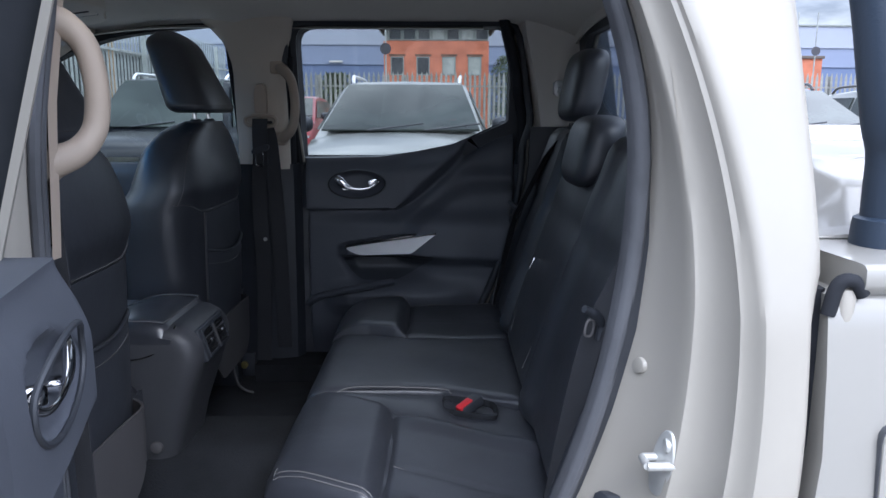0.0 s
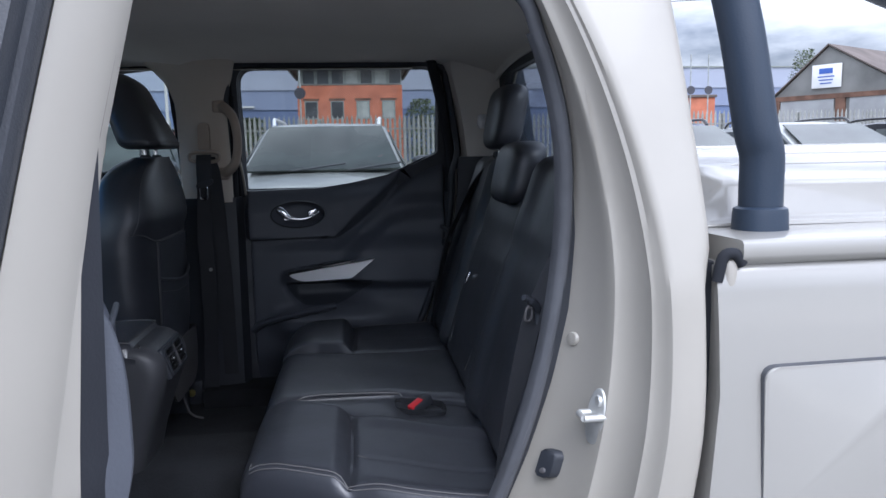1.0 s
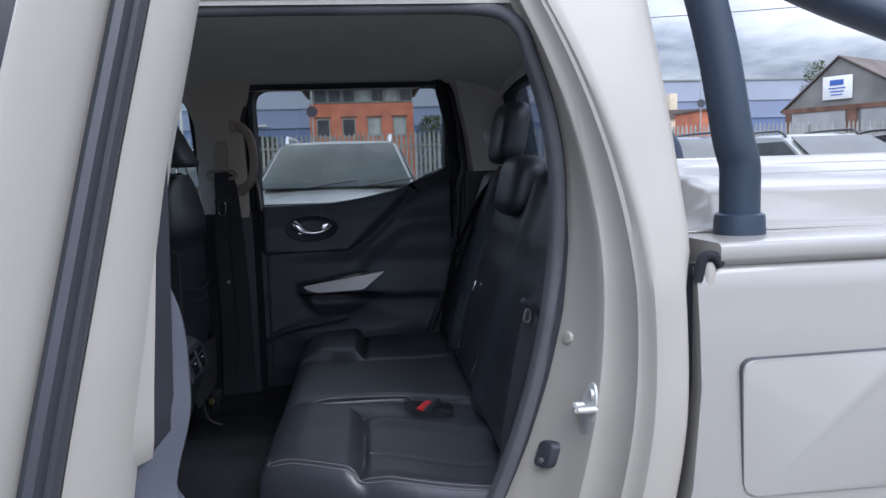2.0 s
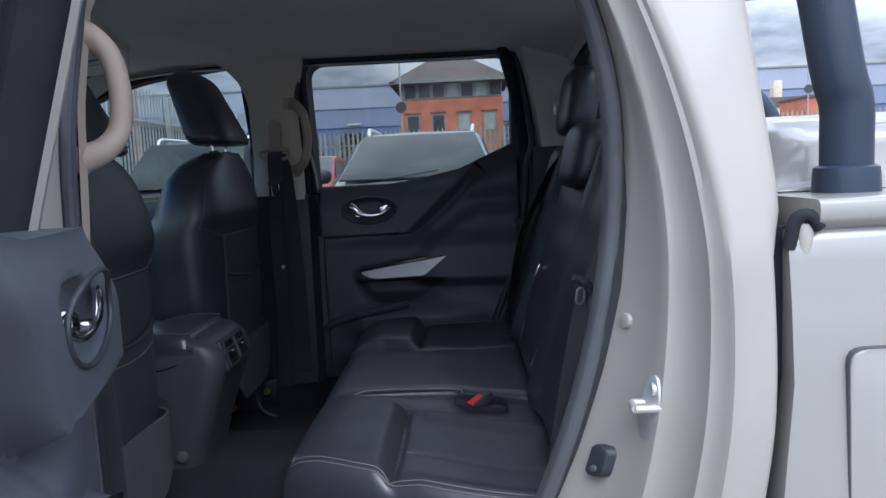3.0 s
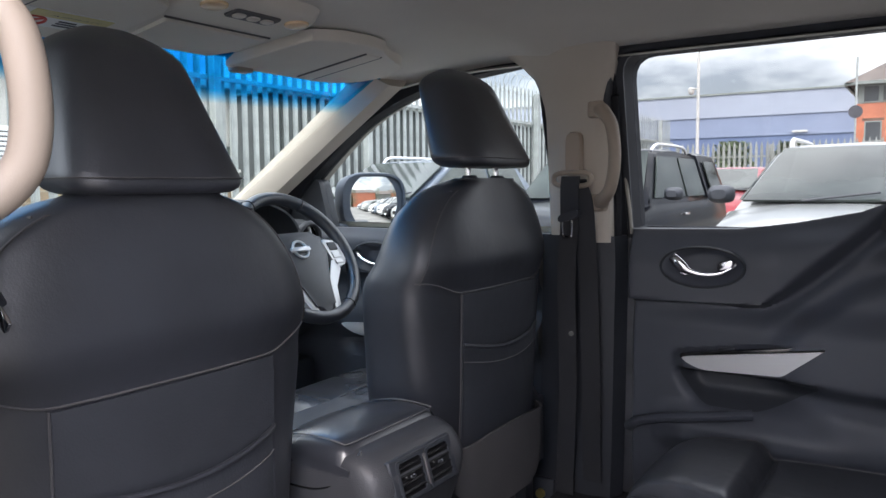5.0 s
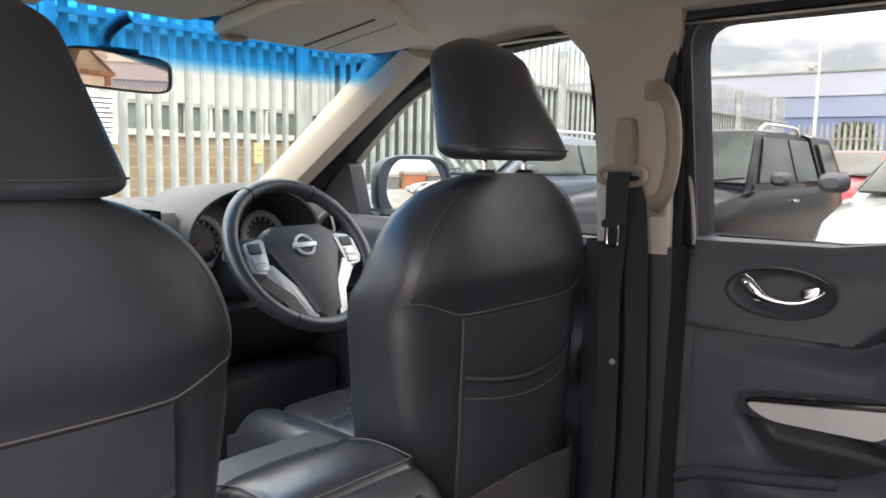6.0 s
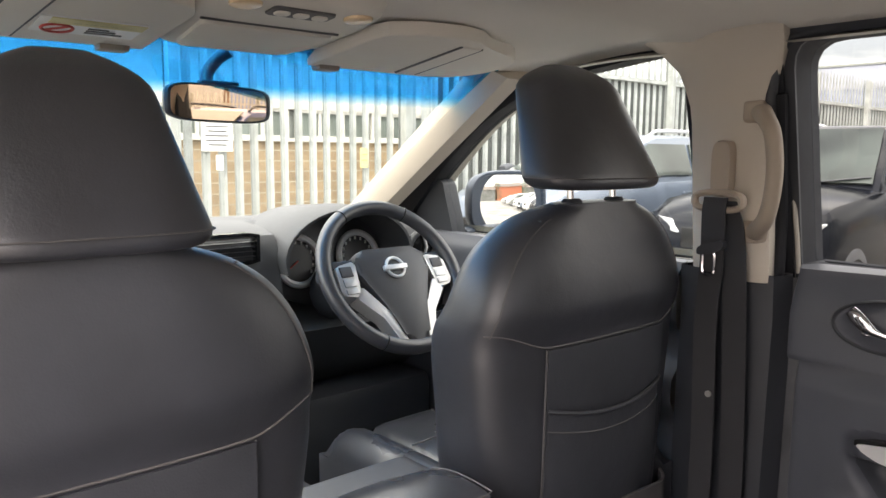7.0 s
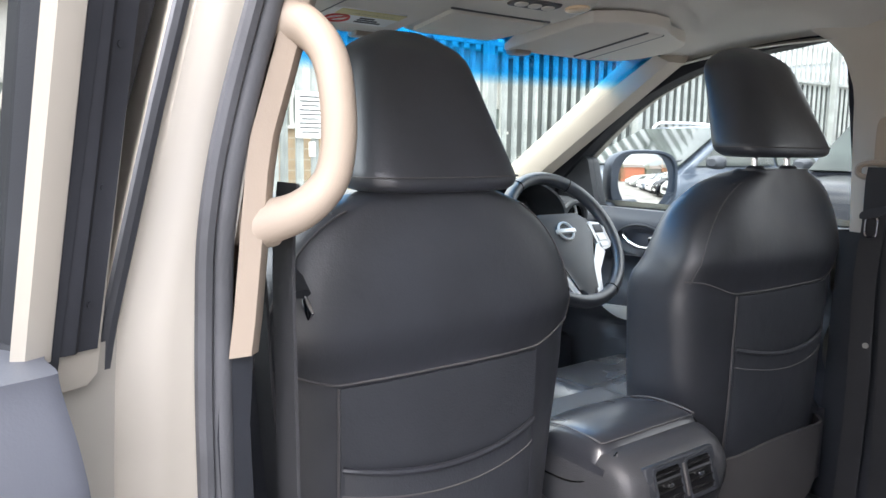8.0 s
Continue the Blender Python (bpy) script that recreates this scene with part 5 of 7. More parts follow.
def front_belt(s, label):
    y = side_y(s, 0.655)
    q, e = (-0.07, 0.034) if s == NEAR else (-0.019, 0.0)
    belt = thing("seat_belt", (-0.54, y, 0.6), label, "seat belt", "seat belts")
    part("height_adjuster", loft([[(-0.535 + q + a, side_y(s, w + e), z + b) for a, b in oval(0, 0, 0.018, 0.05, 24, 4)] for w, z in ((0.672, 1.445), (0.655, 1.445), (0.648, 1.442))]), M_CREAM, belt, "beige belt height adjuster")
    ring = [(-0.535 + q + a, side_y(s, 0.648 + e), 1.385 + b) for a, b in oval(0, 0, 0.047, 0.016, 28, 3)]
    part("guide_loop", tube(ring, 0.009, 8, closed=True, flat=0.7), M_CREAM, belt, "beige belt guide loop")
    part("webbing", strap(curve([(-0.535 + q, side_y(s, 0.640 + e), 1.392), (-0.537 + q, side_y(s, 0.638 + e), 1.36), (-0.54 + q, side_y(s, 0.645 + e / 2), 1.27), (-0.55 + q, side_y(s, 0.652), 1.15), (-0.565, side_y(s, 0.655), 0.9), (-0.575, side_y(s, 0.66), 0.62)], 5)), M_WEBBING, belt, "black webbing")
    part("lower_webbing", strap(curve([(-0.545, side_y(s, 0.655), 1.385), (-0.53, side_y(s, 0.668), 1.30), (-0.515, side_y(s, 0.672), 1.0), (-0.51, side_y(s, 0.675), 0.66)], 5)), M_WEBBING, belt, "black webbing")
    if s == NEAR:
        tongue = part("tongue", tube([(-0.606, side_y(s, 0.632), 1.292), (-0.590, side_y(s, 0.630), 1.280), (-0.570, side_y(s, 0.630), 1.266)], [0.007, 0.012, 0.011], 12, flat=0.6), M_PLASTIC, belt, "black belt tongue grip")
        part("tongue_plate", turned(box(-0.012, 0.012, -0.002, 0.002, -0.007, 0.007, 0.0015), pose(-0.557, side_y(s, 0.630), 1.253, 0, 42, 0)), M_CHROME, tongue, "chrome tongue plate")
    else:
        tongue = part("tongue", loft([[(-0.555 + a, side_y(s, 0.635) + d, 1.30 + b + 0.3 * a) for a, b in oval(0, 0, 0.026, 0.010, 20, 3)] for d in (-0.008, 0.008)]), M_PLASTIC, belt, "black belt tongue grip")
        part("tongue_plate", tube([(-0.56 + a, side_y(s, 0.635), 1.272 + b) for a, b in oval(0, 0, 0.012, 0.022, 20, 4)], 0.003, 6, closed=True), M_CHROME, tongue, "chrome tongue plate")
    part("stop_button", prism(oval(-0.555, 1.02, 0.006, 0.006, 12, 2), lambda x, z, d: (x, side_y(s, d), z), 0.657, 0.648), M_STEEL, belt, "small button")
    return belt


front_belt(FAR, "black driver's seat belt on a beige guide at the pillar")
front_belt(NEAR, "black passenger seat belt on the pillar")


def rear_belt(s):
    belt = thing("seat_belt", (0.30, side_y(s, 0.56), 0.75), "black rear seat belt hanging beside the backrest", "seat belt", "seat belts")
    part("webbing", strap(curve([(0.40, side_y(s, 0.55), 1.38), (0.32, side_y(s, 0.585), 1.30), (0.248, side_y(s, 0.60), 1.16), (0.218, side_y(s, 0.605), 1.09), (0.188, side_y(s, 0.61), 0.95), (0.165, side_y(s, 0.62), 0.82)], 6), across=(0.5, 0.9 * s, 0)), M_WEBBING, belt, "black webbing")
    m = pose(0.220, side_y(s, 0.616), 1.126, 0, 12, 25 * -s)
    t = part("tongue", turned(tube(curve([(-0.024, 0, 0.013), (-0.012, 0, 0.010), (0.003, 0, 0.003), (0.012, 0, -0.010), (0.014, 0, -0.030)], 5), [0.0055] * 6 + [0.0075] * 8 + [0.006] * 7, 10), m), M_PLASTIC, belt, "black hooked belt tongue grip")
    part("tongue_plate", turned(tube([(-0.008 + a, 0, -0.014 + b) for a, b in oval(0, 0, 0.007, 0.012, 18, 3)], 0.002, 6, closed=True), m), M_SEATTRIM, t, "dull grey tongue plate")
    part("shoulder_guide", box(0.37, 0.44, *sorted((side_y(s, 0.53), side_y(s, 0.58))), 1.36, 1.385, 0.006), M_PLASTIC, belt, "black shoulder guide")
    return belt


rear_belt(NEAR)
rear_belt(FAR)


def grab_handle(s):
    g = thing("grab_handle", (-0.52, side_y(s, 0.67), 1.32), "moulded warm beige grab handle on the pillar", "grab handle", "grab handles")
    if s == NEAR:
        pts = [(-0.500, 0.682, 1.534), (-0.480, 0.664, 1.524), (-0.463, 0.652, 1.500), (-0.455, 0.648, 1.460), (-0.455, 0.648, 1.42), (-0.460, 0.655, 1.388), (-0.474, 0.676, 1.364), (-0.500, 0.706, 1.350)]
    else:
        pts = [(-0.50, 0.68, 1.545), (-0.48, 0.655, 1.535), (-0.455, 0.635, 1.505), (-0.445, 0.63, 1.45), (-0.447, 0.63, 1.40), (-0.46, 0.64, 1.36), (-0.485, 0.665, 1.338), (-0.50, 0.69, 1.33)]
    line = curve([(x, side_y(s, w), z) for x, w, z in pts], 7)
    n = len(line) - 1
    part("grip", tube(line, [(0.0160 if s == NEAR else 0.0140) + 0.006 * abs(2 * i / n - 1) ** 3 for i in range(n + 1)], 16), M_CREAM, g, "smooth beige grip")
    for x, w, z in (pts[0], pts[-1]):
        part("mount", turned(box(-0.02, 0.02, -0.02, 0.02, -0.02, 0.02, 0.008, 3), pose(x - 0.005, side_y(s, w), z)), M_CREAM, g, "beige mount")
    return g


grab_handle(NEAR)
grab_handle(FAR)


# ---- centre console ----
console = thing("centre_console", (-0.75, YC, 0.56), "black centre console with two rear air vents", "console")
part("front_tray", loft([[(x, YC + v, z) for v, z in ((-half, 0.56), (-half, top - 0.035), (-half + 0.010, top - 0.010), (-half + 0.032, top), (half - 0.032, top), (half - 0.010, top - 0.010), (half, top - 0.035), (half, 0.56))] for x, top, half in ((-1.30, 0.80, 0.128), (-1.0, 0.81, 0.130), (-0.85, 0.83, 0.130), (-0.77, 0.84, 0.130))]), M_CONSOLE, console, "dark grey front tray")
# the rear end overhangs and rolls over at the top and the corners
levels = [(0.56, -0.600, 0.112), (0.64, -0.590, 0.117), (0.72, -0.572, 0.123), (0.80, -0.546, 0.129), (0.845, -0.529, 0.132), (0.88, -0.519, 0.134), (0.905, -0.517, 0.134), (0.925, -0.522, 0.133), (0.942, -0.533, 0.130), (0.955, -0.550, 0.124), (0.962, -0.570, 0.115), (0.964, -0.60, 0.10)]
part("console_body", loft([[(x, YC + v, z) for x, v in round_poly([(-0.80, -h), (xr, -h), (xr, h), (-0.80, h)], [0.004, 0.052, 0.052, 0.004], 7)] for z, xr, h in levels]), M_CONSOLE, console, "dark grey console body")
lid_drop = lambda x: 1.6 * max(0, x + 0.64) ** 2 + 2.6 * max(0, -0.66 - x) ** 2
arm = part("armrest_lid", pillow(-0.830, -0.576, YC - 0.1325, YC + 0.1325, 0.890, 0.975, 0.030, 0.008, lambda x, y, z: (x, y, z - lid_drop(x))), M_LEATHER_LIT, console, "padded black armrest lid")
rail = [(-0.785 + 0.19 * i / 16, YC - 0.118, 0.9755 - lid_drop(-0.785 + 0.19 * i / 16)) for i in range(17)]
part("lid_stitching", tube(rail + [(-0.593, YC - 0.110 + 0.22 * i / 12, 0.9755 - lid_drop(-0.593)) for i in range(13)] + [(x, 2 * YC - y, z) for x, y, z in rail[::-1]], 0.0013, 6), M_STITCH, arm, "grey stitching")
part("lid_gap", tube(curve([(-0.80, YC - 0.1345, 0.890), (-0.70, YC - 0.1350, 0.893), (-0.64, YC - 0.1345, 0.898), (-0.595, YC - 0.130, 0.918), (-0.578, YC - 0.122, 0.945), (-0.574, YC - 0.105, 0.962)], 6), 0.0016, 6), M_GLOSSBLACK, console, "dark lid joint")
part("corner_stitching", tube(curve([(-0.573, YC - 0.106, 0.960), (-0.562, YC - 0.1195, 0.940), (-0.556, YC - 0.1235, 0.90), (-0.560, YC - 0.1240, 0.865)], 6), 0.0012, 6), M_STITCH, console, "grey stitching down the rear corner")
# vent panel faces rearwards and a little up
vent_m = pose(-0.5235, YC - 0.008, 0.914, 0, -17, 0)
vp = part("vent_panel", turned(box(-0.012, 0.004, -0.086, 0.086, -0.039, 0.035, 0.004, 3), vent_m), M_PLASTIC, console, "black vent surround")
for c in (-0.0385, 0.0385):
    v = part("air_vent", turned(radial_ring([(c - 0.034, -0.033), (c + 0.034, -0.033), (c + 0.034, 0.030), (c - 0.034, 0.030)], [(c - 0.030, -0.028), (c + 0.030, -0.028), (c + 0.030, 0.026), (c - 0.030, 0.026)], (c, 0), lambda y, z, d: (d, y, z), 0.001, 0.0075, 40), vent_m), M_PLASTIC, vp, "black air vent")
    part("vent_well", turned(box(-0.002, 0.0045, c - 0.031, c + 0.031, -0.030, 0.028, 0), vent_m), M_GLOSSBLACK, vp, "dark vent opening")
    for k in range(4):
        part("vent_slat", turned(turned(box(-0.003, 0.004, c - 0.030, c + 0.030, -0.0011, 0.0011, 0.0006, 1), pose(0.004, 0, -0.019 + 0.0125 * k, 0, 24, 0)), vent_m), M_GLOSSBLACK, vp)
    part("vent_tab", turned(box(0.006, 0.0125, c - 0.009, c + 0.003, -0.003, 0.003, 0.0015, 2), vent_m), M_CHROME, vp, "silver vent tab")
part("trim_screw", prism(oval(-0.625, 0.69, 0.014, 0.014, 18, 2), lambda x, z, d: (x, d, z), YC - 0.10, YC - 0.1275, 0.004), M_SEATTRIM, console, "grey trim screw")
part("vent_wheel", turned(box(0.002, 0.0095, -0.0025, 0.0025, -0.026, 0.024, 0.0015, 2), vent_m), M_SEATTRIM, vp, "grey thumb wheel")


# ---- dashboard ----
dash = thing("dashboard", (-1.6, YC, 0.8), "dark grey moulded dashboard with round dials", "dashboard")
prof = [(-2.02, 1.262), (-1.80, 1.292), (-1.58, 1.298), (-1.44, 1.292), (-1.395, 1.28), (-1.375, 1.25), (-1.365, 1.19), (-1.35, 1.12), (-1.36, 1.05), (-1.42, 0.95), (-1.55, 0.85), (-1.9, 0.80)]
secs = []
for i in range(97):
    v = -0.72 + 1.44 * i / 96
    # hollow behind the hood, for the dials
    cut = smooth_step(0.172 - abs(v - 0.375), 0.0, 0.014)
    secs.append([(x - 0.05 * (v / 0.72) ** 4 - (0.13 * cut if 1.1 < z and x > -1.5 else 0), YC + v, z - 0.02 * (abs(v) / 0.72) ** 3) for x, z in prof])
part("dash_body", sheet(secs, 0.01), M_DASH, dash, "soft dark grey dashboard")
WY = YC + 0.36
DY = WY + 0.015
hood = []
for i in range(21):
    a = math.pi * (1.08 - 1.16 * i / 20)
    hood.append([(x, DY + 0.185 * k * math.cos(a), 1.225 + 0.118 * k * math.sin(a) + dz) for x, k, dz in ((-1.62, 0.98, -0.012), (-1.44, 1.0, 0.0), (-1.345, 1.0, -0.004), (-1.335, 0.985, -0.004), (-1.335, 0.94, -0.004), (-1.35, 0.92, -0.004), (-1.47, 0.90, -0.01))])
part("dial_hood", sheet(hood), M_DASH, dash, "dark grey dial hood")
face = part("dial_panel", prism(oval(DY, 1.205, 0.172, 0.112, 32, 2.6), lambda y, z, d: (d - 0.25 * (z - 1.2), y, z), -1.48, -1.45), M_DIAL, dash, "black dial panel")
for c, r in ((-0.088, 0.058), (0.088, 0.058)):
    part("dial_ring", tube([(-1.444 - 0.25 * (q.z - 1.2), q.y, q.z) for q in ring_points((0, DY + c, 1.205), (0, 1, 0), (0, 0, 1), r, 40)], 0.0085, 8, closed=True), M_SATIN, face, "silver dial ring")
    for k in range(13):
        a = radians(-40 + 260 * k / 12)
        y, z = DY + c + 0.044 * math.cos(a), 1.205 + 0.044 * math.sin(a)
        part("dial_mark", box(-1.4485 - 0.25 * (z - 1.2), -1.4455 - 0.25 * (z - 1.2), y - 0.002, y + 0.002, z - 0.004, z + 0.004, 0), M_WHITE, face)
    part("needle", tube([(-1.444 - 0.25 * 0.005, DY + c, 1.205), (-1.444 + 0.004, DY + c - 0.032, 1.185)], 0.0018, 6), M_REDINK, face, "red needle")
# centre vents and side vent
for y0, y1 in ((1.60, 1.785),):
    v = part("dash_vent", radial_ring([(y0, 1.222), (y1, 1.222), (y1, 1.292), (y0, 1.292)], [(y0 + 0.008, 1.230), (y1 - 0.008, 1.230), (y1 - 0.008, 1.284), (y0 + 0.008, 1.284)], ((y0 + y1) / 2, 1.257), lambda y, z, d: (d, y, z), -1.385, -1.355, 40), M_GLOSSBLACK, dash, "black dash vent")
    for k in range(5):
        part("vent_slat", box(-1.38, -1.36, y0 + 0.008, y1 - 0.008, 1.2375 + 0.0105 * k, 1.2395 + 0.0105 * k, 0), M_PLASTIC, v)
side_c = (-1.37, 2.262, 1.222)
v = part("round_vent", tube(ring_points(side_c, (0, 1, 0), (0.15, 0, 1), 0.045, 36), 0.009, 8, closed=True), M_DASH, dash, "round dark dash vent")
part("vent_disc", prism(oval(0, 0, 0.04, 0.04, 28, 2), lambda y, z, d: (side_c[0] + d, side_c[1] + y, side_c[2] + z), -0.02, -0.004), M_GLOSSBLACK, v)
part("vent_bar", tube([(side_c[0] + 0.002, side_c[1], side_c[2] - 0.038), (side_c[0] + 0.004, side_c[1] + 0.01, side_c[2]), (side_c[0] + 0.002, side_c[1], side_c[2] + 0.038)], 0.004, 8), M_SATIN, v, "silver vent bar")
part("switch_block", box(-1.372, -1.335, 2.225, 2.32, 0.995, 1.065, 0.006), M_GLOSSBLACK, dash, "black switch block")
for k in range(2):
    part("switch", box(-1.34, -1.328, 2.235 + 0.04 * k, 2.270 + 0.04 * k, 1.008, 1.052, 0.003), M_PLASTIC, dash)
part("lower_panel", box(-1.9, -1.42, YC - 0.7, YC + 0.7, 0.57, 0.86, 0.03), M_PLASTIC, dash, "black lower dash panel")
part("column_cover", tube([(-1.40, WY, 1.13), (-1.19, WY, 1.17)], [0.07, 0.045], 16), M_PLASTIC, dash, "black steering column cover")
part("stalk", tube([(-1.22, WY - 0.04, 1.17), (-1.20, WY - 0.13, 1.20), (-1.20, WY - 0.165, 1.205)], [0.008, 0.009, 0.013], 10), M_PLASTIC, dash, "black stalk")

# ---- steering wheel ----
swheel = thing("steering_wheel", (-1.15, WY, 1.195), "black leather steering wheel with silver spokes", "steering wheel")
TILT_W = pose(-1.15, WY - 0.003, 1.202, 0, 0, 0) @ pose(0, 0, 0, 0, -34, 0)
# local frame: x towards the driver, y across, z up in the wheel's plane
part("rim", turned(tube(ring_points((0, 0, 0), (0, 1, 0), (0, 0, 1), 0.1715, 64), 0.0165, 14, closed=True), TILT_W), M_LEATHER, swheel, "black leather rim")
for a in (60, 120, 240, 300):
    c, q = math.cos(radians(a)), math.sin(radians(a))
    part("rim_seam", turned(tube(ring_points((0, 0.1715 * c, 0.1715 * q), (1, 0, 0), (0, c, q), 0.0168, 16), 0.0012, 6, closed=True), TILT_W), M_GLOSSBLACK, swheel, "rim seam")
pad = round_poly([(-0.085, 0.062), (0.085, 0.062), (0.100, 0.02), (0.050, -0.085), (0.028, -0.160), (-0.028, -0.160), (-0.050, -0.085), (-0.100, 0.02)], 0.018)
hub = part("airbag_pad", turned(prism(pad, lambda y, z, d: (d, y, z), -0.05, 0.010, 0.012, 4), TILT_W), M_CONSOLE, swheel, "black airbag pad")
part("emblem_ring", turned(tube(ring_points((0.0135, 0, 0.012), (0, 1, 0), (0, 0, 1), 0.023, 28), 0.0035, 8, closed=True), TILT_W), M_SATIN, hub, "bright ring emblem")
part("emblem_bar", turned(box(0.008, 0.018, -0.031, 0.031, 0.006, 0.018, 0.002), TILT_W), M_SATIN, hub, "bright emblem bar")
for sg in (-1, 1):
    pod = part("button_pod", turned(prism(round_poly([(sg * 0.094, 0.040), (sg * 0.146, 0.030), (sg * 0.150, -0.036), (sg * 0.104, -0.046)], 0.010), lambda y, z, d: (d, y, z), -0.03, 0.006, 0.005), TILT_W), M_SILVER, swheel, "satin silver button pod")
    for k, h in ((0.016, 0.012), (-0.010, 0.009), (-0.030, 0.006)):
        part("button", turned(box(0.004, 0.0085, min(sg * 0.108, sg * 0.138), max(sg * 0.108, sg * 0.138), k - h, k + h, 0.002), TILT_W), M_SEATTRIM if h > 0.01 else M_SILVER, pod, "wheel button")
    part("spoke_trim", turned(prism(round_poly([(sg * 0.098, -0.020), (sg * 0.118, -0.046), (sg * 0.070, -0.098), (sg * 0.048, -0.155), (sg * 0.026, -0.162), (sg * 0.048, -0.088)], 0.006), lambda y, z, d: (d, y, z), -0.03, 0.006, 0.004), TILT_W), M_SILVER, swheel, "satin silver spoke")
    part("spoke", turned(box(-0.03, -0.006, min(sg * 0.08, sg * 0.17), max(sg * 0.08, sg * 0.17), -0.01, 0.05, 0.006), TILT_W), M_PLASTIC, swheel, "black spoke")
part("lower_spoke", turned(box(-0.03, -0.006, -0.04, 0.04, -0.17, -0.10, 0.006), TILT_W), M_PLASTIC, swheel, "black lower spoke")


# ---- under the roof: visors, roof console, mirror ----
M_CLIP = material("brown_clip_plastic", (0.34, 0.29, 0.25), 0.5, vary=0.08)


def sun_visor(y0, y1, clip, label):
    visor = thing("sun_visor", (-1.02, (y0 + y1) / 2, 1.66), label, "sun visor", "sun visors")
    # the outer end is a wide round, the flap is a strip across the board
    out = 1 if y1 > YC else -1
    yi, yo = (y0, y1) if out > 0 else (y1, y0)
    poly = [(-1.15, yi)] + [(-1.035 - 0.115 * math.cos(math.pi * k / 12), yo - out * 0.11 + out * 0.11 * math.sin(math.pi * k / 12)) for k in range(13)]
    poly += [(-0.905, yo - out * 0.15), (-0.872, yo - out * 0.20), (-0.863, yi + out * 0.15), (-0.872, yi + out * 0.07), (-0.90, yi + out * 0.012), (-0.93, yi)]
    lo = lambda x, d: 1.636 + 0.12 * (x + 1.145) + d
    board = part("visor_board", prism(poly, lambda x, y, d: (x, y, lo(x, d)), 0.024, 0.0, 0.004, 3), M_VISOR, visor, "warm grey visor board")
    ym = yi + out * 0.20
    part("mirror_flap", prism([(-1.13, ym), (-1.13, ym + out * 0.05), (-0.905, ym + out * 0.035), (-0.905, ym - out * 0.015)], lambda x, y, d: (x, y, lo(x, d)), 0.004, -0.003, 0.0015), M_VISOR, board, "visor flap")
    for k, w in ((0.0, -0.016), (0.052, 0.036)):
        part("flap_joint", tube([(-1.13, ym + out * k, lo(-1.13, -0.0005)), (-0.905, ym + out * w, lo(-0.905, -0.0005))], 0.003, 6), M_SEATTRIM, board, "dark flap joint")
    part("pivot_clip", box(-1.165, -1.13, clip - 0.025, clip + 0.025, 1.628, 1.648, 0.006), M_CLIP, visor, "dark pivot clip")
    return visor, board, lo


sun_visor(1.79, 2.20, 1.83, "warm grey driver's sun visor folded up against the headliner")
visor, board, lo = sun_visor(1.06, 1.475, 1.425, "warm grey passenger sun visor with a warning label, folded up")
def on_board(x0, x1, y0, y1, d0, d1):
    bm = box(x0, x1, y0, y1, d0, d1, 0)
    for v in bm.verts:
        v.co.z = lo(v.co.x, v.co.z)
    return bm


part("warning_label", on_board(-1.085, -1.005, 1.29, 1.435, -0.0025, 0.004), M_WHITE, board, "white and yellow warning label")
part("yellow_band", on_board(-1.034, -1.0055, 1.305, 1.4345, -0.0035, 0.002), M_YELLOW, board, "yellow band")
part("prohibition_ring", tube([(p.x, p.y, lo(p.x, -0.003)) for p in ring_points((-1.058, 1.322, 0), (1, 0, 0), (0, 1, 0), 0.021, 28)], 0.0024, 6, closed=True), M_REDINK, board, "red ring sign")
part("prohibition_bar", tube([(-1.074, 1.308, lo(-1.074, -0.003)), (-1.042, 1.336, lo(-1.042, -0.003))], 0.0022, 6), M_REDINK, board, "red bar")
for k in range(3):
    part("label_line", on_board(-1.072 + 0.011 * k, -1.067 + 0.011 * k, 1.362, 1.415 - 0.012 * k, -0.0035, 0.002), M_INK, board)
text = bpy.data.curves.new("airbag_word", "FONT")
text.body = "AIRBAG"
text.size = 0.024
text.align_x, text.align_y = "CENTER", "CENTER"
word = new("airbag_word", text)
word.data.materials.append(M_INK)
word.parent = board
word.matrix_basis = Matrix.Translation(Vector((-1.020, 1.375, lo(-1.020, -0.0046))) - Vector(visor.location)) @ pose(0, 0, 0, 180, 0, 90) @ pose(0, 0, 0, 6.8, 0, 0)

RC = 1.612
roofc = thing("roof_console", (-0.99, RC, 1.67), "warm grey roof console with reading lamps", "roof console")
rz = lambda x, d: 1.668 + 0.10 * (x + 0.975) + d
body = part("console_shell", loft([[(-0.975 + a * k, RC + b * k, rz(-0.975 + a * k, d)) for a, b in oval(0, 0, 0.165, 0.148, 36, 4.5)] for k, d in ((1.05, 0.022), (1.0, 0.004), (0.94, -0.004), (0.5, -0.005), (0.05, -0.005))]), M_VISOR, roofc, "warm grey roof console")
part("holder_lid", prism(round_poly([(-1.105, RC - 0.10), (-1.105, RC + 0.10), (-0.955, RC + 0.115), (-0.955, RC - 0.115)], 0.012), lambda x, y, d: (x, y, rz(x, -0.005 + d)), 0.004, -0.007, 0.004), M_VISOR, body, "warm grey holder lid")
part("lid_joint", tube([(-0.951, RC - 0.12 + 0.24 * i / 8, rz(-0.951, -0.005)) for i in range(9)], 0.0028, 6), M_SEATTRIM, body, "dark lid joint")
for sg in (-1, 1):
    part("reading_lamp", prism(oval(-0.853, RC + sg * 0.095, 0.022, 0.024, 24, 2), lambda x, y, d: (x, y, rz(x, -0.003 + d)), 0.004, -0.006, 0.003), M_LAMP, body, "round reading lamp")
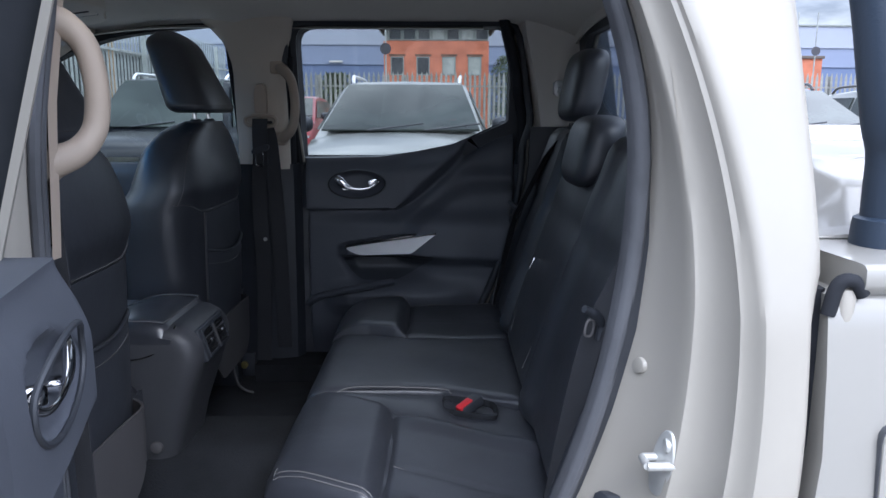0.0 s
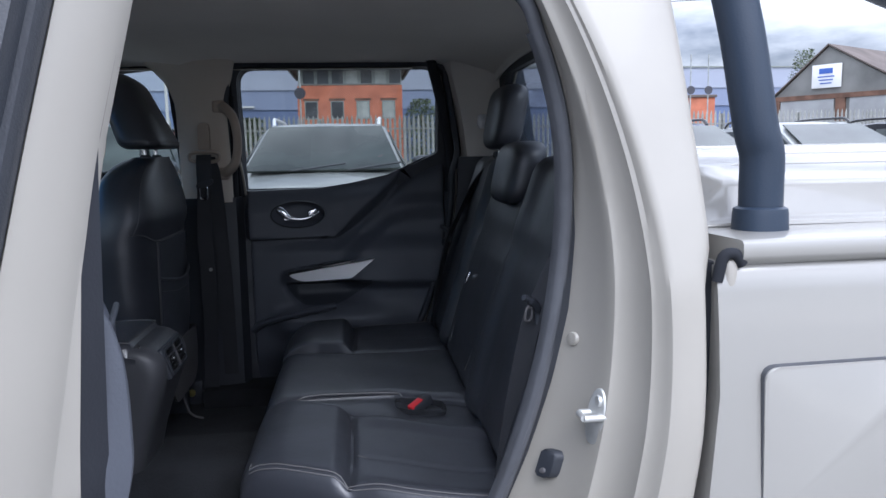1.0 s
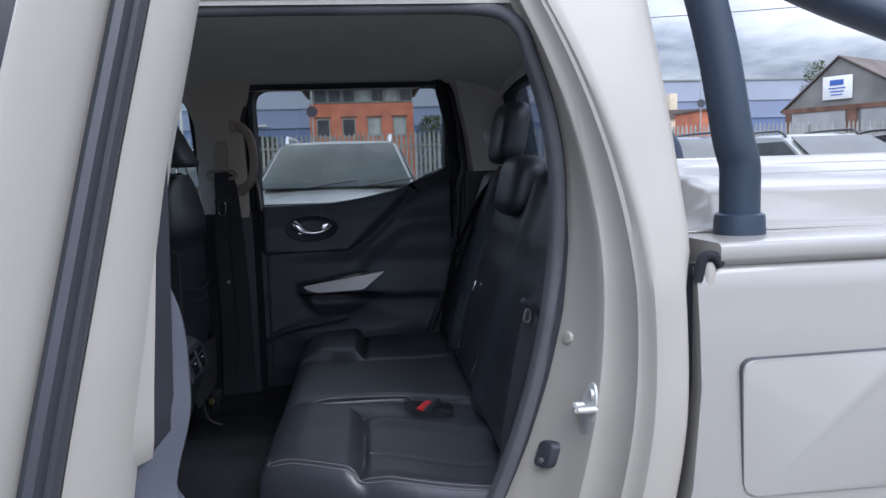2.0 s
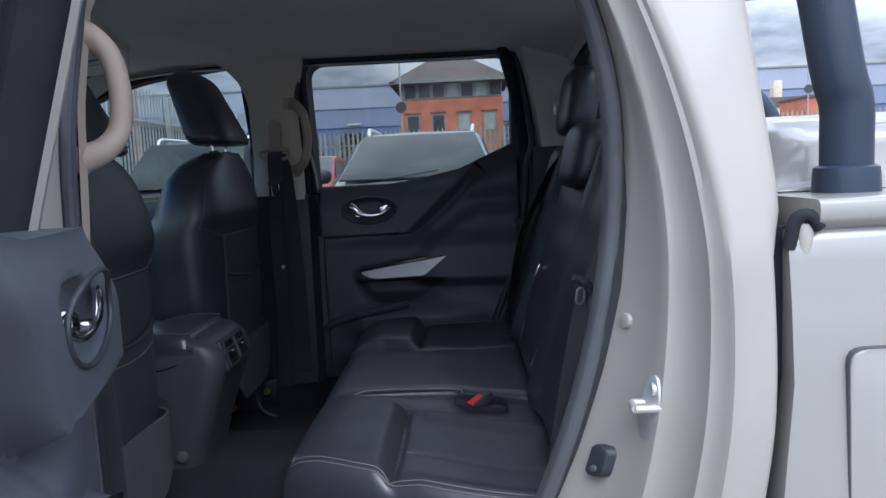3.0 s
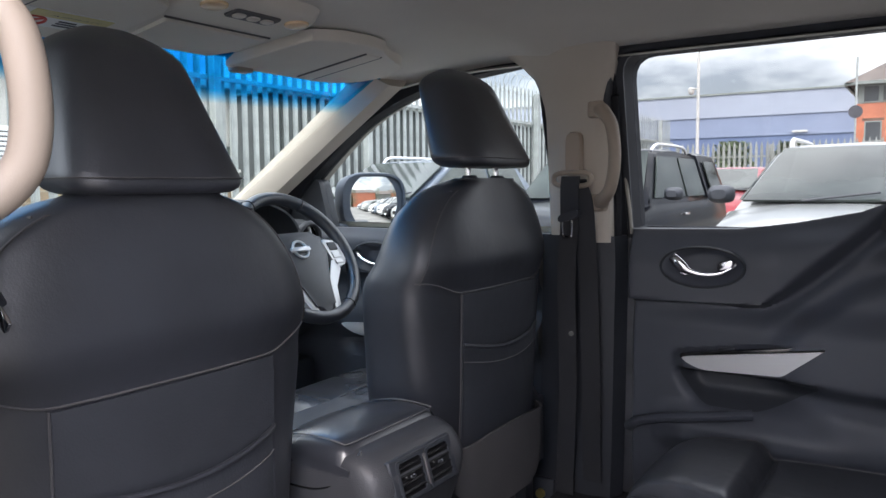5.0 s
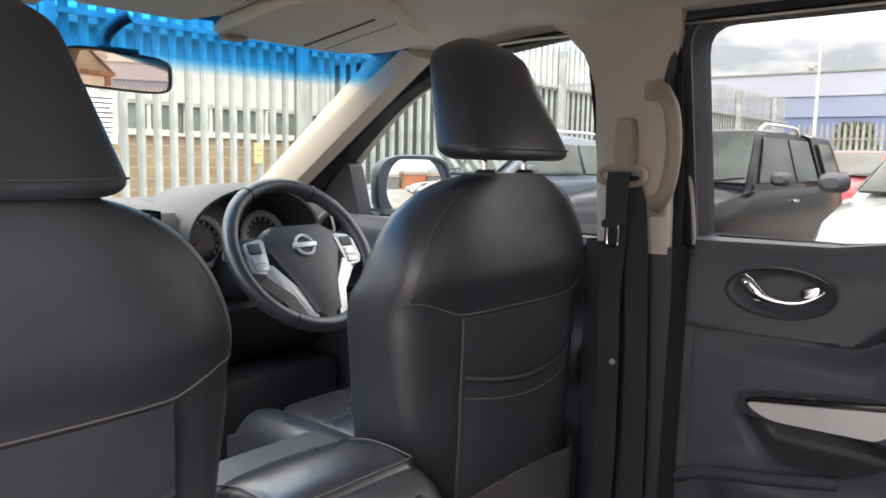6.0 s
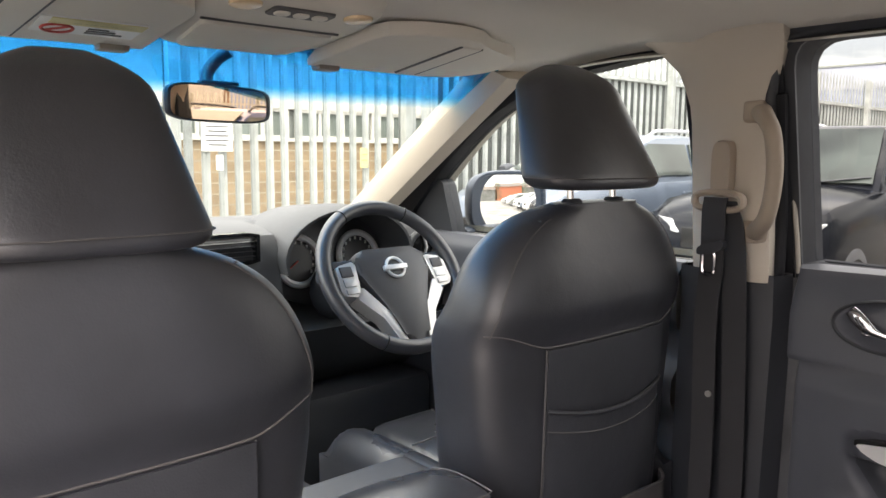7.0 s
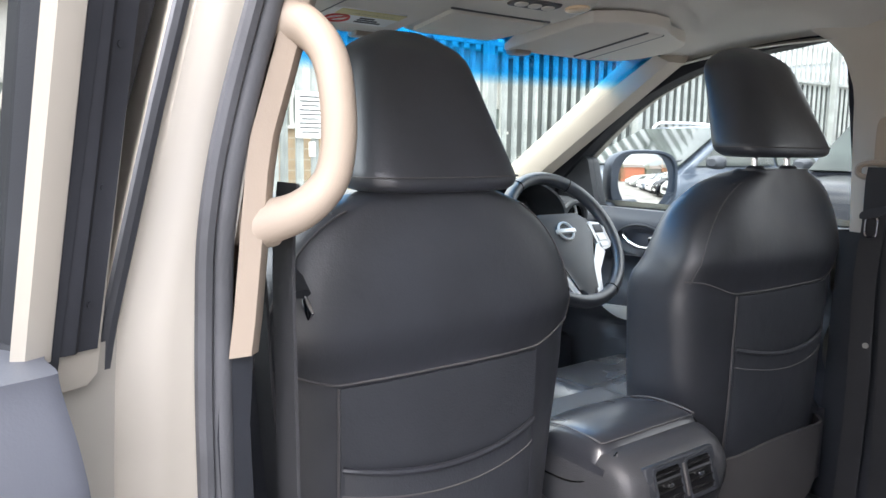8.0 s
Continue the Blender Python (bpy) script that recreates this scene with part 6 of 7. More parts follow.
part("switch_strip", prism(round_poly([(-0.885, RC - 0.052), (-0.885, RC + 0.052), (-0.845, RC + 0.052), (-0.845, RC - 0.052)], 0.008), lambda x, y, d: (x, y, rz(x, -0.004 + d)), 0.004, -0.004, 0.002), M_SEATTRIM, body, "grey lamp switches")
for sg in (-0.032, 0, 0.032):
    part("switch_key", prism(oval(-0.865, RC + sg, 0.010, 0.012, 16, 3), lambda x, y, d: (x, y, rz(x, -0.008 + d)), 0.004, -0.003, 0.001), M_VISOR, body)

mirror = thing("rear_view_mirror", (-1.28, YC + 0.022, 1.655), "black rear-view mirror hung from the windscreen", "mirror")
MM = pose(-1.275, YC + 0.022, 1.562, 0, 1.5, 16)
part("mirror_shell", turned(loft([[(x, b * k, c * k) for b, c in oval(0, 0, 0.130, 0.037, 36, 4.5)] for x, k in ((-0.03, 0.7), (-0.018, 0.93), (0.0, 1.0), (0.006, 0.98), (0.006, 0.93), (0.002, 0.92))]), MM), M_PLASTIC, mirror, "black mirror shell")
part("mirror_glass", turned(prism(oval(0, 0, 0.1225, 0.0325, 36, 4.5), lambda y, z, d: (d, y, z), 0.001, 0.0035), MM), M_MIRROR_PEACH, mirror, "mirror glass")
part("mirror_stem", tube(curve([(-1.293, YC + 0.012, 1.585), (-1.305, YC + 0.008, 1.605), (-1.312, YC + 0.016, 1.63), (-1.300, YC + 0.034, 1.655), (-1.285, YC + 0.05, 1.668)], 4), 0.0125, 10), M_PLASTIC, mirror, "black stem")
part("mirror_base", turned(box(-0.012, 0.012, -0.04, 0.04, -0.004, 0.004, 0.003), pose(-1.30, YC + 0.03, 1.604)), M_PLASTIC, mirror, "black mirror foot")


def door_mirror(s):
    mir = thing("door_mirror", (-1.47, side_y(s, 0.92), 1.25), "dark door mirror with a convex glass", "mirror", "door mirrors")
    m = pose(-1.445, side_y(s, 1.015), 1.32, 0, -0.9, -15 * s)
    part("mirror_shell", turned(loft([[(x, b * k, c * k) for b, c in oval(0, 0, 0.135, 0.10, 36, 3.4)] for x, k in ((-0.10, 0.45), (-0.08, 0.75), (-0.04, 0.95), (0.0, 1.0), (0.012, 0.97), (0.012, 0.90), (0.004, 0.88))]), m), M_BLACKBAR, mir, "dark mirror shell")
    part("mirror_glass", turned(loft([[(0.0085 - ((b * k) ** 2 + (c * k) ** 2) / 2.2, b * k, c * k) for b, c in oval(0, 0, 0.118, 0.086, 36, 3.2)] for k in (1.0, 0.9, 0.75, 0.6, 0.45, 0.3, 0.15, 0.02)]), m), M_MIRROR, mir, "convex mirror glass")
    part("mirror_arm", loft([[(-1.47 + a, side_y(s, w), z + b) for a, b in oval(0, 0, 0.035, 0.016, 16, 3)] for w, z in ((0.84, 1.235), (0.90, 1.24), (0.98, 1.245))]), M_BLACKBAR, mir, "dark mirror arm")
    return mir


door_mirror(FAR)
door_mirror(NEAR)

# ---- load bed lid and sports bar ----
lid_t = thing("bed_cover", (1.2, YC, 1.262), "white ribbed hard cover over the load bed", "bed cover")
def lid_z(v):
    a = abs(v)
    return 1.333 + 0.053 * (1 - (a / 0.66) ** 2)
prof = [(-0.728, 1.264), (-0.726, 1.270), (-0.703, 1.273), (-0.697, 1.278), (-0.679, 1.322), (-0.664, 1.334)] + [(v, lid_z(v) + (0.008 if k % 2 else 0.0)) for k, v in enumerate([-0.60, -0.585, -0.50, -0.485, -0.30, -0.28, 0.0, 0.28, 0.30, 0.485, 0.50, 0.585, 0.60])] + [(0.664, 1.334), (0.679, 1.322), (0.697, 1.278), (0.703, 1.273), (0.726, 1.270), (0.728, 1.264)]
secs = [[(x, YC + v * (1 - 0.06 * e), 1.264 + (z - 1.264) * k) for v, z in prof] for x, k, e in ((0.458, 0.04, 0.1), (0.466, 0.12, 0.1), (0.518, 0.93, 0.02), (0.527, 1.0, 0), (0.56, 1.0, 0), (1.2, 1.0, 0), (1.90, 0.95, 0), (1.97, 0.2, 0.1))]
part("lid_panel", loft(secs), M_PAINT, lid_t, "glossy white lid")
for v in (-0.54, -0.39, -0.14, 0.14, 0.39, 0.54):
    part("lid_rib", loft([[(x, YC + v + a, lid_z(v) * k - 0.012 + b) for a, b in ((-0.035, 0.0), (-0.026, 0.017), (0.026, 0.017), (0.035, 0.0))] for x, k in ((0.575, 0.997), (0.60, 1.0), (1.2, 1.0), (1.84, 0.998))]), M_PAINT, lid_t)
for sg in (-1, 1):
    part("edge_seal", box(0.47, 1.96, *sorted((YC + sg * 0.700, YC + sg * 0.722)), 1.257, 1.266, 0.003), M_RUBBER, lid_t, "black lid edge seal")
part("front_seal", box(0.448, 0.462, YC - 0.66, YC + 0.66, 1.257, 1.266, 0.003), M_RUBBER, lid_t, "black lid edge seal")
bar = thing("sports_bar", (0.53, YC, 1.262), "satin black tubular sports bar behind the cab", "sports bar")
for s in (NEAR, FAR):
    y = side_y(s, 0.765)
    part("main_leg", tube(curve([(0.533, y, 1.27), (0.533, y, 1.33), (0.532, y, 1.375), (0.52, y, 1.42), (0.498, side_y(s, 0.755), 1.56), (0.468, side_y(s, 0.735), 1.70), (0.455, side_y(s, 0.68), 1.79), (0.45, side_y(s, 0.55), 1.84), (0.45, YC, 1.85)], 8), 0.032, 20), M_BLACKBAR, bar, "black bent tube")
    part("foot", loft([[(0.533 + a * k, y + b * k, z) for a, b in oval(0, 0, 0.0385, 0.0385, 28, 2.3)] for z, k in ((1.259, 1.03), (1.286, 1.0), (1.294, 0.97), (1.297, 0.85))]), M_BLACKBAR, bar, "black bar foot")
    part("rear_strut", tube(curve([(0.46, side_y(s, 0.70), 1.765), (0.66, side_y(s, 0.735), 1.655), (0.86, side_y(s, 0.75), 1.575), (0.98, side_y(s, 0.76), 1.52), (1.045, side_y(s, 0.765), 1.46), (1.07, side_y(s, 0.765), 1.39), (1.075, side_y(s, 0.765), 1.262)], 6), 0.03, 16), M_BLACKBAR, bar, "black rear strut")


# ---- small things on the cab floor and the quarter trim ----
rag = thing("orange_cloth", (-0.78, 2.23, 0.56), "crumpled orange cloth on the carpet under the driver's seat", "cloth")
part("cloth", loft([[(-0.78 + a * k * (1 + 0.25 * math.sin(5 * b * 20 + z * 90)), 2.23 + b * k, z + 0.012 * math.sin(a * 70) * k) for a, b in oval(0, 0, 0.05, 0.075, 30, 2.3)] for k, z in ((0.9, 0.562), (1.0, 0.575), (0.85, 0.60), (0.5, 0.622), (0.1, 0.628))]), M_TERRA, rag, "crumpled orange cloth")
anchor = thing("belt_anchor", (-0.62, 2.32, 0.56), "black belt anchor bracket with a brass bolt on the sill", "belt anchor")
part("bracket", box(-0.67, -0.61, 2.318, 2.335, 0.555, 0.64, 0.006), M_PLASTIC, anchor, "black bracket")
part("bolt", prism(oval(-0.645, 0.60, 0.012, 0.012, 14, 2), lambda x, z, d: (x, d, z), 2.322, 2.308, 0.003), material("brass_bolt", (0.62, 0.52, 0.20), 0.35, metal=0.8, vary=0.1), anchor, "yellow passivated bolt")
hook = thing("seat_release_wire", (-0.62, 2.15, 0.56), "thin grey bent wire beside the driver's seat rail", "wire")
part("wire", tube(curve([(-0.635, 2.15, 0.675), (-0.632, 2.152, 0.64), (-0.622, 2.156, 0.595), (-0.605, 2.166, 0.572), (-0.58, 2.17, 0.562)], 5), 0.004, 8), M_SEATTRIM, hook, "grey wire")
coat = thing("coat_hook", (0.35, side_y(FAR, 0.665), 1.48), "small silver coat hook on the quarter trim", "coat hook")
part("hook_base", prism(oval(0.35, 1.485, 0.016, 0.024, 20, 3), lambda x, z, d: (x, side_y(FAR, d), z), 0.672, 0.650, 0.004), M_SATIN, coat, "grey hook base")
part("hook_peg", tube(curve([(0.35, side_y(FAR, 0.655), 1.478), (0.35, side_y(FAR, 0.638), 1.472), (0.35, side_y(FAR, 0.63), 1.486)], 4), 0.006, 8), M_SATIN, coat, "silver peg")


# ---- the yard ----
M_ASPHALT = material("worn_asphalt", (0.20, 0.192, 0.178), 0.9, grain=0.8, grain_scale=40, vary=0.2, vary_scale=0.5)
M_GALV = material("galvanised_steel", (0.36, 0.38, 0.365), 0.55, metal=0.25, vary=0.12, vary_scale=5, random_tint=0.10)
M_GALV_OLD = material("weathered_galvanised_steel", (0.30, 0.305, 0.28), 0.65, metal=0.15, vary=0.15, vary_scale=4, random_tint=0.16)
M_BRICK = material("red_brick", (0.50, 0.17, 0.095), 0.85, grain=0.3, grain_scale=20, vary=0.12, vary_scale=1.5)
M_ROOFTILE = material("grey_brown_roof_tile", (0.13, 0.105, 0.09), 0.85, vary=0.12, vary_scale=1.0)
M_CLAD = material("grey_green_cladding", (0.22, 0.24, 0.22), 0.6, vary=0.08)
M_PANE = material("dark_window_pane", (0.06, 0.065, 0.07), 0.3, vary=0.2, vary_scale=0.6, spec=0.25)
M_PANE_PALE = material("reflecting_window_pane", (0.14, 0.165, 0.15), 0.15, vary=0.3, vary_scale=0.8)
M_BLIND = material("pale_blind", (0.34, 0.36, 0.33), 0.7, vary=0.1)
M_BLUEPALE = material("pale_blue_cladding", (0.31, 0.335, 0.40), 0.7, vary=0.04, vary_scale=0.1)
M_BLUEMID = material("mid_blue_cladding", (0.205, 0.24, 0.335), 0.7, vary=0.04, vary_scale=0.1)
M_BLUEDEEP = material("deep_blue_cladding", (0.12, 0.16, 0.27), 0.7, vary=0.05, vary_scale=0.1)
M_SHED = material("grey_fibre_cement", (0.20, 0.20, 0.185), 0.85, vary=0.15, vary_scale=0.8)
M_SHUTTER = material("pale_grey_shutter", (0.33, 0.335, 0.33), 0.6, vary=0.08, vary_scale=1.2)
M_RUST = material("rusty_orange_panel", (0.16, 0.085, 0.055), 0.8, vary=0.2, vary_scale=2)
M_CREAMWALL = material("cream_render", (0.62, 0.53, 0.38), 0.8, vary=0.06)
M_TIMBER = material("weathered_timber", (0.30, 0.20, 0.11), 0.75, vary=0.18, vary_scale=2.5)
M_OCHRE = material("ochre_brick", (0.30, 0.215, 0.13), 0.85, grain=0.4, grain_scale=14, vary=0.14, vary_scale=3.5)
M_DARKSHED = material("dark_green_sheeting", (0.045, 0.052, 0.05), 0.7, vary=0.15, vary_scale=1.2)
M_MORTAR = material("pale_mortar", (0.36, 0.31, 0.23), 0.9, vary=0.1)
M_WHITEPANEL = material("white_panel", (0.52, 0.51, 0.475), 0.6, vary=0.04)
M_LEAF = material("hedge_leaf", (0.11, 0.14, 0.075), 0.8, vary=0.3, vary_scale=2, random_tint=0.15)

ground = part("ground", prism([(-400, -400), (400, -400), (400, 400), (-400, 400)], lambda x, y, d: (x, y, d), -0.5, 0.0), M_ASPHALT)
tagged(ground, "worn grey asphalt yard", "ground", kind="structure")


def palisade(name, a, b, height, pitch, label, post_every=2.75, steel=None):
    """A palisade fence between two ground points: posts, two rails, and separate pointed pales."""
    a, b = Vector((*a, 0)), Vector((*b, 0))
    d = (b - a)
    length = d.length
    d = d / length
    n = Vector((-d.y, d.x, 0))
    steel = steel or M_GALV
    fence = thing(name, a, label, "fence")
    w, t = pitch * 0.185, 0.018
    prof = [(-w * 1.45, 0.0), (-w * 0.55, t), (w * 0.55, t), (w * 1.45, 0.0)]
    bm = bmesh.new()
    rows = []
    for z, k in ((0.05, 1.0), (height - 0.16, 1.0), (height, 0.12)):
        rows.append([d * (u * k) + n * v + Vector((0, 0, z)) for u, v in prof])
    vs = [[bm.verts.new(p) for p in r] for r in rows]
    for r, q in zip(vs, vs[1:]):
        for i in range(3):
            bm.faces.new((r[i], r[i + 1], q[i + 1], q[i]))
    bmesh.ops.solidify(bm, geom=list(bm.faces), thickness=0.004)
    first = part("pale", bm, steel, None, smooth=0)
    first.parent = fence
    mesh = first.data
    count = int(length / pitch)
    for i in range(count):
        ob = first if i == 0 else new("pale", mesh)
        ob.parent = fence
        ob.location = d * (i * pitch)
    for z in (0.35, height - 0.70 if height > 3 else height - 0.45):
        c = a + n * -0.03 + Vector((0, 0, z))
        m = Matrix.Translation(c) @ Matrix.Rotation(math.atan2(d.y, d.x), 4, "Z")
        part("rail", turned(box(0, length, -0.02, 0.02, -0.025, 0.025, 0), m), steel, fence)
    k = 0.0
    while k < length:
        m = Matrix.Translation(a + d * k + n * -0.10) @ Matrix.Rotation(math.atan2(d.y, d.x), 4, "Z")
        part("post", turned(box(-0.05, 0.05, -0.05, 0.05, 0, height - 0.1, 0.004, 1), m), steel, fence)
        k += post_every
    return fence


FX = -6.9
palisade("palisade_fence", (FX, 3.7), (FX, 24.4), 3.34, 0.172, "tall galvanised steel palisade fence along the yard's edge")
palisade("palisade_fence", (FX - 3.0, -12.0), (FX - 3.0, 3.9), 1.72, 0.15, "low galvanised palisade fence before the ochre building")
palisade("palisade_fence", (23.5, 24.5), (-6.8, 24.5), 2.62, 0.155, "galvanised steel palisade fence before the brick office", steel=M_GALV_OLD)

# notices on the front fence
def notice(y, z, w, h, lines, label, face=None):
    n = thing("fence_notice", (FX + 0.05, y, z), label, "sign", "notices on the fence")
    part("board", box(FX + 0.03, FX + 0.04, y - w / 2, y + w / 2, z - h / 2, z + h / 2, 0), face or M_WHITE, n, "printed board")
    for i in range(lines):
        zz = z + h / 2 - h * (i + 1.2) / (lines + 1.6)
        ww = w * (0.38 - 0.08 * (i % 3 == 2))
        part("text_line", box(FX + 0.042, FX + 0.045, y - ww, y + ww, zz - h * 0.012, zz + h * 0.012, 0), M_INK, n)
    return n


notice(4.15, 1.715, 0.32, 0.47, 9, "white printed notice fixed to the fence")
notice(4.17, 1.37, 0.07, 0.15, 1, "small white tag on the fence")
notice(5.89, 1.42, 0.10, 0.22, 2, "small yellow warning sign on the fence", M_YELLOW)


def low_building():
    """A long single-storey building close behind the front fence."""
    h = thing("low_building", (-12.0, 4.0, 0), "single-storey ochre brick building with a white window band", "building")
    x, y0, y1 = -10.5, -14.0, 10.0
    part("lower_wall", box(x - 4, x, y0, y1, 0, 1.68, 0), M_OCHRE, h, "ochre brick wall")
    for k in range(9):
        part("brick_course", box(x - 0.002, x + 0.004, y0, y1, 0.18 + 0.165 * k, 0.20 + 0.165 * k, 0), M_MORTAR, h)
    part("upper_wall", box(x - 4, x, y0, y1, 2.16, 3.1, 0), M_WHITEPANEL, h, "white upper wall")
    part("window_backing", box(x - 4, x - 0.12, y0, y1, 1.68, 2.16, 0), M_CLAD, h, "grey wall behind the windows")
    part("fascia", box(x - 4.2, x + 0.25, y0 - 0.2, y1 + 0.2, 3.1, 3.3, 0.02), M_WHITEPANEL, h, "white fascia")
    part("sill", box(x - 0.05, x + 0.05, y0, y1, 1.65, 1.70, 0), M_WHITEPANEL, h, "white sill")
    part("downpipe", tube([(x + 0.06, y1 - 0.2, 0), (x + 0.06, y1 - 0.2, 3.1)], 0.04, 8), M_GALV, h, "grey downpipe")
    for i in range(16):
        y = -13.6 + 1.48 * i
        win = part("window", square_ring(y, y + 1.35, 1.70, 2.16, 0.045, lambda a, z, d: (d, a, z), x - 0.10, x - 0.02), M_WHITEPANEL, h, "white window frame")
        part("pane", box(x - 0.075, x - 0.065, y + 0.04, y + 1.31, 1.73, 2.13, 0), M_PANE_PALE, win)
        for q in (0.45, 0.9):
            part("mullion", box(x - 0.07, x - 0.03, y + q - 0.025, y + q + 0.025, 1.73, 2.13, 0), M_WHITEPANEL, win)
    return h


low_building()


def dark_shed():
    """A long dark shed behind the tall fence."""
    h = thing("dark_shed", (-15.0, 22.0, 0), "long dark sheeted shed behind the tall fence", "building")
    part("wall", box(-19, -14.0, 14.2, 44.0, 0, 3.75, 0), M_DARKSHED, h, "dark ribbed sheeting")
    part("eaves", box(-19.2, -13.85, 14.0, 44.2, 3.75, 3.9, 0.02), M_CLAD, h, "grey eaves")
    for k in range(40):
        part("rib", box(-14.0, -13.95, 14.5 + 0.74 * k, 14.6 + 0.74 * k, 0, 3.72, 0), M_DARKSHED, h)
    return h


dark_shed()


def razor_wire(y0, y1):
    """A coil of barbed tape along the top of the tall fence."""
    w = thing("razor_wire", (FX, y0, 3.2), "coil of steel razor wire along the fence top", "razor wire")
    turns = int((y1 - y0) / 0.32)
    path = [(FX - 0.06 + 0.20 * math.cos(a), y0 + (y1 - y0) * a / (turns * 2 * math.pi), 3.40 + 0.20 * math.sin(a)) for a in [2 * math.pi * i / 14 for i in range(14 * turns + 1)]]
    part("coil", tube(path, 0.006, 5), M_GALV, w, "galvanised barbed coil")
    return w


razor_wire(12.4, 16.8)


def office():
    """Two-storey brick office with a hipped roof."""
    o = thing("brick_office", (-0.4, 42, 0), "two-storey red brick office with a hipped tile roof", "building")
    x0, x1, y0, y1 = -3.1, 2.38, 40.0, 46.0
    part("brick_wall", box(x0, x1, y0, y1, 0, 4.95, 0), M_BRICK, o, "red brick walls")
    part("upper_storey", box(x0 + 0.05, x1 - 0.05, y0 + 0.12, y1, 4.95, 5.9, 0), M_CLAD, o, "grey clad upper storey")
    for i in range(7):
        xa = x0 + 0.25 + i * 0.755
        win = part("upper_window", square_ring(xa, xa + 0.68, 5.0, 5.78, 0.05, lambda a, z, d: (a, d, z), y0 + 0.06, y0 + 0.13), M_CLAD, o, "grey window frame")
        part("pane", box(xa + 0.04, xa + 0.64, y0 + 0.09, y0 + 0.11, 5.04, 5.74, 0), M_BLIND if i in (3, 5) else M_PANE, win)
    for i in range(4):
        xa = x0 + 0.35 + i * 1.35
        win = part("lower_window", square_ring(xa, xa + 0.7, 3.2, 4.15, 0.06, lambda a, z, d: (a, d, z), y0 - 0.04, y0 + 0.02), M_CLAD, o, "dark window frame")
        part("pane", box(xa + 0.05, xa + 0.65, y0 - 0.02, y0 - 0.005, 3.25, 4.10, 0), M_BLIND if i in (2, 3) else M_PANE, win)
        part("lintel", box(xa - 0.08, xa + 0.78, y0 - 0.03, y0 + 0.01, 4.17, 4.28, 0), M_RUST, win)
    roof = bmesh.new()
    e = [roof.verts.new(p) for p in ((x0 - 0.45, y0 - 0.45, 5.9), (x1 + 0.45, y0 - 0.45, 5.9), (x1 + 0.45, y1 + 0.45, 5.9), (x0 - 0.45, y1 + 0.45, 5.9))]
    xm = (x0 + x1) / 2
    r = [roof.verts.new((xm - 1.1, (y0 + y1) / 2, 7.45)), roof.verts.new((xm + 1.1, (y0 + y1) / 2, 7.45))]
    for f in ((e[0], e[1], r[1], r[0]), (e[1], e[2], r[1]), (e[2], e[3], r[0], r[1]), (e[3], e[0], r[0]), (e[3], e[2], e[1], e[0])):
        roof.faces.new(f)
    part("roof", roof, M_ROOFTILE, o, "brown-grey hipped roof", smooth=0)
    part("gutter", radial_ring([(x0 - 0.5, y0 - 0.5), (x1 + 0.5, y0 - 0.5), (x1 + 0.5, y1 + 0.5), (x0 - 0.5, y1 + 0.5)], [(x0 - 0.4, y0 - 0.4), (x1 + 0.4, y0 - 0.4), (x1 + 0.4, y1 + 0.4), (x0 - 0.4, y1 + 0.4)], (xm, 43.0), lambda a, b, d: (a, b, d), 5.78, 5.92, 48), M_CLAD, o, "dark gutter")
    return o


office()


def warehouse():
    wh = thing("blue_warehouse", (20, 125, 0), "huge distant warehouse clad in bands of blue", "building")
    m = Matrix.Translation((-30, 122, 0)) @ Matrix.Rotation(radians(2.4), 4, "Z") @ Matrix.Translation((30, -122, 0))
    part("deep_band", turned(box(-75, 130, 120, 160, 0, 8.4, 0), m), M_BLUEDEEP, wh, "deep blue cladding")
    part("mid_band", turned(box(-75, 130, 119.8, 160, 8.4, 11.4, 0), m), M_BLUEMID, wh, "mid blue cladding")
    part("pale_band", turned(box(-75, 130, 119.6, 160, 11.4, 14.75, 0), m), M_BLUEPALE, wh, "pale blue cladding")
    part("parapet", turned(box(-75.2, 130.2, 119.4, 160, 14.75, 15.0, 0), m), M_CLAD, wh, "grey parapet")
    part("wall_light", turned(box(-18, -15.9, 119.5, 119.8, 8.7, 9.0, 0.05), m), M_WHITEPANEL, wh, "pale wall light")
    return wh


warehouse()


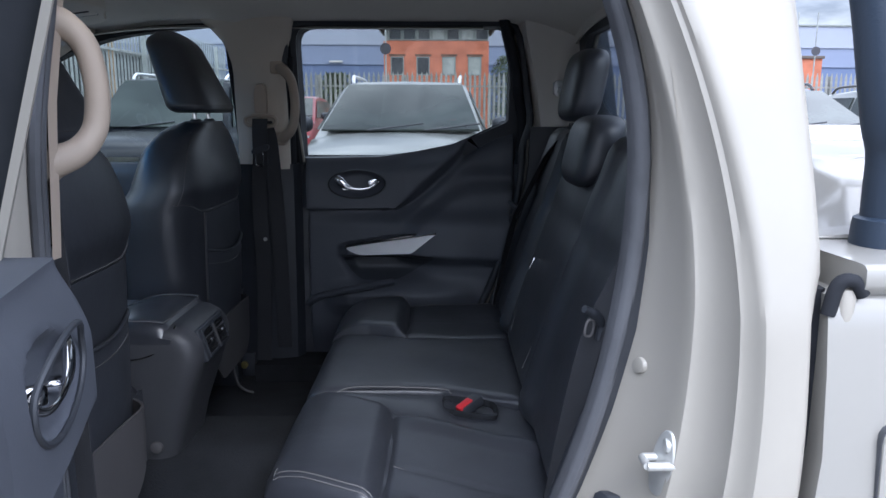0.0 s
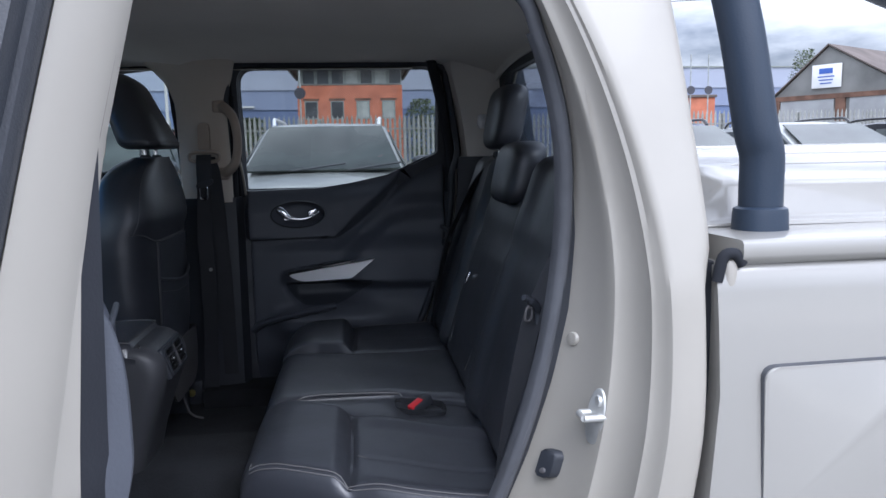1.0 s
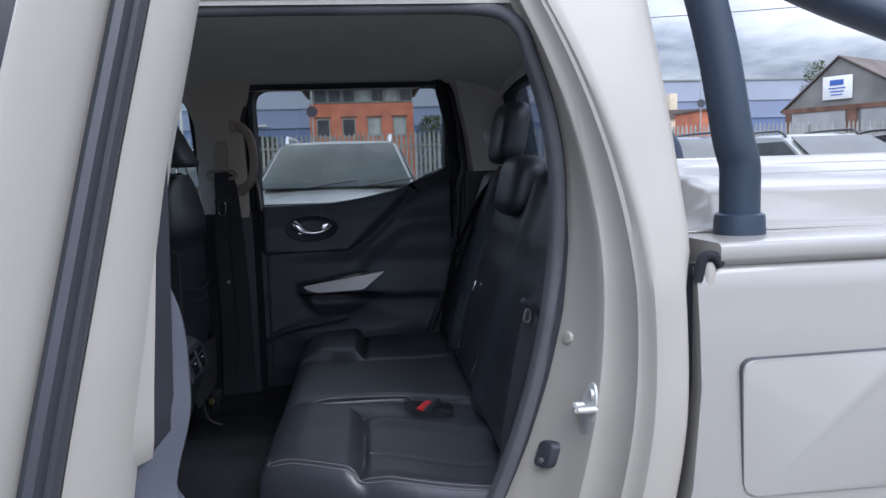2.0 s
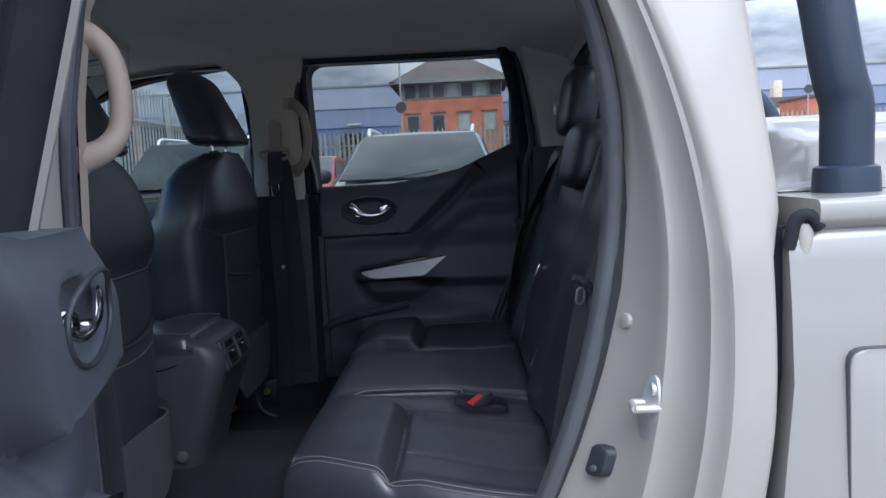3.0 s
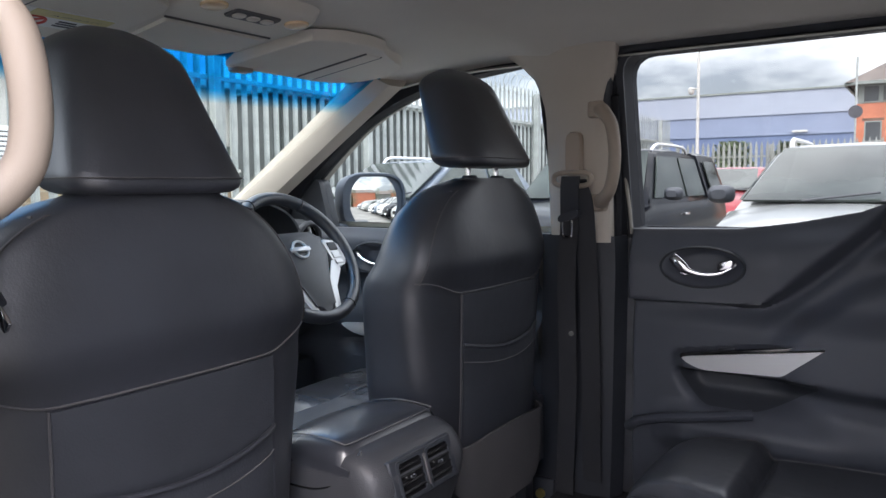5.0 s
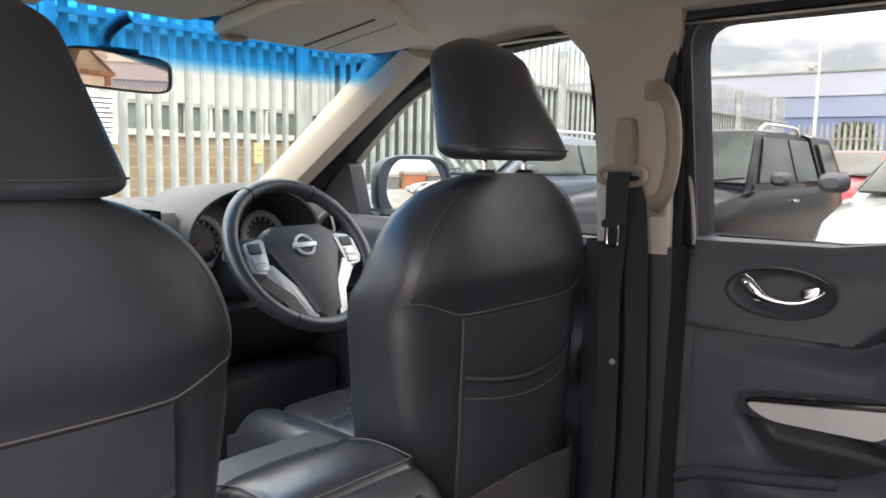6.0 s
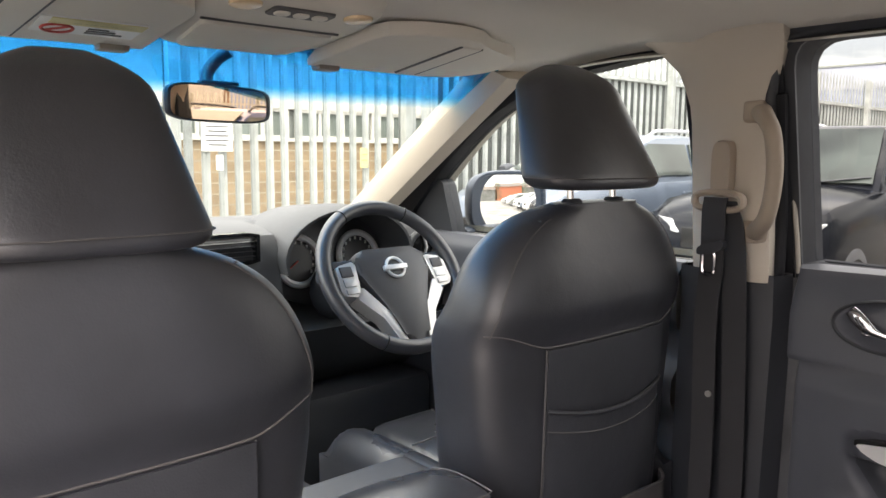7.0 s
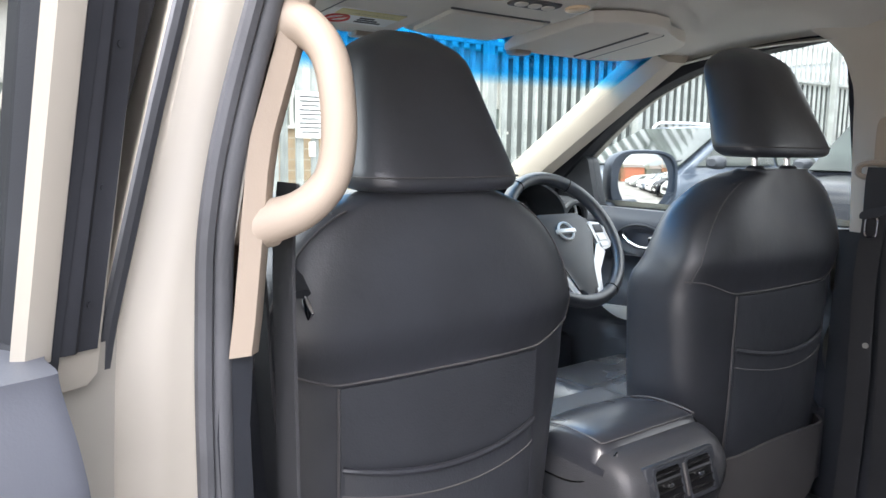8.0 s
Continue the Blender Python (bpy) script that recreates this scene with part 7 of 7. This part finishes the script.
def grey_shed():
    s = thing("grey_shed", (19.6, 36, 0), "grey gabled industrial shed with a white sign", "building")
    # gable faces the yard along a slanted line
    m = Matrix.Translation((20.4, 34.6, 0)) @ Matrix.Rotation(radians(-60), 4, "Z")
    prof = [(-0.2, 0), (-0.2, 3.66), (2.35, 5.86), (6.0, 3.66), (6.0, 0)]
    part("gable_wall", turned(prism(prof, lambda x, z, d: (x, d, z), 0.0, 14.0), m), M_SHED, s, "grey corrugated gable")
    for sg in (0, 1):
        a, b = ((-0.4, 3.56), (2.35, 5.90)) if sg == 0 else ((2.35, 5.90), (6.3, 3.56))
        part("roof_slope", turned(prism([a, b, (b[0], b[1] + 0.07), (a[0], a[1] + 0.07)], lambda x, z, d: (x, d, z), -0.12, 14.2), m), M_ROOFTILE, s, "dark roof slope")
    part("door_header", turned(box(-0.3, 6.0, -0.10, 0.02, 3.48, 3.70, 0), m), M_RUST, s, "rusty door header")
    for k in range(2):
        part("shutter", turned(box(0.15 + 3.25 * k, 2.7 + 3.25 * k, -0.06, 0.02, 0, 3.47, 0), m), M_SHUTTER, s, "grey roller shutter")
        part("post", turned(box(-0.15 + 2.93 * k, 0.12 + 3.1 * k, -0.10, 0.02, 0, 3.47, 0), m), M_RUST, s, "orange rusty post")
    sign = part("sign_board", turned(box(1.66, 3.0, -0.12, -0.04, 3.98, 5.04, 0.01), m), M_WHITE, s, "white sign board")
    part("sign_word_bar", turned(box(2.0, 2.62, -0.14, -0.12, 4.62, 4.86, 0), m), M_BLUEINK, sign, "blue lettering block")
    for k in range(3):
        part("sign_line", turned(box(1.94 + 0.06 * k, 2.7 - 0.06 * k, -0.14, -0.12, 4.46 - 0.15 * k, 4.51 - 0.15 * k, 0), m), M_BLUEINK, sign)
    return s


grey_shed()


def cream_house():
    h = thing("cream_house", (25, 60, 0), "cream rendered house with a chimney, far behind the yard", "building")
    part("wall", box(23.5, 27.7, 60, 68, 0, 4.9, 0), M_CREAMWALL, h, "cream wall")
    part("roof", prism([(23.2, 4.9), (28.0, 4.9), (27.4, 5.6), (24.0, 5.6)], lambda x, z, d: (x, d, z), 59.8, 68.2), M_ROOFTILE, h, "dark roof")
    part("chimney", box(25.0, 25.65, 60.3, 61.1, 4.9, 6.95, 0.02), M_CREAMWALL, h, "cream chimney")
    return h


cream_house()


def pole_sign(x, y, h, label):
    p = thing("round_sign", (x, y, 0), label, "road sign", "round signs")
    part("pole", tube([(x, y, 0), (x, y, h + 1.6)], 0.03, 10), M_GALV, p, "grey steel pole")
    part("disc", prism(oval(x, h, 0.19, 0.19, 28, 2), lambda a, z, d: (a, d, z), y - 0.06, y - 0.04), M_INK, p, "dark back of a round sign")
    return p


pole_sign(-1.95, 26.0, 3.45, "round road sign on a grey pole")
pole_sign(15.17, 33.0, 3.97, "round road sign on a grey pole")
pole_sign(16.01, 33.0, 3.96, "round road sign on a grey pole")


def brick_kiosk():
    k = thing("brick_outbuilding", (21.5, 47, 0), "small flat-roofed red brick outbuilding behind the fence", "building")
    part("wall", box(20.7, 22.3, 45, 49, 0, 4.45, 0), M_BRICK, k, "red brick wall")
    part("roof", box(20.6, 22.4, 44.9, 49.1, 4.45, 4.62, 0.02), M_ROOFTILE, k, "dark flat roof edge")
    return k


brick_kiosk()


def overhead_cable():
    c = thing("overhead_cable", (-12, 30, 0), "thin dark cable strung between two wooden poles", "cable")
    for x in (-13.0, 45.0):
        part("pole", tube([(x, 30, 0), (x, 30, 9.6)], [0.13, 0.09], 12), M_TIMBER, c, "wooden pole")
    part("cable", tube([(-13.0 + 58.0 * i / 24, 30, 6.85 + 0.0598 * (58.0 * i / 24) - 1.1 * (1 - (i / 12 - 1) ** 2)) for i in range(25)], 0.018, 6), M_INK, c, "dark cable")
    return c


overhead_cable()


def camera_mast(x, y, h):
    p = thing("camera_mast", (x, y, 0), "tall pale steel mast with white surveillance domes", "mast")
    part("mast", tube([(x, y, 0), (x, y, h)], [0.045, 0.03], 12), M_WHITEPANEL, p, "pale steel mast")
    for z in (h - 0.5, h - 2.2):
        arm = part("bracket", tube([(x, y, z), (x - 0.13, y - 0.08, z + 0.04)], 0.02, 8), M_WHITEPANEL, p, "white bracket")
        part("dome", loft([[(x - 0.14 + a * k, y - 0.09 + b * k, z - q) for a, b in oval(0, 0, 0.075, 0.075, 16, 2)] for k, q in ((0.5, -0.05), (1, -0.02), (1, 0.04), (0.8, 0.09), (0.3, 0.12))]), M_WHITEPANEL, arm, "white dome")
    return p


camera_mast(-4.68, 19.0, 5.8)


def bush(x, y, r, h, seed):
    rnd = random.Random(seed)
    b = thing("bush", (x, y, 0), "uneven green bush behind the fence", "bush", "bushes behind the fence")
    part("stem", tube([(x, y, 0), (x + 0.1, y, h * 0.5), (x, y, h * 0.8)], [0.12, 0.08, 0.03], 8), M_TIMBER, b, "woody stem")
    bm = bmesh.new()
    for i in range(2600):
        a, q = rnd.uniform(0, 6.283), rnd.random() ** 0.5
        z = h * (0.15 + 0.85 * rnd.random())
        rr = r * q * (1 - 0.55 * (z / h) ** 2) * (0.75 + 0.4 * noise.noise((a, z, seed)))
        c = Vector((x + rr * math.cos(a), y + rr * math.sin(a), z))
        u = Vector((rnd.uniform(-1, 1), rnd.uniform(-1, 1), rnd.uniform(-1, 1))).normalized() * rnd.uniform(0.05, 0.12)
        v = Vector((rnd.uniform(-1, 1), rnd.uniform(-1, 1), rnd.uniform(-1, 1))).normalized() * rnd.uniform(0.05, 0.12)
        vs = [bm.verts.new(p) for p in (c - u, c - v * 0.5, c + u, c + v * 0.5)]
        bm.faces.new(vs)
    me = bpy.data.meshes.new("crown")
    bmesh.ops.translate(bm, verts=bm.verts, vec=(-x, -y, 0))
    bm.to_mesh(me)
    bm.free()
    me.materials.append(M_LEAF)
    ob = new("crown", me)
    ob.parent = b
    ob["label"] = "green leaves"
    return b


for i, (x, y, r, h) in enumerate(((-5.6, 27, 1.3, 2.75), (-3.9, 27.5, 1.2, 2.7), (3.4, 40, 1.6, 4.2), (5.2, 41, 1.8, 4.6), (27.6, 44, 1.6, 7.2))):
    bush(x, y, r, h, i)


# ---- parked vehicles ----
def car_paint(name, color):
    return material(name, color, 0.3, metal=0.3, coat=0.6, vary=0.03, vary_scale=1.0)


P_SILVER = car_paint("silver_car_paint", (0.28, 0.29, 0.275))
P_DARK = material("near_black_car_paint", (0.007, 0.008, 0.011), 0.16, spec=0.13, vary=0.03, vary_scale=1.0)
P_BLUE = car_paint("blue_car_paint", (0.022, 0.04, 0.12))
P_RED = car_paint("red_car_paint", (0.30, 0.022, 0.027))
P_PALE = car_paint("slate_blue_car_paint", (0.10, 0.125, 0.165))
P_WHITE = car_paint("white_car_paint", (0.75, 0.75, 0.74))
M_CARGLASS = material("tinted_car_glass", (0.045, 0.055, 0.05), 0.05, vary=0.3, vary_scale=1.6, spec=0.3)
M_HEADLAMP = material("headlamp_lens", (0.70, 0.71, 0.72), 0.1, metal=0.3, vary=0.05)


def parked_car(paint, at, yaw, label, kind="suv", rails=True, rail=None):
    """A parked vehicle; its own x runs to its front."""
    pick = kind == "pickup"
    small = kind == "hatch"
    length = 5.2 if pick else (3.9 if small else 4.4)
    half = 0.91 if pick else (0.84 if small else 0.85)
    roof_z = 1.80 if pick else (1.48 if small else 1.70)
    belt = 1.16 if pick else (0.95 if small else 1.185)
    nose = length / 2
    a_base = nose - (1.45 if pick else 1.05)
    a_top = a_base - (0.72 if pick or small else 1.05)
    tail = -length / 2
    c_top = a_top - (1.75 if pick else length * 0.40)
    c_base = c_top - (0.12 if pick else 0.45)
    car = thing("parked_car" if not pick else "parked_pickup", (0, 0, 0), label, "car" if not pick else "truck", "parked vehicles")
    # lower body: sections along its length
    secs = []
    for x, top, k in ((nose, 0.62, 0.72), (nose - 0.04, 0.80, 0.84), (nose - 0.18, 0.94, 0.93), (nose - 0.5, belt - 0.10, 0.98), (a_base, belt, 1.0), (a_top, belt, 1.0), (c_top, belt + 0.02, 1.0), (c_base, belt + 0.04, 1.0), (tail + 0.25, belt + (0.03 if pick else -0.02), 0.98), (tail + 0.05, belt - 0.06, 0.93), (tail, belt - 0.22, 0.88)):
        h = half * k
        secs.append([(x, y, z) for y, z in ((-h * 0.9, 0.30), (-h, 0.42), (-h, top - 0.30), (-h * 0.975, top - 0.12), (-h * 0.93, top - 0.03), (-h * 0.80, top), (-h * 0.4, top + 0.03), (0, top + 0.035), (h * 0.4, top + 0.03), (h * 0.80, top), (h * 0.93, top - 0.03), (h * 0.975, top - 0.12), (h, top - 0.30), (h, 0.42), (h * 0.9, 0.30))])
    body = part("body", loft(secs), paint, car)
    # cabin shell
    secs = []
    for x, z, k in ((a_base, belt - 0.02, 0.92), (a_top, roof_z - 0.05, 0.74), (a_top - 0.25, roof_z, 0.72), ((a_top + c_top) / 2, roof_z + 0.02, 0.72), (c_top, roof_z - 0.03, 0.71), (c_base, belt - 0.02, 0.84)):
        t = half * k
        b = half * 0.92
        secs.append([(x, y, q) for y, q in ((-b, belt - 0.03), (-t, z - 0.03), (-t * 0.85, z), (0, z + 0.012), (t * 0.85, z), (t, z - 0.03), (b, belt - 0.03))])
    roof = part("cabin", loft(secs), paint, car)
    # glass panes set proud of the cabin
    def pane(name, quad, push):
        p = [Vector(q) for q in quad]
        n = (p[1] - p[0]).cross(p[3] - p[0]).normalized()
        if n.dot(Vector(push)) < 0:
            n = -n
        c = sum(p, Vector()) / 4
        bm = loft([[q + n * 0.006 for q in p], [q + n * 0.022 for q in p]])
        return part(name, bm, M_CARGLASS, car, "glossy tinted glass")
    t, b = half * 0.73, half * 0.90
    pane("windscreen", [(a_base - 0.06, -b * 0.93, belt + 0.04), (a_base - 0.06, b * 0.93, belt + 0.04), (a_top + 0.02, t * 0.92, roof_z - 0.048), (a_top + 0.02, -t * 0.92, roof_z - 0.048)], (1, 0, 1))
    pane("rear_window", [(c_base + 0.04, -b * 0.80, belt + 0.08), (c_base + 0.04, b * 0.80, belt + 0.08), (c_top - 0.0, t * 0.85, roof_z - 0.10), (c_top - 0.0, -t * 0.85, roof_z - 0.10)], (-1, 0, 1))
    for sg in (-1, 1):
        lo_y, hi_y = sg * half * 0.895, sg * half * 0.745
        zt, zb = roof_z - 0.10, belt + 0.05
        yy = lambda z: lo_y + (hi_y - lo_y) * (z - zb) / (zt - zb)
        mid = (a_top + c_top) / 2 + 0.05
        for x0, x1, x2, x3 in ((a_base - 0.28, a_top - 0.02, mid + 0.04, mid + 0.04), (mid - 0.04, mid - 0.04, c_top + 0.12, c_top + (0.04 if pick else -0.05))):
            pane("side_window", [(x0, yy(zb) + sg * 0.004, zb), (x1, yy(zt) + sg * 0.004, zt), (x2, yy(zt) + sg * 0.004, zt), (x3, yy(zb) + sg * 0.004, zb)], (0, sg, 0.2))
        m = part("wing_mirror", turned(loft([[(a, b2 * k, c * k) for b2, c in oval(0, 0, 0.11, 0.075, 16, 3)] for a, k in ((-0.05, 0.9), (-0.02, 1.0), (0.04, 0.9), (0.09, 0.5))]), pose(a_base - 0.38, sg * (half + 0.10), belt + 0.10)), M_PLASTIC, car, "dark wing mirror")
        part("head_lamp", prism(round_poly([(sg * half * 0.42, 0.74), (sg * half * 0.90, 0.80), (sg * half * 0.93, 0.90), (sg * half * 0.55, 0.86)], 0.02), lambda y, z, d: (d - 0.35 * (abs(y) / half) ** 3 + 0.14, y, z), nose - 0.25, nose - 0.09), M_HEADLAMP, car, "clear head lamp")
        part("door_handle", box((a_top + c_top) / 2 + 0.2, (a_top + c_top) / 2 + 0.38, *sorted((sg * half * 0.985, sg * half * 1.02)), belt - 0.17, belt - 0.14, 0.006), M_CHROME if pick else paint, car, "door handle")
        if rails:
            part("roof_rail", tube(curve([(a_top - 0.15, sg * t * 0.88, roof_z - 0.02), (a_top - 0.28, sg * t * 0.90, roof_z + 0.05), (a_top - 0.5, sg * t * 0.91, roof_z + 0.065), (c_top + 0.35, sg * t * 0.90, roof_z + 0.06), (c_top + 0.1, sg * t * 0.88, roof_z - 0.02)], 5), 0.019, 8), rail or M_SATIN, car, "black roof rail" if rail else "silver roof rail")
        for x in (nose - 0.88, tail + 0.95):
            wheel_parts(car, x, sg * (half - 0.11), sg, 0.34, 0.21)
    part("grille", box(nose - 0.10, nose + 0.006, -half * 0.40, half * 0.40, 0.60, 0.80, 0.02), M_GLOSSBLACK, car, "dark grille")
    part("number_plate", box(nose + 0.0, nose + 0.02, -0.26, 0.26, 0.42, 0.53, 0), M_WHITE, car, "blank pale plate")
    for sg in (-0.35, 0.25):
        part("wiper", tube([(a_base - 0.02, sg * half, belt + 0.055), (a_base - 0.10, sg * half + 0.5, belt + 0.115)], 0.01, 6), M_PLASTIC, car, "black wiper")
    if pick:
        secs = []
        for x, k in ((c_base - 0.02, 1.0), (c_base - 0.2, 1.02), (tail + 0.3, 1.0), (tail + 0.06, 0.85)):
            t2 = half * 0.72
            secs.append([(x, y, belt + 0.03 + (z - belt - 0.03) * k) for y, z in ((-half * 0.92, belt + 0.03), (-t2, roof_z - 0.04), (-t2 * 0.85, roof_z), (t2 * 0.85, roof_z), (t2, roof_z - 0.04), (half * 0.92, belt + 0.03))])
        part("canopy", loft(secs), paint, car, "hard canopy")
        for sg in (-1, 1):
            zb, zt = belt + 0.12, roof_z - 0.12
            y0, y1 = sg * half * 0.905, sg * half * 0.76
            pane("canopy_window", [(c_base - 0.2, y0, zb), (c_base - 0.2, y1, zt), (tail + 0.45, y1, zt), (tail + 0.35, y0, zb)], (0, sg, 0.2))
    car.matrix_basis = Matrix.Translation((*at, 0)) @ Matrix.Rotation(radians(yaw), 4, "Z")
    return car


# a row that faces the truck, noses towards it
parked_car(P_SILVER, (-0.38, 7.84), -90, "silver estate car with roof rails parked facing the truck")
parked_car(P_DARK, (-3.35, 9.95), -90, "dark grey pickup with a canopy parked beside the silver car", "pickup")
parked_car(P_PALE, (-5.55, 8.6), -90, "slate blue car with roof rails parked by the fence")
parked_car(P_RED, (-3.5, 17.2), -90, "red car parked before the back fence", "suv", False)
# the row goes on beyond the load bed, and is seen again in the door mirror
for i, (paint, text) in enumerate(((P_BLUE, "dark blue car"), (P_SILVER, "silver car"), (P_DARK, "dark grey car"), (P_WHITE, "white car"), (P_PALE, "slate blue car"), (P_WHITE, "white car"))):
    parked_car(paint, (4.15 + 2.2 * i, 9.6 + 0.15 * i), -90, text + " in the row parked beyond the load bed", rail=M_GLOSSBLACK)
for i, (paint, text) in enumerate(((P_SILVER, "silver car"), (P_WHITE, "white car"), (P_DARK, "dark grey car"), (P_SILVER, "silver car"), (P_BLUE, "dark blue car"), (P_WHITE, "white car"))):
    parked_car(paint, (20.4 + 2.6 * i, 10.8 + 0.35 * i), -90, text + " further along the parked row")


def far_terrace():
    """A low brick row that closes the yard behind the truck."""
    h = thing("far_terrace", (62, 24, 0), "distant low brick row with grey roofs behind the yard", "building")
    for k, (y, w, z) in enumerate(((2, 11, 4.4), (14, 13, 5.6), (28, 10, 4.8), (39, 14, 5.2))):
        part("wall", box(60, 68, y, y + w, 0, z, 0), M_BRICK if k % 2 else M_SHED, h, "plain end wall")
        part("roof", prism([(59.6, z), (64.0, z + 1.7), (68.4, z)], lambda x, q, d: (x, d, q), y - 0.3, y + w + 0.3), M_ROOFTILE, h, "dark pitched roof")
    return h


far_terrace()
for i, (x, y, r, h) in enumerate(((52, 13, 2.4, 6.4), (54, 26, 2.8, 7.0), (50, 35, 2.2, 5.8))):
    bush(x, y, r, h, 11 + i)
